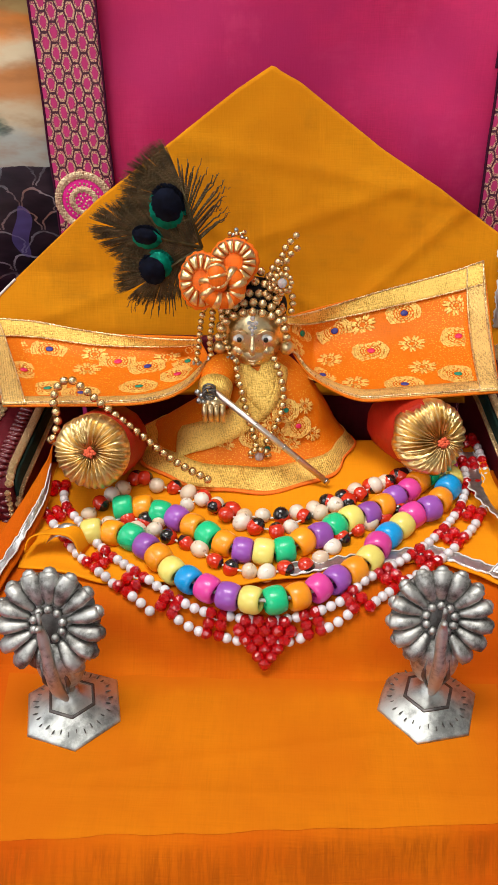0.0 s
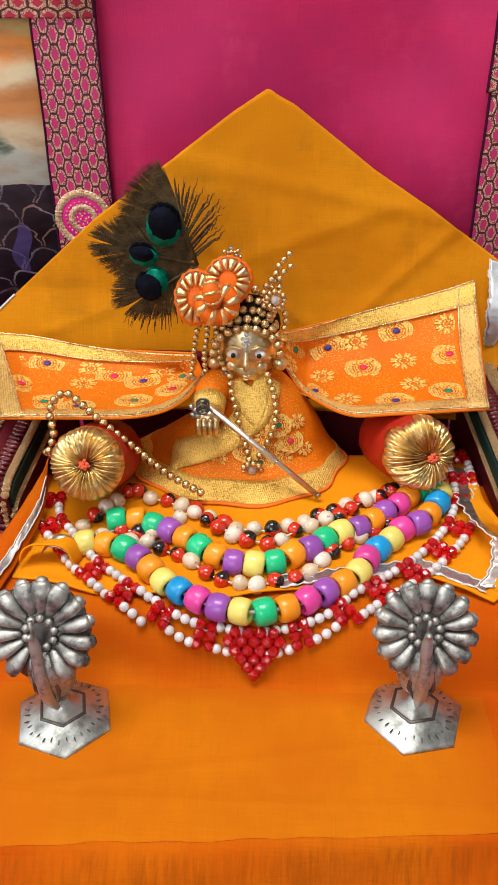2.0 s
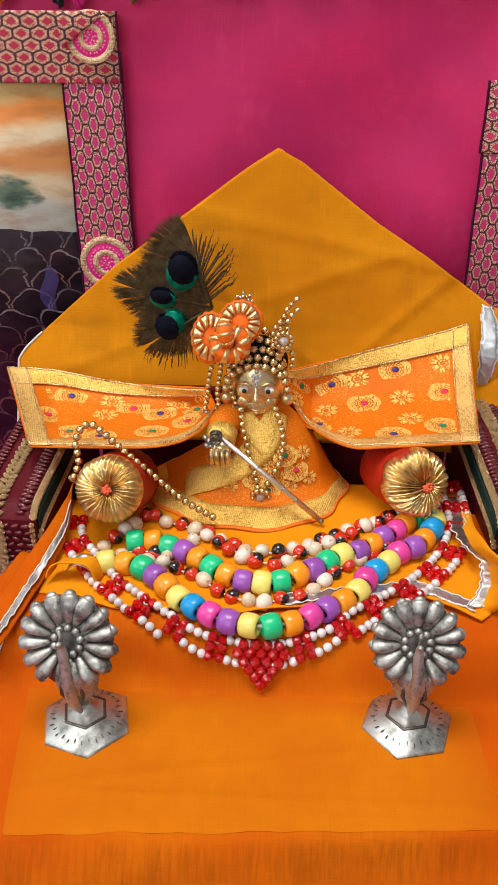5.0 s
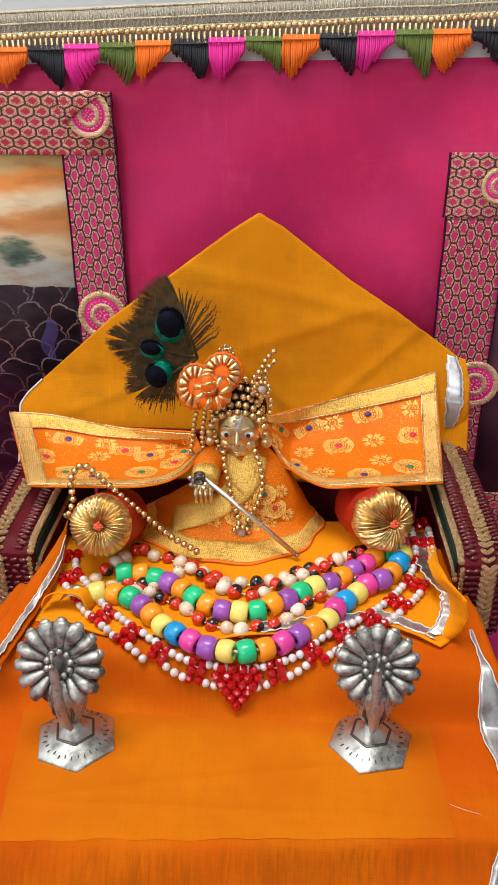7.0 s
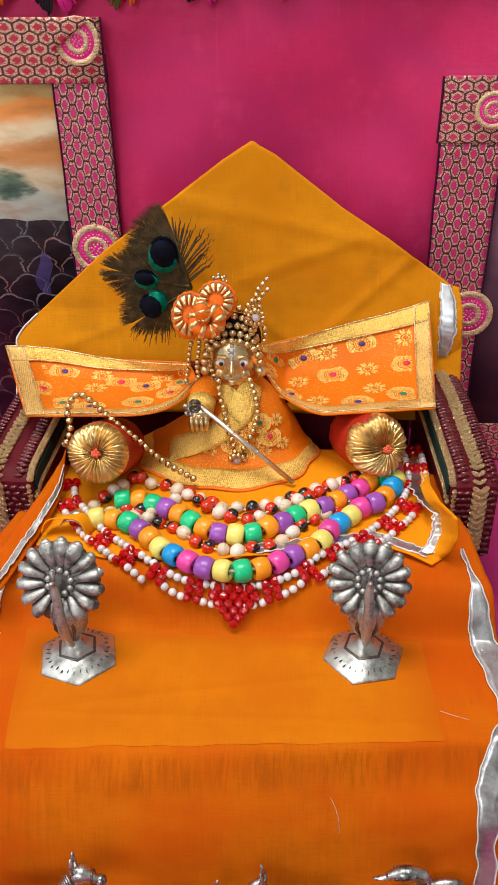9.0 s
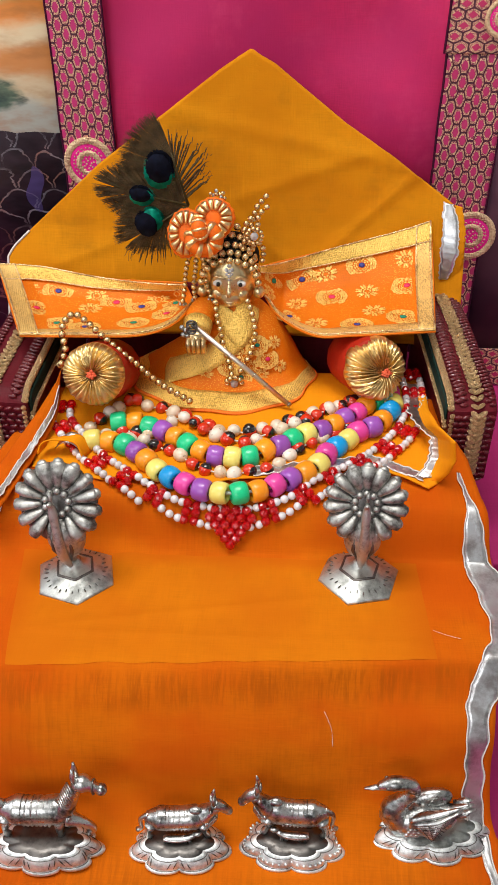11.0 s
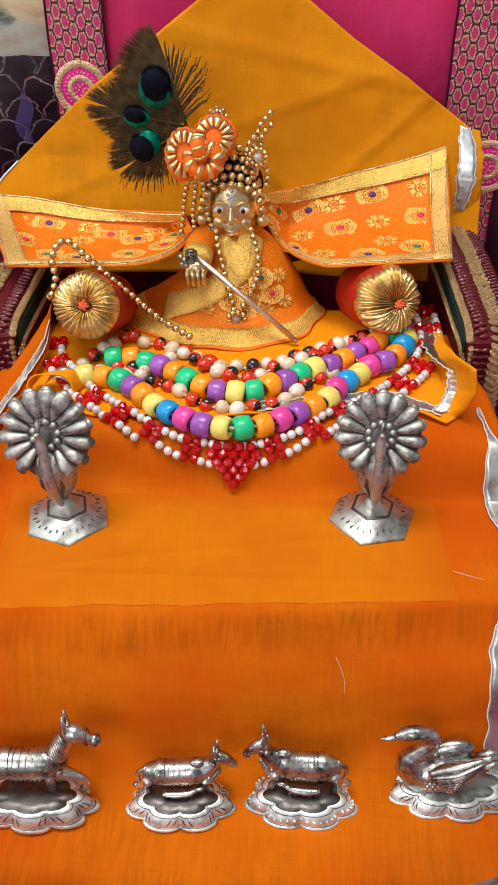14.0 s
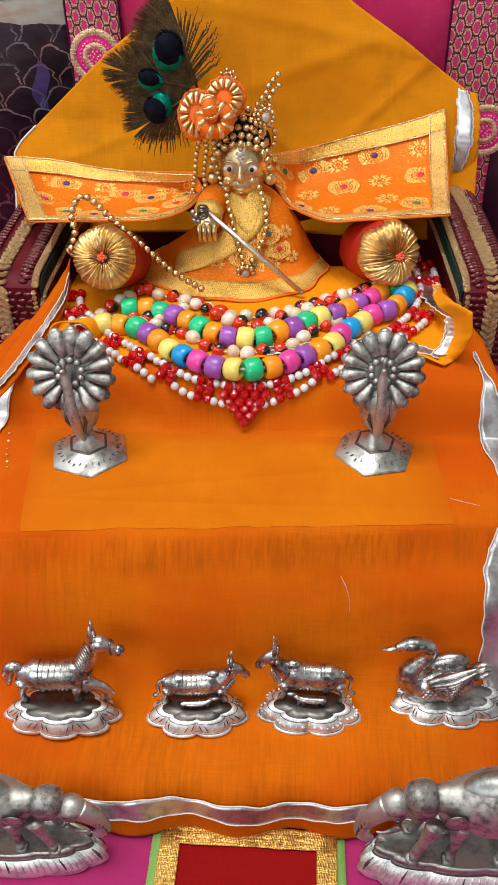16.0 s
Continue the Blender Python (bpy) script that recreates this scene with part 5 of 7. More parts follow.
ro = thing("turban_rosette", "orange organza rosette with gold ribbon pleats on the headdress", "rosette")
C1, C2, C3 = V((-0.0226, 0.3030, 0.0938)), V((-0.0104, 0.3055, 0.1000)), V((-0.0143, 0.2990, 0.0930))
for c, r, tall, a0, a1, n in ((C1, 0.0078, 1.28, 35, 300, 11), (C2, 0.0086, 0.98, -50, 200, 11)):
    t = Matrix.Translation(c) @ facing((0.0, -1, 0.45)) @ Matrix.Diagonal((1, tall, 1, 1))
    f = Form(M_TURBAN)
    f.lathe([(r * 0.2, -0.002), (r * 0.9, -0.0024), (r * 1.10, -0.0008), (r * 1.08, 0.0006), (r * 0.98, 0.0014), (r * 0.7, 0.0016), (r * 0.45, 0.0026), (r * 0.2, 0.0030)], 72, t, 0,
            mod=lambda a, v: 1 + 0.025 * math.sin(a * 17 + v * 3) + 0.04 * wob(math.cos(a) * 2, math.sin(a) * 2, v))
    pf = part("puff", f, ro, "gathered orange organza")
    for i in range(n):
        a = radians(lerp(a0, a1, i / (n - 1)))
        w = 0.19 + 0.05 * math.sin(i * 2.7)
        g = Form(M_PALEGOLD).grid(lambda u, v: t @ V((r * lerp(0.40, 0.97, v) * math.cos(a + (u - 0.5) * 2 * w * lerp(0.8, 0.95, v)), r * lerp(0.40, 0.97, v) * math.sin(a + (u - 0.5) * 2 * w * lerp(0.8, 0.95, v)),
                                                       0.0022 + 0.0016 * math.sin(math.pi * lerp(0.25, 0.95, v)) * math.sin(math.pi * lerp(0.15, 0.85, u)))), 7, 6)
        part("gold_pleat", g, pf, thick=0.0003)
t = Matrix.Translation(C3) @ facing((0.05, -1, 0.45))
ring = [t @ V((0.0054 * math.cos(a), 0.0047 * math.sin(a), 0.0012 + 0.0008 * math.sin(a * 2))) for a in np.linspace(2.2, 8.3, 26)]
coil = part("coil", Form(M_TURBAN).tube(ring, [0.0024, 0.0033, 0.0035, 0.0035, 0.0033, 0.0025], 0, 12), ro, "coiled organza ribbon")
for k in range(7):
    i = 2 + k * 3
    part("gold_pleat", Form(M_PALEGOLD).tube([ring[i], ring[i].lerp(ring[i + 1], 0.3), ring[i + 1], ring[i + 1].lerp(ring[i + 2], 0.6)], [0.0034, 0.0039, 0.0039, 0.0034], 0, 12), coil, "gold ribbon wound round the coil")
lp = [C3 + V(q) for q in ((-0.0022, -0.0006, 0.0086), (-0.0018, -0.0036, 0.0066), (-0.0010, -0.0040, 0.0036), (-0.0004, -0.0022, 0.0010))]
loop = part("loop", Form(M_TURBAN).tube(lp, [0.0026, 0.0033, 0.0033, 0.0024], 0, 12, smooth=16), ro, "looped organza ribbon")
lq = catmull(lp, 9)
for i in (1, 3, 5):
    part("gold_pleat", Form(M_PALEGOLD).tube([lq[i], lq[i].lerp(lq[i + 1], 0.5), lq[i + 1]], [0.0033, 0.0036, 0.0034], 0, 12), loop, "gold ribbon wound round the loop")

# ---------------------------------------------------------------- peacock feathers
def feather(base, tip, heart, heart_r, turn, green, vanes, tuck, seed, label):
    """Barbs spring from both sides of a shaft; each barb takes the colour of the eye where it crosses it.
    heart_r: half axes of the dark heart, turned by turn degrees; green: shift and growth of the emerald ring;
    vanes: side of the shaft, how many barbs, their widest angle and length; tuck: how much shorter at the tip."""
    g = random.Random(seed)
    base, tip, heart = V(base), V(tip), V(heart)
    ax = (tip - base).normalized()
    sd = V((-ax.z, 0, ax.x))
    ft = thing("peacock_feather", label, "feather", "peacock feathers", at=(0, 0, 0))
    part("shaft", Form(M_EYE_BRONZE).tube([base, base.lerp(tip, 0.6) + V((0, -0.0006, 0)), tip], [0.0008, 0.0005, 0.0002], 0, 6), ft)
    ct, sn = math.cos(radians(turn)), math.sin(radians(turn))

    def inside(p, c, rx, rz):
        dx, dz = p.x - c.x, p.z - c.z
        return ((dx * ct + dz * sn) / rx) ** 2 + ((dz * ct - dx * sn) / rz) ** 2

    gc = heart + V((green[0], 0, green[1]))
    f = Form(M_BARB, M_EYE_BRONZE, M_EYE_GREEN, M_EYE_BLUE)
    for sgn, n, wide, reach in vanes:
        sparse = n < 60
        for i in range(n):
            q = (i + g.random()) / n
            clump = 2.2 * math.sin(i * 0.19 + seed) + 1.6 * math.sin(i * 0.071 + seed * 3)
            a = sgn * radians(lerp(wide, 4, q ** 1.7) + (g.uniform(-5, 5) if sparse else clump + g.uniform(-1.5, 1.5)))
            d = ax * math.cos(a) + sd * math.sin(a)
            out = sd * sgn
            start = base.lerp(tip, lerp(0.10, 1.0, q))
            L = reach * (1.0 - tuck * q ** 2.5 - 0.22 * (1 - q) ** 4) * g.uniform(0.90, 1.04)
            L *= 1.0 - 0.10 * max(0.0, math.sin(i * 0.31 + seed)) - (0.15 if g.random() < 0.10 else 0.0)
            bend = g.uniform(0.0, 0.0016)
            depth = g.uniform(0.0, 0.0012)
            w = g.uniform(0.00030, 0.00042) if sparse else g.uniform(0.00007, 0.00012)
            side = V((d.z, 0, -d.x))
            m_ = 15
            pts = []
            for k in range(m_ + 1):
                u = k / m_
                droop = -0.004 * u ** 3 * (g.random() if sparse else 0.4 * abs(math.sin(a)))
                p = start + d * L * u + out * bend * u * u + V((0, depth - 0.002 * u * (1 - u), droop))
                pts.append(p)
            for k in range(m_):
                pm = (pts[k] + pts[k + 1]) * 0.5
                slot = 1 if i % 3 == 0 else 0
                jit = 1 + g.uniform(-0.09, 0.09)
                if not sparse:
                    if inside(pm, heart, *heart_r) < jit:
                        slot = 3
                    elif inside(pm, gc, heart_r[0] + green[2], heart_r[1] + green[2]) < jit:
                        slot = 2
                w0, w1 = [w * (1.0 if u < 0.6 else 1.0 - 0.7 * (u - 0.6) / 0.4) for u in (k / m_, (k + 1) / m_)]
                front = -0.0009 if slot == 3 else (-0.0006 if slot == 2 else 0.0)
                a0, a1 = pts[k] + V((0, front, 0)), pts[k + 1] + V((0, front, 0))
                f.add([a0 + side * w0, a0 - side * w0, a1 - side * w1, a1 + side * w1], [(0, 1, 2, 3)], slot)
    part("vane", f, ft, "dark bronze barbs round an emerald and midnight blue eye", thick=0.00008)
    for nm, mt, c, grow, y in (("green_ring", M_EYE_GREEN, V((gc.x, 0.3238, gc.z)), green[2] - 0.0002, 0.0), ("dark_heart", M_EYE_BLUE, V((heart.x, 0.3231, heart.z)), -0.0002, 0.0)):
        h = Form(mt)
        vs = [c + V((0, y - 0.0003, 0))]
        for i in range(44):
            a = 2 * math.pi * i / 44
            rag = 1 + g.uniform(-0.05, 0.05)
            u, v = (heart_r[0] + grow) * math.cos(a) * rag, (heart_r[1] + grow) * math.sin(a) * rag
            vs.append(c + V((u * ct - v * sn, y, u * sn + v * ct)))
        h.add(vs, [(0, 1 + i, 1 + (i + 1) % 44) for i in range(44)])
        part(nm, h, ft, thick=0.0002)
    return ft


FB = (-0.0245, 0.3270, 0.0975)
feather(FB, (-0.0312, 0.3280, 0.1215), (-0.0367, 0.3280, 0.1157), (0.0060, 0.0068), 8, (-0.0006, -0.0024, 0.0006), ((1, 1700, 92, 0.0315), (-1, 26, 60, 0.0225)), 0.42, 1, "peacock feather with large blue-green eye in the headdress")
feather(FB, (-0.0530, 0.3265, 0.1045), (-0.0461, 0.3265, 0.1034), (0.0050, 0.0034), -6, (0.0006, -0.0013, 0.0008), ((1, 850, 50, 0.0215), (-1, 850, 58, 0.0215)), 0.25, 2, "small peacock feather with emerald eye")
feather(FB, (-0.0455, 0.3255, 0.0850), (-0.0442, 0.3255, 0.0892), (0.0052, 0.0060), 20, (0.0030, 0.0024, -0.0004), ((1, 620, 46, 0.0185), (1, 30, 92, 0.0215), (-1, 850, 66, 0.0215)), 0.25, 3, "small peacock feather with drooping dark barbs")

# ---------------------------------------------------------------- jewellery and flute
ml = thing("bead_necklace", "gold bead necklace with a stone flower locket on the statue", "necklace")
bead_row(ml, [(-0.0100, 0.2990, 0.0620), (-0.0092, 0.2955, 0.0570), (-0.0074, 0.2925, 0.0510), (-0.0052, 0.2890, 0.0430), (-0.0025, 0.2862, 0.0350), (-0.0018, 0.2848, 0.0318)], 0.0015)
bead_row(ml, [(0.0050, 0.2990, 0.0630), (0.0075, 0.2950, 0.0575), (0.0088, 0.2920, 0.0490), (0.0068, 0.2885, 0.0410), (0.0025, 0.2855, 0.0335)], 0.0015)
lk = V((-0.0004, 0.2828, 0.0280))
put(ml, BALL["gem"], lk, 0.0021)
for j in range(9):
    a = j * 2 * math.pi / 9
    put(ml, BEAD, lk + V((0.0036 * math.cos(a), 0.0006 - 0.0010 * math.sin(a), 0.0034 * math.sin(a))), 0.0014)

lb = thing("bead_string", "long string of bronze gold beads looped over the bolster", "bead string")
bead_row(lb, [(-0.0752, 0.2620, 0.0490), (-0.0735, 0.2650, 0.0545), (-0.0748, 0.2680, 0.0615), (-0.0722, 0.2700, 0.0672), (-0.0682, 0.2700, 0.0690), (-0.0640, 0.2695, 0.0663), (-0.0565, 0.2690, 0.0585), (-0.0445, 0.2680, 0.0475), (-0.0325, 0.2670, 0.0365), (-0.0195, 0.2660, 0.0285)], 0.00165)
bead_row(lb, [(-0.0752, 0.2620, 0.0490), (-0.0770, 0.2640, 0.0470), (-0.0765, 0.2670, 0.0440)], 0.0016)

fu = thing("flute", "thin silver flute held across the statue's lap", "flute")
fa, fb = V((-0.0190, 0.2815, 0.0600)), V((0.0266, 0.2705, 0.0246))
part("tube", Form(M_SILVERPALE := metal("pale_silver", (0.78, 0.70, 0.64), (0.45, 0.38, 0.34), 0.34, 500.0, 0.4)).tube([fa, fa.lerp(fb, 0.5), fb], 0.00115, 0, 14), fu)
for t in (0.02, 0.38, 0.5, 0.62, 0.74, 0.98):
    c = fa.lerp(fb, t)
    part("ring", Form(M_SILVER).tube([c - (fb - fa) * 0.004, c + (fb - fa) * 0.004], 0.0013, 0, 12), fu)
tw = Form(M_OXIDE)
for k in range(3):
    tw.tube([fa + V((0.0022 * math.cos(a + k), -0.001 - 0.0006 * k, 0.0020 * math.sin(a + k) - 0.001 * k)) for a in np.linspace(0, 6, 14)], 0.0005, 0, 6)
part("wire", tw, fu, "dark twisted wire")
for j, (dx, dz) in enumerate(((-0.0030, -0.0030), (-0.0040, -0.0052), (-0.0022, -0.0056), (-0.0044, -0.0016), (-0.0012, -0.0036))):
    put(fu, BALL["silver"], fa + V((dx, -0.001, dz)), 0.0013)

# ---------------------------------------------------------------- strings of beads on the seat
def pony_string(pts, colours, label, step=0.0070):
    nk = thing("bead_necklace", label, "necklace", "necklaces on the seat")
    n = len(colours)
    path = catmull(pts, n)
    g = random.Random(len(colours))
    part("cord", Form(M_STRING).tube([p + V((0, 0, 0.0)) for p in catmull(pts, 60)], 0.0007, 0, 6), nk)
    for i, (c, p) in enumerate(zip(colours, path)):
        d = (path[min(n - 1, i + 1)] - path[max(0, i - 1)]).normalized()
        d = (d + V((g.uniform(-0.28, 0.28), g.uniform(-0.28, 0.28), g.uniform(-0.16, 0.16)))).normalized()
        if c != "-":
            put(nk, PONY[c], p + V((0, 0, g.uniform(-0.0004, 0.0004))), g.uniform(0.97, 1.03), d, "pony_bead")
    return nk


pony_string([(-0.0496, 0.2507, 0.0260), (-0.0440, 0.2517, 0.0260), (-0.0391, 0.2503, 0.0258), (-0.0333, 0.2472, 0.0258), (-0.0269, 0.2443, 0.0257), (-0.0198, 0.2391, 0.0257), (-0.0137, 0.2347, 0.0257), (-0.0059, 0.2299, 0.0257), (0.0012, 0.2284, 0.0257), (0.0103, 0.2298, 0.0256), (0.0182, 0.2354, 0.0258), (0.0243, 0.2387, 0.0258), (0.0294, 0.2443, 0.0259), (0.0359, 0.2480, 0.0258), (0.0432, 0.2515, 0.0259), (0.0490, 0.2584, 0.0260), (0.0557, 0.2639, 0.0261), (0.0597, 0.2692, 0.0260), (0.0632, 0.2730, 0.0260), (0.0662, 0.2760, 0.0262)],
            "gogpogopygopgypopkog", "string of chunky coloured pony beads lying on the seat cloth")
pony_string([(-0.0586, 0.2374, 0.0258), (-0.0525, 0.2371, 0.0257), (-0.0459, 0.2357, 0.0258), (-0.0375, 0.2291, 0.0257), (-0.0285, 0.2194, 0.0255), (-0.0225, 0.2147, 0.0255), (-0.0149, 0.2099, 0.0254), (-0.0081, 0.2069, 0.0253), (-0.0013, 0.2055, 0.0255), (0.0060, 0.2054, 0.0254), (0.0130, 0.2072, 0.0254), (0.0197, 0.2100, 0.0255), (0.0261, 0.2150, 0.0254), (0.0324, 0.2192, 0.0256), (0.0391, 0.2258, 0.0256), (0.0446, 0.2367, 0.0257), (0.0502, 0.2413, 0.0257), (0.0555, 0.2495, 0.0258), (0.0609, 0.2513, 0.0259), (0.0666, 0.2582, 0.0259), (0.0699, 0.2625, 0.0260), (0.0720, 0.2671, 0.0261), (0.0736, 0.2720, 0.0260), (0.0738, 0.2762, 0.0262), (0.0729, 0.2809, 0.0262)],
            "yogpoybkpygokpoykbykpobyk", "longer string of chunky coloured pony beads over the seat edge")


def seed_string(pts, pattern, label, seed):
    nk = thing("seed_necklace", label, "necklace", "necklaces on the seat")
    n = max(3, int(length_of(pts) / 0.0063))
    path = catmull(pts, n)
    g = random.Random(seed)
    part("thread", Form(M_STRING).tube(catmull(pts, 40), 0.0004, 0, 5), nk)
    for i, p in enumerate(path):
        c = pattern[i % len(pattern)]
        d = V((g.uniform(-1, 1), g.uniform(-1, 1), g.uniform(-0.7, 0.9))).normalized()
        put(nk, SEEDS[c], p + V((g.uniform(-0.0007, 0.0007), g.uniform(-0.0009, 0.0009), g.uniform(-0.0004, 0.0006))), g.uniform(0.88, 1.06), d, "seed")
    return nk


seed_string([(-0.0627, 0.2494, 0.0239), (-0.0567, 0.2606, 0.0240), (-0.0521, 0.2656, 0.0240), (-0.0471, 0.2738, 0.0242), (-0.0406, 0.2682, 0.0241), (-0.0331, 0.2654, 0.0239), (-0.0238, 0.2615, 0.0239), (-0.0145, 0.2550, 0.0238), (-0.0056, 0.2508, 0.0239), (0.0040, 0.2490, 0.0239), (0.0134, 0.2518, 0.0238), (0.0220, 0.2563, 0.0240), (0.0307, 0.2627, 0.0240), (0.0397, 0.2683, 0.0241), (0.0489, 0.2736, 0.0241), (0.0593, 0.2784, 0.0242), (0.0664, 0.2809, 0.0243)], "wrwwrrwrwrwrw", "string of red, black and ivory seeds beside the dress", 3)
seed_string([(-0.0589, 0.2401, 0.0243), (-0.0517, 0.2460, 0.0242), (-0.0432, 0.2463, 0.0244), (-0.0346, 0.2450, 0.0244), (-0.0272, 0.2537, 0.0244), (-0.0213, 0.2584, 0.0244), (-0.0097, 0.2493, 0.0244), (-0.0010, 0.2440, 0.0242), (0.0074, 0.2420, 0.0243), (0.0156, 0.2472, 0.0244), (0.0240, 0.2542, 0.0244), (0.0349, 0.2597, 0.0245), (0.0441, 0.2690, 0.0246), (0.0556, 0.2749, 0.0247)], "rwrrwrwwr", "string of rosary peas and ivory seeds under the coloured beads", 4)
seed_string([(-0.0499, 0.2418, 0.0238), (-0.0414, 0.2415, 0.0238), (-0.0350, 0.2400, 0.0237), (-0.0271, 0.2350, 0.0236), (-0.0195, 0.2307, 0.0237), (-0.0140, 0.2257, 0.0236), (-0.0077, 0.2219, 0.0236), (0.0002, 0.2200, 0.0236), (0.0079, 0.2210, 0.0235), (0.0157, 0.2235, 0.0236), (0.0216, 0.2273, 0.0235), (0.0267, 0.2328, 0.0237), (0.0309, 0.2389, 0.0238), (0.0406, 0.2474, 0.0238), (0.0517, 0.2560, 0.0239)], "rwwrrwrrwwr", "string of red, black and ivory seeds between the coloured beads", 8)

# red and white lattice necklace
ln = thing("lattice_necklace", "lattice necklace of red crystals and white pearls with pointed pendant", "necklace", "necklaces on the seat")
LAT = [(-0.0775, 0.2750, 0.0232), (-0.0758, 0.2567, 0.0231), (-0.0663, 0.2421, 0.0229), (-0.0569, 0.2300, 0.0228), (-0.0453, 0.2196, 0.0226), (-0.0320, 0.2100, 0.0225), (-0.0196, 0.2041, 0.0206), (-0.0074, 0.2026, 0.0172), (0.0041, 0.2020, 0.0163), (0.0160, 0.2030, 0.0179), (0.0288, 0.2066, 0.0226), (0.0406, 0.2167, 0.0226), (0.0530, 0.2262, 0.0227), (0.0653, 0.2384, 0.0229), (0.0764, 0.2550, 0.0230), (0.0822, 0.2725, 0.0233), (0.0828, 0.2937, 0.0234), (0.0815, 0.3060, 0.0236)]
lat = catmull(LAT, 400)
lcum = [0.0]
for qa, qb in zip(lat, lat[1:]):
    lcum.append(lcum[-1] + (qb - qa).length)
llen = lcum[-1]


def lat_at(s, off):
    """s metres along the line, off across it, laid on the cloth."""
    i = min(398.99, float(np.interp(s, lcum, range(400))))
    k = int(i)
    p, d = lat[k].lerp(lat[k + 1], i - k), (lat[min(399, k + 4)] - lat[max(0, k - 4)]).normalized()
    steep = 0.190 < p.y < 0.209
    nrm = V((0, -1, 1)).normalized() if steep else V((0, 0, 1))
    off *= 0.64 if steep else 1.0
    q = p + nrm.cross(d).normalized() * off
    z = surf(q.y) + 0.0026
    if q.y > 0.2145:
        z = max(z, 0.0222 + 0.0024)
    return V((q.x, q.y, lerp(q.z, z, 0.85)))


unit = 0.0158
mid = lcum[min(range(120, 280), key=lambda i: abs(lat[i].x - 0.0040))]
g = random.Random(11)
for k in range(-15, 16):
    s0 = mid + k * unit
    if s0 < 0.004 or s0 > llen - 0.004:
        continue
    if k == 0:
        continue
    for ds, off in ((-0.0021, 0.0022), (-0.0021, -0.0056), (0.0021, 0.0022), (0.0021, -0.0056), (-0.0020, -0.0017), (0.0021, -0.0019)):
        p = lat_at(s0 + ds, off)
        put(ln, RED, p + V((0, 0, g.uniform(-0.0002, 0.0004))), 0.00215, (g.uniform(-1, 1), g.uniform(-1, 1), 0.4), "crystal")
for k in range(-16, 16):
    s0 = mid + (k + 0.5) * unit
    if s0 < 0.003 or s0 > llen - 0.003:
        continue
    for off in (0.0024, -0.0058):
        for j in (-1, 0, 1):
            put(ln, BALL["pearl"], lat_at(s0 + j * 0.0034, off), 0.00176, None, "pearl")
    part("thread", Form(M_STRING).tube([lat_at(s0 - unit / 2, 0), lat_at(s0 - 0.004, 0.0024), lat_at(s0 + 0.004, 0.0024), lat_at(s0 + unit / 2, 0)], 0.0003, 0, 5), ln)
PEND = [(0.0042, 0.2041, 0.0204), (0.0044, 0.1978, 0.0070)]
v0, v1 = v_at(PEND[0][1]), v_at(PEND[1][1])
for row, cnt in enumerate((4, 5, 4, 3, 2, 1)):
    for j in range(cnt):
        q = runner(PEND[0][0] + (j - (cnt - 1) / 2) * 0.0042, lerp(v0, v1, row / 5), 0.0024)
        put(ln, RED, q, 0.00222, (g.uniform(-1, 1), g.uniform(-1, 1), 0.5), "crystal")

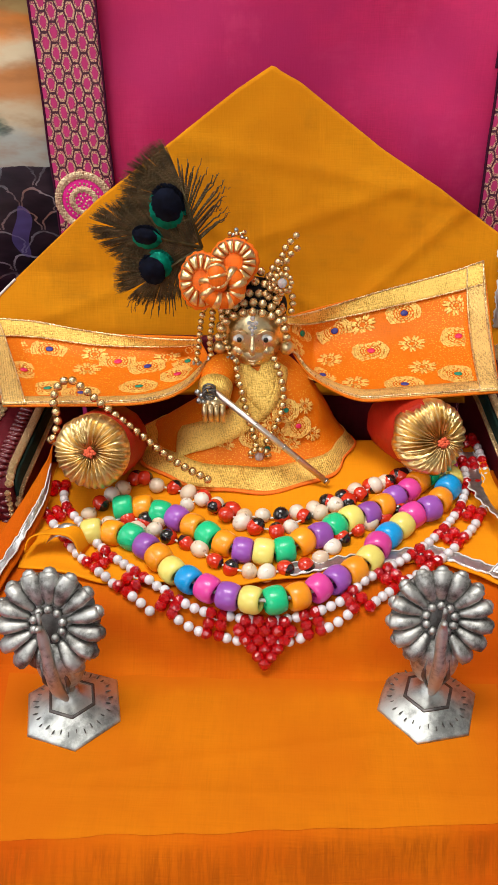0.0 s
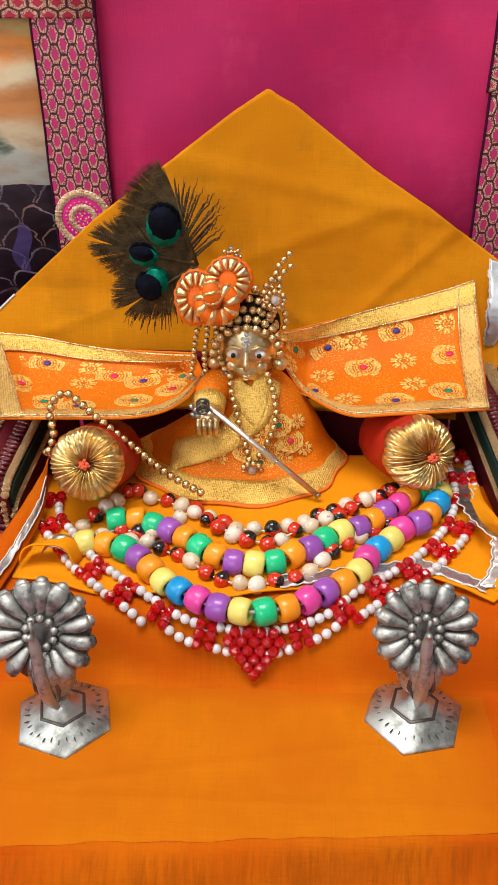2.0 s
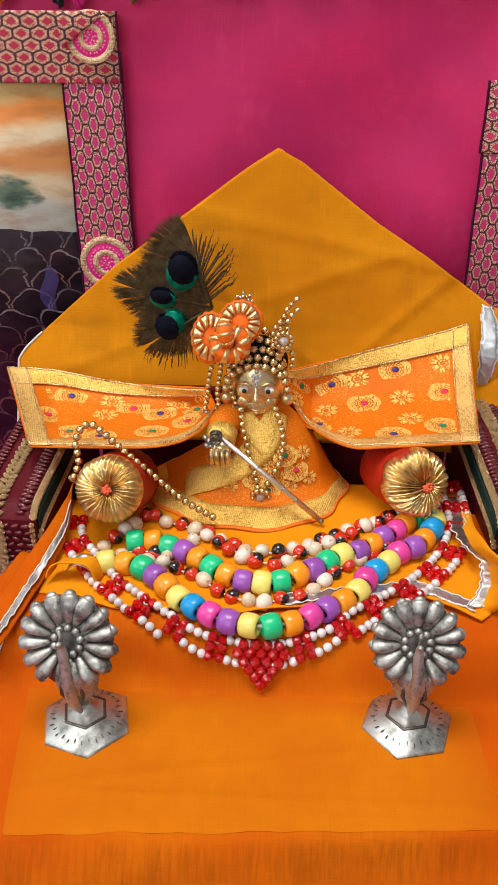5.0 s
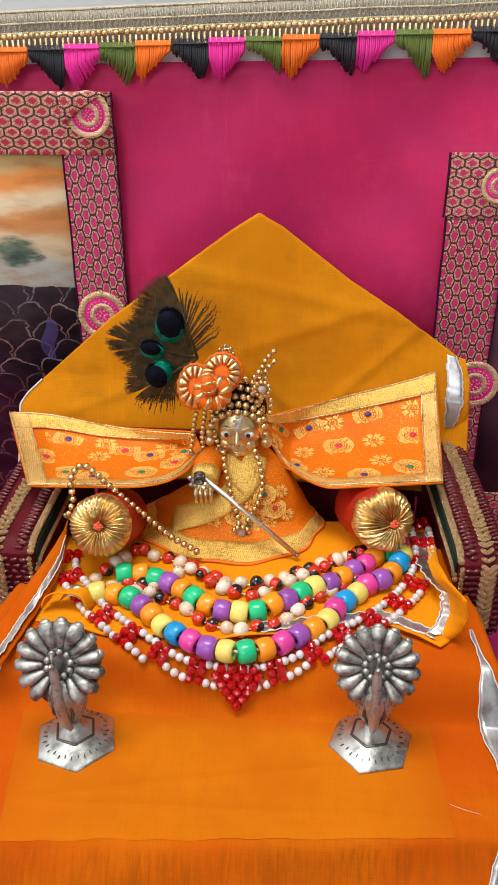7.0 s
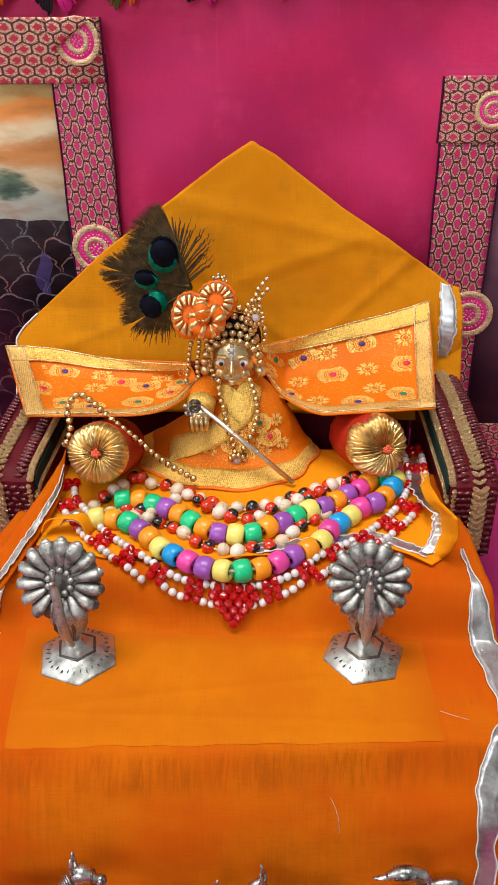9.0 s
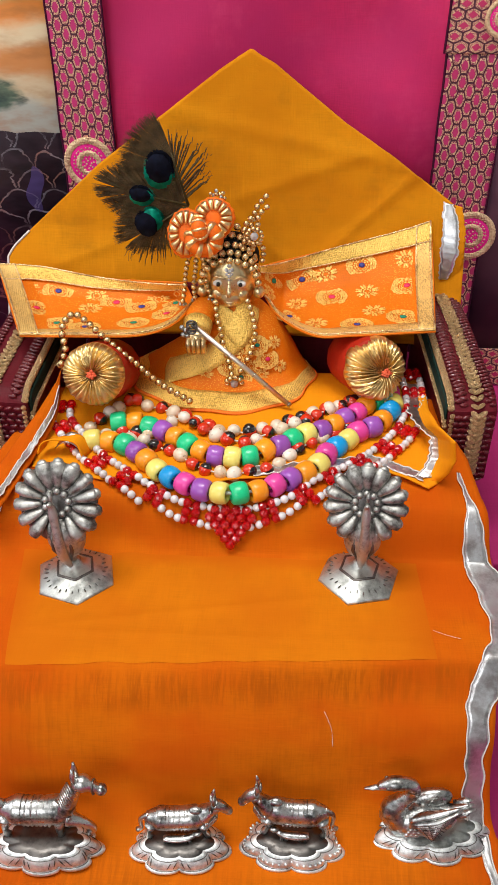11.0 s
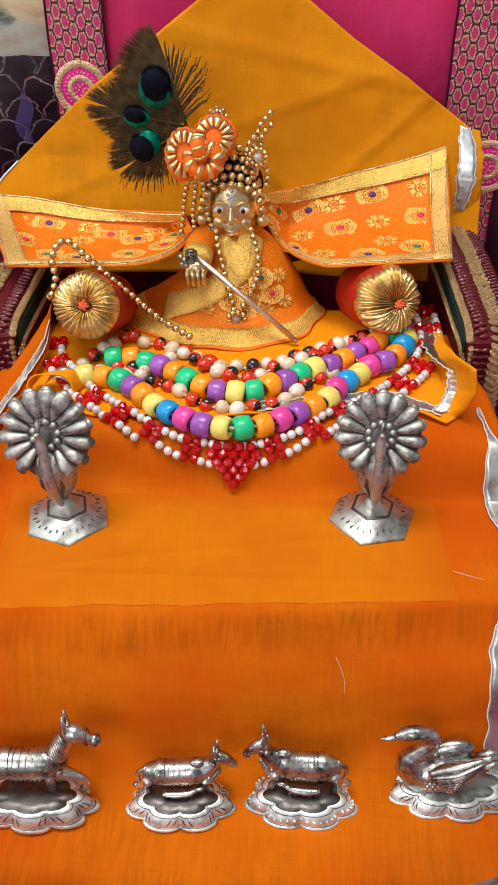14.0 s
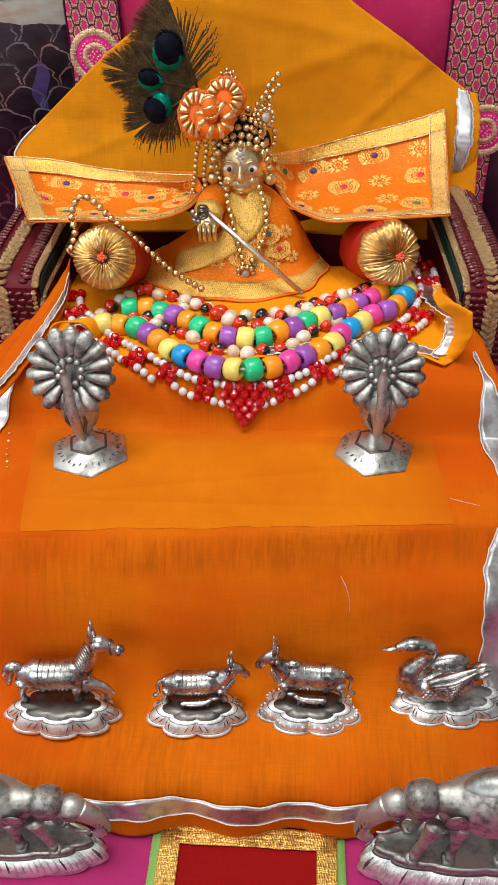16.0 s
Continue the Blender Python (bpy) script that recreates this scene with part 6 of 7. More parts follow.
# ---------------------------------------------------------------- silver figurines, one mesh each
def peacock(foot, lean, face, fan):
    """foot: turn of the hexagonal foot; lean: how far the fan stands to one side; face: turn of the bird."""
    f = Form(M_WORN, M_OXIDE, M_FOOT)
    ft = Matrix.Rotation(radians(foot), 4, "Z")
    tw = Matrix.Rotation(radians(face), 4, "Z")
    sh = lambda p: tw @ V((p[0] + lean * max(0.0, p[2] - 0.01) / 0.03, p[1], p[2]))
    f.lathe([(0.0163, 0.0), (0.0164, 0.0010), (0.0156, 0.0016), (0.0085, 0.0050), (0.0078, 0.0056), (0.0072, 0.0056), (0.0050, 0.0070), (0.0032, 0.0078), (0.0030, 0.0092), (0.0012, 0.0100)], 6, ft, 2)
    f.lathe([(0.0080, 0.0048), (0.0082, 0.0054), (0.0079, 0.0059), (0.0070, 0.0057)], 6, ft, 1)
    for i in range(30):
        a = 2 * math.pi * i / 30
        r = 0.0112 + 0.0006 * (i % 2)
        z = 0.0038 - (r - 0.0105) * 0.5
        f.ell((r * math.cos(a), r * math.sin(a), z), (0.0010, 0.00022, 0.00035), 1, Matrix.Rotation(a, 4, "Z"), 6, 4)
    # legs and body
    f.tube([sh(p) for p in ((0, 0.0, 0.0085), (0.0002, 0.0005, 0.0125), (0, 0.0012, 0.016))], [0.0018, 0.0013, 0.0026], 0, 10)
    f.ell(sh((0, -0.0005, 0.0215)), (0.0072, 0.0066, 0.0108), 0, Matrix.Rotation(0.25, 4, "X"), 16, 10)
    for k in (-1, 1):
        f.ell(sh((k * 0.0046, -0.0005, 0.0225)), (0.0024, 0.0050, 0.0085), 0, Matrix.Rotation(0.3, 4, "X"), 12, 8)
        f.tube([sh((k * 0.0030, -0.0058, 0.0270)), sh((k * 0.0036, -0.0062, 0.0200)), sh((k * 0.0016, -0.0048, 0.0135))], [0.0005, 0.0008, 0.0003], 1, 6)
    f.tube([sh(p) for p in ((0, -0.0042, 0.0100), (0.0, -0.0070, 0.0180), (0.0002, -0.0072, 0.0270), (0.0, -0.0058, 0.0350), (0.0001, -0.0052, 0.0410), (0, -0.0074, 0.0425))], [0.0010, 0.0020, 0.0022, 0.0017, 0.0018, 0.0007], 0, 9, smooth=24)
    f.tube([sh((0, -0.0045, 0.041)), sh((0.0003, -0.0040, 0.0460))], [0.0006, 0.0008], 0, 6)
    # the open fan, leaning back
    t = Matrix.Translation(sh((0, 0.0010, 0.0372))) @ tw @ Matrix.Rotation(radians(90 - 26), 4, "X") @ Matrix.Scale(fan, 4)
    f.lathe([(0.0010, -0.0012), (0.0135, -0.0012), (0.0150, -0.0006), (0.0145, 0.0), (0.0060, 0.0006), (0.0010, 0.0009)], 60, t, 1, mod=lambda a, v: 1 + 0.05 * abs(math.sin(a * 7.5)))
    for i in range(15):
        a = radians(-90 + 24 * (i + 0.5) - 0) 
        c, s = math.cos(a), math.sin(a)
        if s < -0.93:
            continue
        d = Matrix.Rotation(a, 4, "Z")
        f.tube([t @ V((q * c, q * s, z)) for q, z in ((0.0062, 0.0006), (0.0085, 0.0012), (0.0125, 0.0013), (0.0158, 0.0006))], [0.0011, 0.0024, 0.0032, 0.0028], 0, 9, 0.70, smooth=10)
        f.ell(t @ V((0.0155 * c, 0.0155 * s, 0.0005)), (0.0021, 0.0023, 0.0016), 0, t @ d, 9, 6)
    for i in range(9):
        a = radians(-60 + 300 / 8 * i)
        f.ell(t @ V((0.0046 * math.cos(a), 0.0046 * math.sin(a), 0.0016)), 0.00135, 0, None, 9, 6)
    return f


for loc, foot, lean, face, fan, lab in (((-0.0556, 0.1802, 0.0006), -16.4, -0.0030, -4, 0.98, "silver peacock figurine with open fan on a hexagonal foot"), ((0.0558, 0.1864, 0.0006), 13.0, 0.0, -2, 0.91, "silver peacock figurine with open fan beside the bead strings")):
    single("peacock_figurine", peacock(foot, lean, face, fan), lab, "figurine", "peacocks", smooth=True, m=Matrix.Translation(loc))


def scallop_base(f, rx, ry, h, lobes, seed=0.0, dots=False):
    """A cast foot (slot 2): rounded lobes like clouds sloping up to a dull hollow on top (slot 3)."""
    md = lambda a: 1.0 - 0.20 * (1 - abs(math.cos(a * lobes / 2 + seed)) ** 0.6)
    full = lambda a, v: 1 - (1 - md(a)) * (1.0 - 0.25 * v)
    f.lathe([(0.99, 0.0), (1.03, h * 0.08), (1.03, h * 0.16), (0.99, h * 0.24), (0.955, h * 0.26), (0.945, h * 0.38), (0.91, h * 0.56), (0.85, h * 0.74), (0.78, h * 0.88), (0.72, h * 0.97), (0.68, h * 0.96)], 160, None, 2, mod=full, sx=rx, sy=ry)
    f.lathe([(0.695, h * 0.90), (0.69, h * 0.985), (0.4, h * 0.99), (0.02, h * 1.0)], 72, None, 3, mod=full, sx=rx, sy=ry)
    ring = lambda q, z, w=1.0: [(rx * q * (1 - (1 - md(a)) * w) * math.cos(a), ry * q * (1 - (1 - md(a)) * w) * math.sin(a), z) for a in np.linspace(0, 2 * math.pi, 161)]
    f.tube(ring(0.962, h * 0.26), 0.00016, 1, 5)
    f.tube(ring(0.80, h * 0.86, 0.8), 0.00014, 1, 5)
    n = lobes * 7
    for i in range(n):
        a = 2 * math.pi * (i + 0.5) / n - 2 * seed / lobes
        m = md(a)
        if dots:
            f.ell((rx * 0.93 * m * math.cos(a), ry * 0.93 * m * math.sin(a), h * 0.60), 0.00055, 2, None, 7, 5)
        elif i % 7 in (1, 2, 4, 5):
            tw_ = 0.05 if i % 7 < 3 else -0.05
            f.tube([(rx * q * m * math.cos(a + tw_ * k), ry * q * m * math.sin(a + tw_ * k), z) for q, z, k in ((0.83, h * 0.80, 1.4), (0.895, h * 0.63, 0.7), (0.945, h * 0.42, 0.0))], [0.00010, 0.00022, 0.00010], 1, 5)


def lift_from(f, n0, z0, k):
    """Stretch what was added after n0 upwards from z0, with short legs under a full body."""
    b, top = 0.0092, 0.0300
    h = lambda z: z * 0.62 if z < b else b * 0.62 + (z - b) * (top - b * 0.62) / (top - b)
    f.v[n0:] = [(p[0], p[1], z0 + h(p[2] - z0) * k) for p in f.v[n0:]]


def beast(kind, tall):
    """Cow or horse, walking, with a cast cloth over its back; looks along +x."""
    f = Form(M_SILVER, M_OXIDE, M_BRIGHT, M_OXIDE)
    horse = kind == "horse"
    scallop_base(f, 0.0210 if horse else 0.0183, 0.0100, 0.0074 if horse else 0.0060, 8 if horse else 7, 0.0 if horse else 0.785, tall > 1.0 and not horse)
    n0 = len(f.v)
    z0 = 0.0072 if horse else 0.0058
    k = 0.97 if horse else 0.82
    long = 1.11 if horse else 1.12
    def P(x, y, z): return V((x * k * long - (0.0006 if horse else 0.0002), y * k * 0.9 + 0.0036, z0 + z * k))
    # trunk
    f.tube([P(-0.0125, 0, 0.0170), P(-0.0100, 0, 0.0160), P(-0.004, 0, 0.0152), P(0.003, 0, 0.0155), P(0.0085, 0, 0.0165), P(0.0115, 0, 0.0172)],
           [q * k for q in (0.0022, 0.0052, 0.0050, 0.0050, 0.0052, 0.0030)], 0, 16, smooth=22)
    if not horse:
        f.ell(P(0.0068, 0, 0.0212), (0.0032 * k, 0.0022 * k, 0.0016 * k), 0)
    for x in (-0.0035, -0.0015, 0.0005, 0.0025):
        ring = [P(x, 0.0051 * math.cos(a), 0.0154 + 0.0051 * math.sin(a)) for a in np.linspace(-0.6, math.pi + 0.6, 16)]
        f.tube(ring, 0.00026 * k, 0, 5)
    for i in range(7):
        f.ell(P(-0.0045 + 0.0014 * i, -0.0044, 0.0125), 0.0006 * k, 0, None, 7, 5)
    # neck, head
    if horse:
        f.tube([P(0.0090, 0, 0.0180), P(0.0120, 0, 0.0235), P(0.0138, 0, 0.0285), P(0.0152, 0, 0.0310)], [q * k for q in (0.0046, 0.0036, 0.0028, 0.0024)], 0, 12, 0.8, smooth=14)
        f.tube([P(0.0138, 0, 0.0310), P(0.0170, 0, 0.0308), P(0.0200, 0, 0.0288), P(0.0214, 0, 0.0280)], [q * k for q in (0.0028, 0.0033, 0.0022, 0.0016)], 0, 14, 0.85, smooth=14)
        f.ell(P(0.0219, 0, 0.0277), (0.0021, 0.0021, 0.0020), 0, None, 12, 8)
        f.tube([P(0.0196, -0.0026 * math.cos(a), 0.0290 + 0.0026 * math.sin(a)) for a in np.linspace(0, 6.28, 14)], 0.0004, 1, 5)
        for i in range(9):
            q = P(0.0085 + 0.0006 * i, 0, 0.0205 + 0.0012 * i)
            f.tube([q + V((-0.0022, 0, 0.0008)), q + V((0.0, -0.0030, -0.0004)), q + V((0.001, -0.0030, -0.0024))], [0.0004, 0.0005, 0.0002], 0, 5)
        for sy in (-1, 1):
            f.tube([P(0.0142, sy * 0.0012, 0.0325), P(0.0140, sy * 0.0018, 0.0360), P(0.0142, sy * 0.0014, 0.0395)], [0.0011, 0.0010, 0.0004], 0, 7)
        f.tube([P(-0.0110, 0, 0.0180), P(-0.0142, 0, 0.0186), P(-0.0160, 0, 0.0150), P(-0.0166, 0, 0.0100)], [0.0018, 0.0022, 0.0022, 0.0010], 0, 9, smooth=14)
    else:
        f.tube([P(0.0095, 0, 0.0175), P(0.0130, 0, 0.0215), P(0.0150, 0, 0.0245)], [q * k for q in (0.0046, 0.0034, 0.0027)], 0, 12, 0.85, smooth=10)
        f.tube([P(0.0138, 0, 0.0255), P(0.0165, 0, 0.0240), P(0.0192, 0, 0.0205)], [q * k for q in (0.0026, 0.0024, 0.0018)], 0, 12, 0.9, smooth=10)
        f.ell(P(0.0194, 0, 0.0203), (0.0019 * k, 0.0020 * k, 0.0016 * k), 0, None, 10, 7)
        for sy in (-1, 1):
            f.tube([P(0.0140, sy * 0.0014, 0.0270), P(0.0136, sy * 0.0026, 0.0298), P(0.0142, sy * 0.0020, 0.0330)], [0.0009, 0.0008, 0.0003], 0, 7)
            f.ell(P(0.0128, sy * 0.0034, 0.0250), (0.0008, 0.0018, 0.0010), 0, Matrix.Rotation(sy * 0.4, 4, "X"), 8, 5)
        for i in range(6):
            q = P(0.0100 + 0.0005 * i, 0, 0.0150 + 0.0010 * i)
            f.tube([q + V((0.0016, -0.0030, 0.001)), q + V((0.0022, -0.0010, -0.0030)), q + V((0.0016, 0.0030, 0.001))], 0.00035, 0, 5, smooth=8)
        f.tube([P(-0.0112, 0, 0.0180), P(-0.0148, -0.0004, 0.0150), P(-0.0146, -0.0008, 0.0085), P(-0.0162, -0.001, 0.0055)], [0.0010, 0.0008, 0.0006, 0.0011], 0, 8, smooth=14)
    # necklace of small balls
    for i in range(6):
        f.ell(P(0.0108 + 0.0004 * (i % 2), -0.0042 + 0.0010 * i - 0.0002, 0.0165 - 0.0006 * (i % 3)), 0.0008, 0, None, 7, 5)
    # legs
    legs = [(-0.0105, -0.0024, -0.0118), (-0.0088, 0.0024, -0.0065), (0.0085, 0.0022, 0.0080)]
    if not horse:
        legs.append((0.0098, -0.0024, 0.0108))
    for x, y, xf in legs:
        f.tube([P(x, y, 0.0145), P((x + xf) / 2 - 0.0008, y, 0.0075), P(xf, y, 0.0015), P(xf + 0.0004, y, 0.0)], [q * k for q in (0.0030, 0.0016, 0.0011, 0.0015)], 0, 9, smooth=10)
    if horse:
        f.tube([P(0.0095, -0.0024, 0.0145), P(0.0150, -0.0028, 0.0130), P(0.0178, -0.0028, 0.0095), P(0.0165, -0.0028, 0.0055)], [q * k for q in (0.0030, 0.0018, 0.0013, 0.0015)], 0, 9, smooth=12)
        f.tube([P(0.0062, -0.002, 0.0125), P(0.0062, -0.002, 0.0)], [0.0018, 0.0014], 0, 9)
    else:
        # a calf beneath
        f.tube([P(-0.0060, -0.0058, 0.0062), P(-0.002, -0.0060, 0.0058), P(0.0035, -0.0058, 0.0066), P(0.0060, -0.0050, 0.0085)], [0.0012, 0.0017, 0.0016, 0.0010], 0, 9, smooth=12)
        f.ell(P(0.0070, -0.0048, 0.0092), (0.0019, 0.0012, 0.0012), 0, None, 9, 6)
        for x in (-0.0050, -0.0030, 0.0022, 0.0040):
            f.tube([P(x, -0.0058, 0.0055), P(x + 0.0003, -0.0058, 0.0)], 0.0007, 0, 6)
    # dark hollows between the bands of the back cloth and behind the legs
    for x in (-0.0048, 0.0038):
        f.tube([P(x, 0.0052 * math.cos(a), 0.0154 + 0.0052 * math.sin(a)) for a in np.linspace(-0.7, math.pi + 0.7, 16)], 0.0002 * k, 1, 5)
    for i in range(5):
        f.ell(P(-0.0040 + 0.0015 * i, -0.0047, 0.0150), (0.00045, 0.0003, 0.0007), 1, None, 6, 4)
    lift_from(f, n0, z0, tall)
    return f


single("horse_figurine", beast("horse", 1.00), "silver walking horse figurine on a cloud-shaped foot", "figurine", "animals on the lower step", m=pose(-0.0560, 0.1010, -0.0580, 0, 0, 2))
single("cow_figurine", beast("cow", 0.90), "small silver cow and calf figurine on a lobed foot", "figurine", "animals on the lower step", m=pose(-0.0074, 0.1040, -0.0580, 0, 0, 4))
single("cow_figurine", beast("cow", 1.14), "silver cow figurine with tall horns and a calf", "figurine", "animals on the lower step", m=pose(0.0327, 0.1070, -0.0580, 0, 0, 180) @ Matrix.Diagonal((1.03, -1, 1, 1)))


def swan():
    """Looks along -x, on a shell-edged foot."""
    f = Form(M_SILVER, M_OXIDE, M_BRIGHT, M_DULL)
    scallop_base(f, 0.0226, 0.0124, 0.0056, 9, 0.0)
    f.tube([(-0.0172, 0, 0.0165), (-0.0160, 0, 0.0135), (-0.0105, 0, 0.0115), (-0.0020, 0, 0.0118), (0.0050, 0, 0.0150), (0.0088, 0, 0.0180), (0.0114, 0, 0.0204)], [0.0022, 0.0054, 0.0074, 0.0072, 0.0048, 0.0026, 0.0006], 0, 20, 0.9, smooth=30)
    f.tube([(-0.0130, 0, 0.0120), (-0.0152, 0, 0.0178), (-0.0122, 0, 0.0236), (-0.0092, 0, 0.0286), (-0.0100, 0, 0.0332), (-0.0138, 0, 0.0350), (-0.0178, 0, 0.0344), (-0.0212, 0, 0.0326)],
           [0.0056, 0.0046, 0.0034, 0.0027, 0.0024, 0.0024, 0.0027, 0.0015], 0, 16, smooth=44)
    f.tube([(-0.0205, 0, 0.0329), (-0.0238, 0, 0.0317), (-0.0262, 0, 0.0314)], [0.0014, 0.0010, 0.0005], 0, 9, 0.6)
    for sy in (-1, 1):
        f.ell((-0.0186, sy * 0.0022, 0.0348), (0.0008, 0.0005, 0.0006), 1, None, 7, 5)
        f.ell((-0.0020, sy * 0.0042, 0.0160), (0.0092, 0.0034, 0.0060), 0, Matrix.Rotation(-0.52, 4, "Y"), 20, 12)
        if sy < 0:
            f.tube([(-0.0100, sy * 0.0056, 0.0192), (-0.0020, sy * 0.0060, 0.0240), (0.0064, sy * 0.0056, 0.0282)], [0.0010, 0.0014, 0.0005], 0, 8, smooth=12)
        # long quills rising to the tip of the wing, dark gaps between them
        for i in range(7 if sy < 0 else 0):
            x0, z0 = -0.0095 + 0.0010 * i, 0.0186 - 0.0013 * i
            x1, z1 = 0.0062 - 0.0010 * i, 0.0276 - 0.0021 * i
            arc = [(x0, sy * 0.0066, z0), (lerp(x0, x1, 0.5) - 0.0004, sy * 0.0082, lerp(z0, z1, 0.5) + 0.0002), (x1, sy * 0.0066, z1)]
            f.tube(arc, [0.0009, 0.0012, 0.0005], 0, 7, 0.7, smooth=10)
            f.tube([(q[0] + 0.0004, q[1] * 1.03, q[2] - 0.0008) for q in arc], 0.00025, 1, 5, smooth=8)
            for k in range(5):
                c = V(arc[0]).lerp(V(arc[2]), 0.15 + 0.16 * k)
                f.tube([(c.x, sy * 0.0090, c.z + 0.0009), (c.x + 0.0006, sy * 0.0092, c.z + 0.0003)], 0.00018, 1, 4)
        # round scales on the shoulder
        for i in range(9):
            f.ell((-0.0108 + 0.0017 * (i % 3) + 0.0006 * (i // 3), sy * 0.0072, 0.0122 + 0.0017 * (i // 3)), (0.0009, 0.0006, 0.0009), 0, None, 9, 6)
    for k in (-1, 0, 1):
        f.tube([(0.0070, k * 0.002, 0.0170), (0.0105, k * 0.0022, 0.0194), (0.0132, k * 0.0016, 0.0206)], [0.0018, 0.0014, 0.0004], 0, 8, 0.6)
    return f


single("swan_figurine", swan(), "silver swan figurine with feathered wings on a shell foot", "figurine", "animals on the lower step", m=pose(0.0834, 0.1154, -0.0580, 0, 0, 3) @ Matrix.Diagonal((1.01, 1, 0.92, 1)))


def elephant():
    """Looks along -x; smooth body, rounded forehead, thin legs on a lobed plate over a fluted foot."""
    f = Form(M_WORN, M_OXIDE, M_DULL, M_BRIGHT)
    rx, ry, lobes = 0.0375, 0.0096, 11
    md = lambda a, v=0: 1.0 - 0.09 * (1 - abs(math.cos(a * lobes / 2 + 0.5)) ** 0.55)
    f.lathe([(0.99, 0.0), (1.03, 0.0026), (1.02, 0.0050), (0.93, 0.0138)], 154, None, 3, mod=md, sx=rx, sy=ry)
    f.lathe([(0.93, 0.0130), (0.90, 0.0148), (0.86, 0.0150)], 154, None, 1, mod=md, sx=rx, sy=ry)
    f.lathe([(0.84, 0.0145), (0.90, 0.0156), (0.91, 0.0170), (0.88, 0.0181), (0.82, 0.0181), (0.78, 0.0177), (0.02, 0.0177)], 154, None, 2, mod=md, sx=rx, sy=ry)
    for i in range(88):
        a = 2 * math.pi * i / 88
        f.tube([(rx * q * md(a) * math.cos(a), ry * q * md(a) * math.sin(a), z) for q, z in ((0.94, 0.0132), (0.99, 0.0090), (1.02, 0.0052))], [0.0002, 0.0004 + 0.0002 * (i % 3 == 0), 0.0002], 1 if i % 8 == 0 else 3, 5)
    # trunk of the body, shoulder, brow
    f.tube([(0.0285, 0, 0.0415), (0.0250, 0, 0.0425), (0.0160, 0, 0.0438), (0.0030, 0, 0.0442), (-0.0090, 0, 0.0440), (-0.0150, 0, 0.0452), (-0.0175, 0, 0.0450)], [0.0020, 0.0090, 0.0128, 0.0134, 0.0126, 0.0098, 0.0050], 0, 28, 1.0, smooth=40)
    f.ell((-0.0212, 0, 0.0452), (0.0062, 0.0080, 0.0078), 0, None, 22, 14)
    f.ell((-0.0288, 0, 0.0420), (0.0050, 0.0064, 0.0058), 0, None, 18, 12)
    f.ell((0.0040, 0, 0.0492), (0.0150, 0.0092, 0.0098), 2, None, 26, 14)
    f.tube([(-0.0305, 0, 0.0410), (-0.0345, 0, 0.0368), (-0.0378, 0, 0.0305), (-0.0380, 0, 0.0240), (-0.0352, 0, 0.0205)], [0.0050, 0.0040, 0.0031, 0.0025, 0.0018], 0, 16, smooth=28)
    for i in range(6):
        c = V((-0.0335, 0, 0.0380)).lerp(V((-0.0380, 0, 0.0270)), i / 5) + V((-0.0008 * math.sin(i * 0.6), 0, 0))
        f.tube([c + V((-0.0020, 0.0030 * math.cos(a), 0.0030 * math.sin(a) * 0.6)) for a in np.linspace(-1.5, 4.6, 14)], 0.00025, 1, 5)
    for sy in (-1, 1):
        f.tube([(-0.0270, sy * 0.0048, 0.0350), (-0.0315, sy * 0.0052, 0.0318), (-0.0345, sy * 0.0050, 0.0320)], [0.0014, 0.0010, 0.0004], 0, 8, smooth=8)
        f.ell((-0.0285, sy * 0.0062, 0.0400), (0.0010, 0.0006, 0.0006), 1, None, 8, 5)
        for x0, x1 in ((-0.0165, -0.0215), (-0.0085, -0.0100), (0.0080, 0.0065), (0.0185, 0.0205)):
            f.tube([(x0, sy * 0.0052, 0.0370), ((x0 + x1) / 2, sy * 0.0056, 0.0270), (x1, sy * 0.0056, 0.0174)], [0.0034, 0.0018, 0.0019], 0, 12, smooth=12)
            f.ell((x1 - 0.0004, sy * 0.0057, 0.0183), (0.0024, 0.0022, 0.0010), 0, None, 10, 5)
        if sy > 0:
            continue
        f.ell((-0.0120, sy * 0.0104, 0.0455), (0.0036, 0.0008, 0.0036), 0, None, 14, 8)
        f.tube([(-0.0120 + 0.0037 * math.cos(a), sy * 0.0108, 0.0455 + 0.0037 * math.sin(a)) for a in np.linspace(0.4, 5.0, 16)], 0.0002, 1, 5)
    f.tube([(0.0280, 0, 0.0430), (0.0310, 0, 0.0350), (0.0300, 0, 0.0250)], [0.0013, 0.0010, 0.0015], 0, 8, smooth=10)
    f.v = [(p[0], p[1] if p[2] < 0.0186 else p[1] * 0.72, p[2]) for p in f.v]
    return f


el = elephant().mesh("elephant_figurine")
for m, lab in ((pose(0.0880, 0.0655, -0.0828, 0, 0, 2), "large silver elephant figurine on an oval lobed foot"), (pose(-0.0715, 0.0630, -0.0828, 0, 0, 180) @ Matrix.Diagonal((0.97, -0.95, 0.77, 1)), "large silver elephant figurine with lowered trunk")):
    tagged(part("elephant_figurine", el, m=m), lab, "figurine", "elephants")

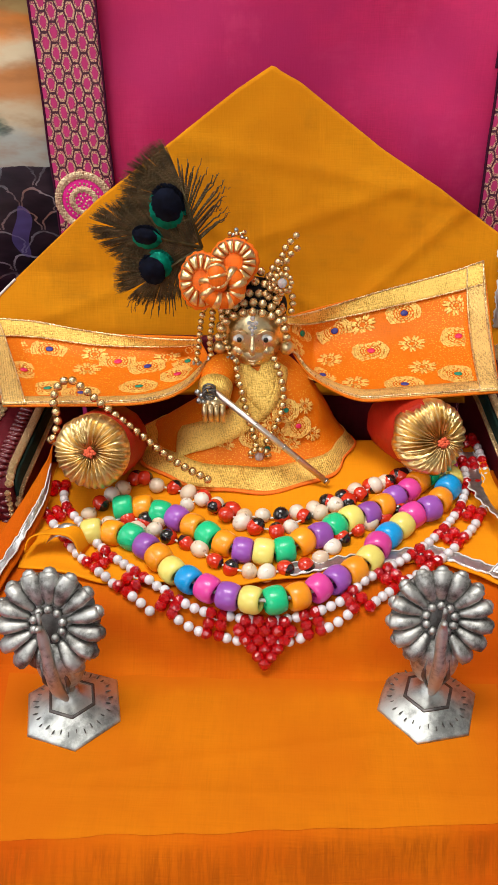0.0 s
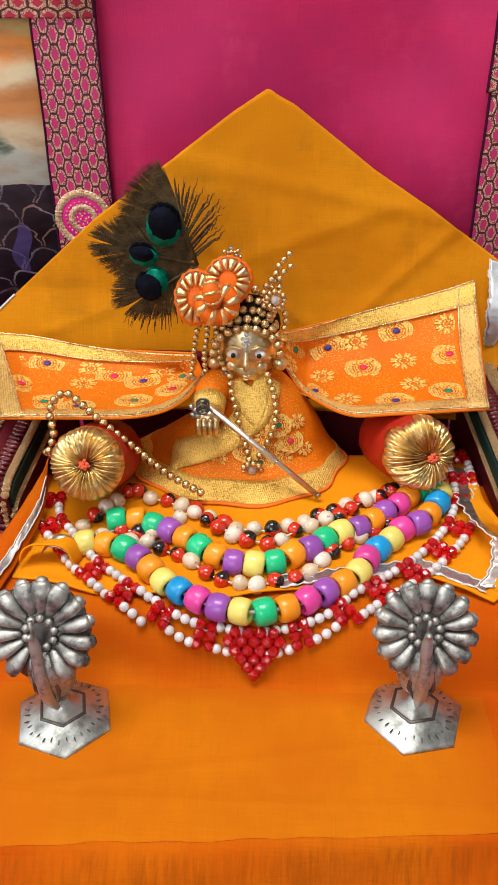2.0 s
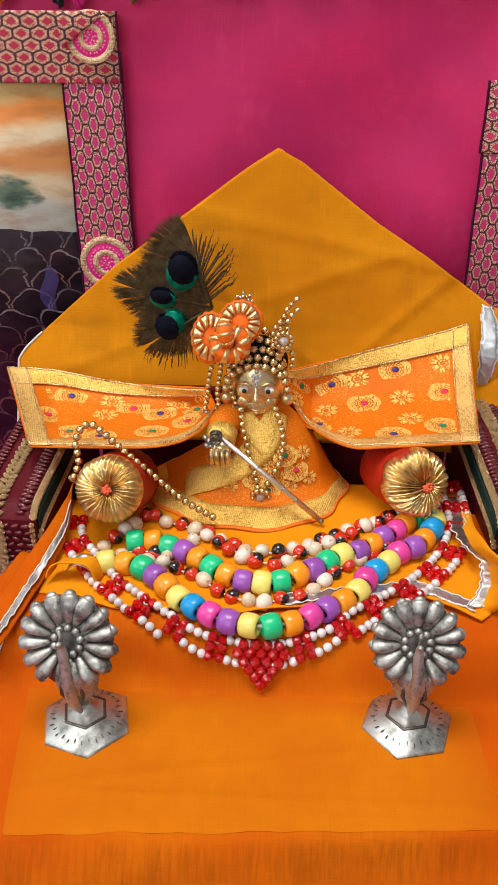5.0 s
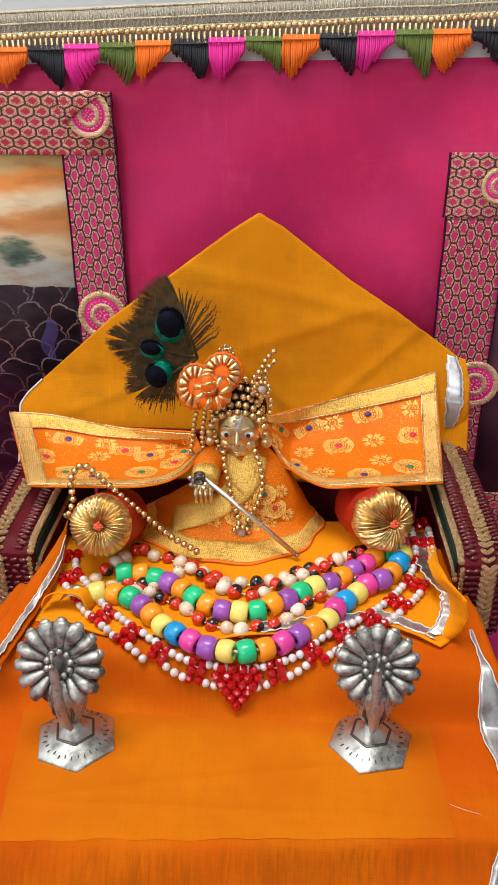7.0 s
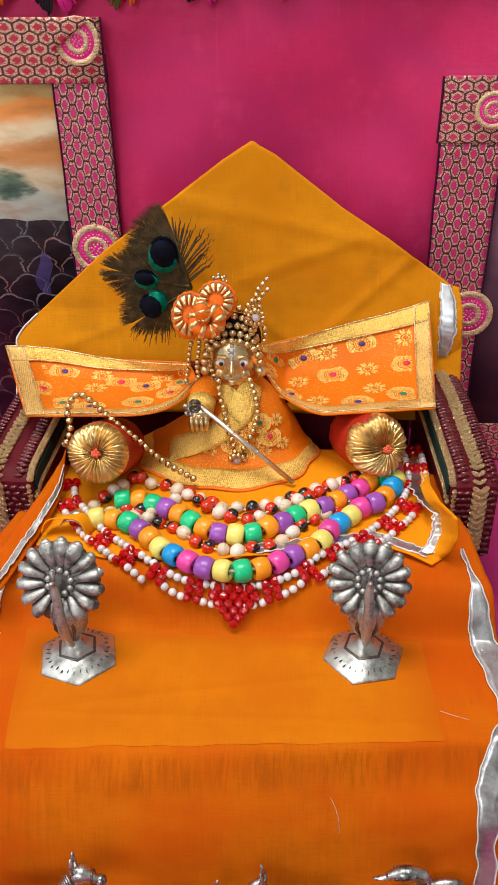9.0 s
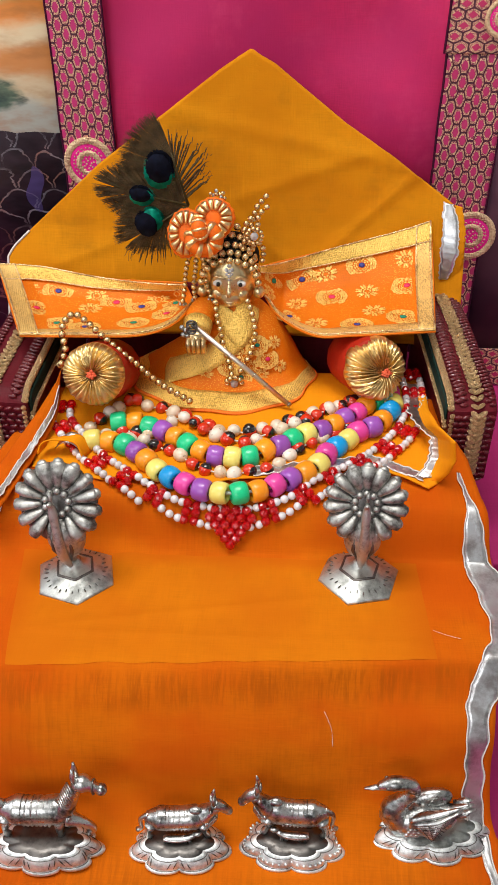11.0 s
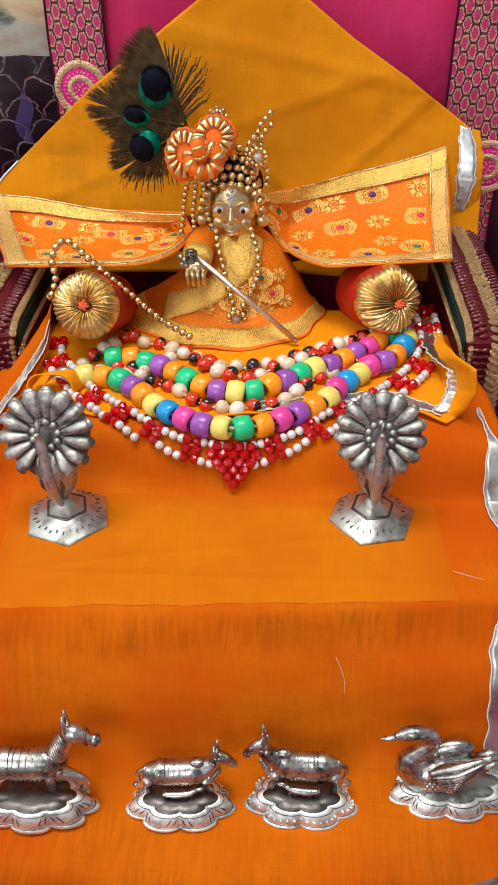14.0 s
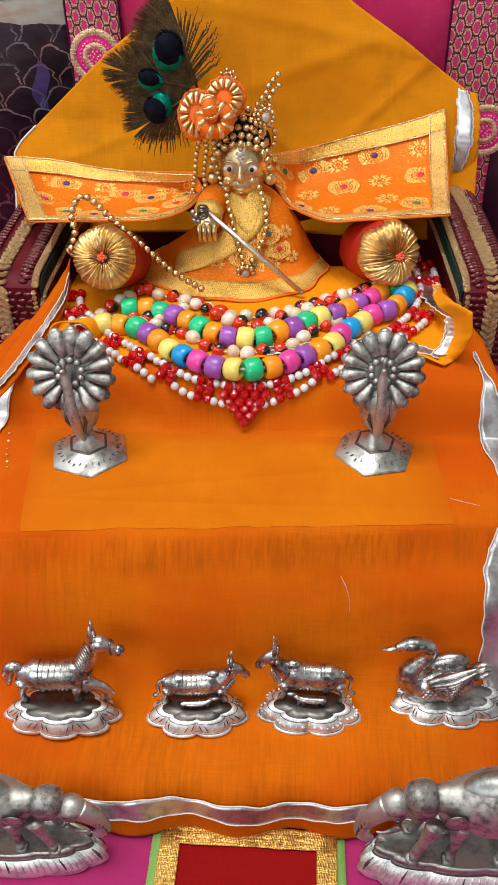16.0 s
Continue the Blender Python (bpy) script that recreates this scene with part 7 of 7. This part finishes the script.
# ---------------------------------------------------------------- little carpet in front of the steps
cp = thing("carpet", "small crimson velvet mat with gold zari and green borders", "mat", at=(0.0128, 0.0765, -0.0828))
def flat(x0, x1, y0, y1, z, s, mt, n=20):
    return Form(mt).grid(lambda u, v: V((lerp(x0, x1, u) + 0.0005 * wob(v * 8, s, u), lerp(y0, y1, v) + 0.0005 * wob(u * 8, s, v), z + 0.0003 * wob(u * 6, v * 6, s))), n, n)
part("backing", flat(-0.0335, 0.0335, -0.11, 0.0, 0.0006, 1, M_GREENTRIM), cp, "leaf green cotton edge", thick=0.0006)
part("field", flat(-0.027, 0.027, -0.105, -0.005, 0.0014, 2, M_CARPET), cp, "crimson velvet field", thick=0.0006)
for x0, x1, y0, y1 in ((-0.0285, 0.0285, -0.0085, -0.0015), (-0.0305, -0.0235, -0.108, -0.0030), (0.0235, 0.0305, -0.108, -0.0030)):
    part("gold_border", flat(x0, x1, y0, y1, 0.0023, 3, M_MATGOLD, 14), cp, "gold zari ribbon", thick=0.0005)
# loose threads on the runner
for pts in ([(0.082, 0.160, 0.0012), (0.087, 0.1575, 0.0018), (0.092, 0.1565, 0.0013)], [runner(x, v_at(y), 0.0004) for x, y in ((0.0425, 0.1360), (0.0440, 0.1345), (0.0455, 0.1325), (0.0460, 0.1305))]):
    single("loose_thread", Form(M_STRING).tube(pts, 0.00006, 0, 5, smooth=10), "stray pale thread lying on the orange cloth", "thread")
# gold sequins shaken onto the runner's edge
SEQ = Form(M_PALEGOLD).lathe([(0.0006, 0.0), (0.0006, 0.00012), (0.0003, 0.0002), (0.0001, 0.0002)], 9).mesh("sequin")
for i, (x, y) in enumerate(((-0.0905, 0.1920), (-0.0897, 0.1885), (-0.0888, 0.1850), (-0.0880, 0.1822), (-0.0866, 0.1790), (-0.0855, 0.1764))):
    q = runner(x, v_at(y), 0.0006)
    tagged(part("sequin", SEQ, m=Matrix.Translation(q) @ Matrix.Rotation(0.4 * math.sin(i * 2.1), 4, "X")), "tiny gold sequin lying on the orange cloth", "sequin", "sequins on the runner")
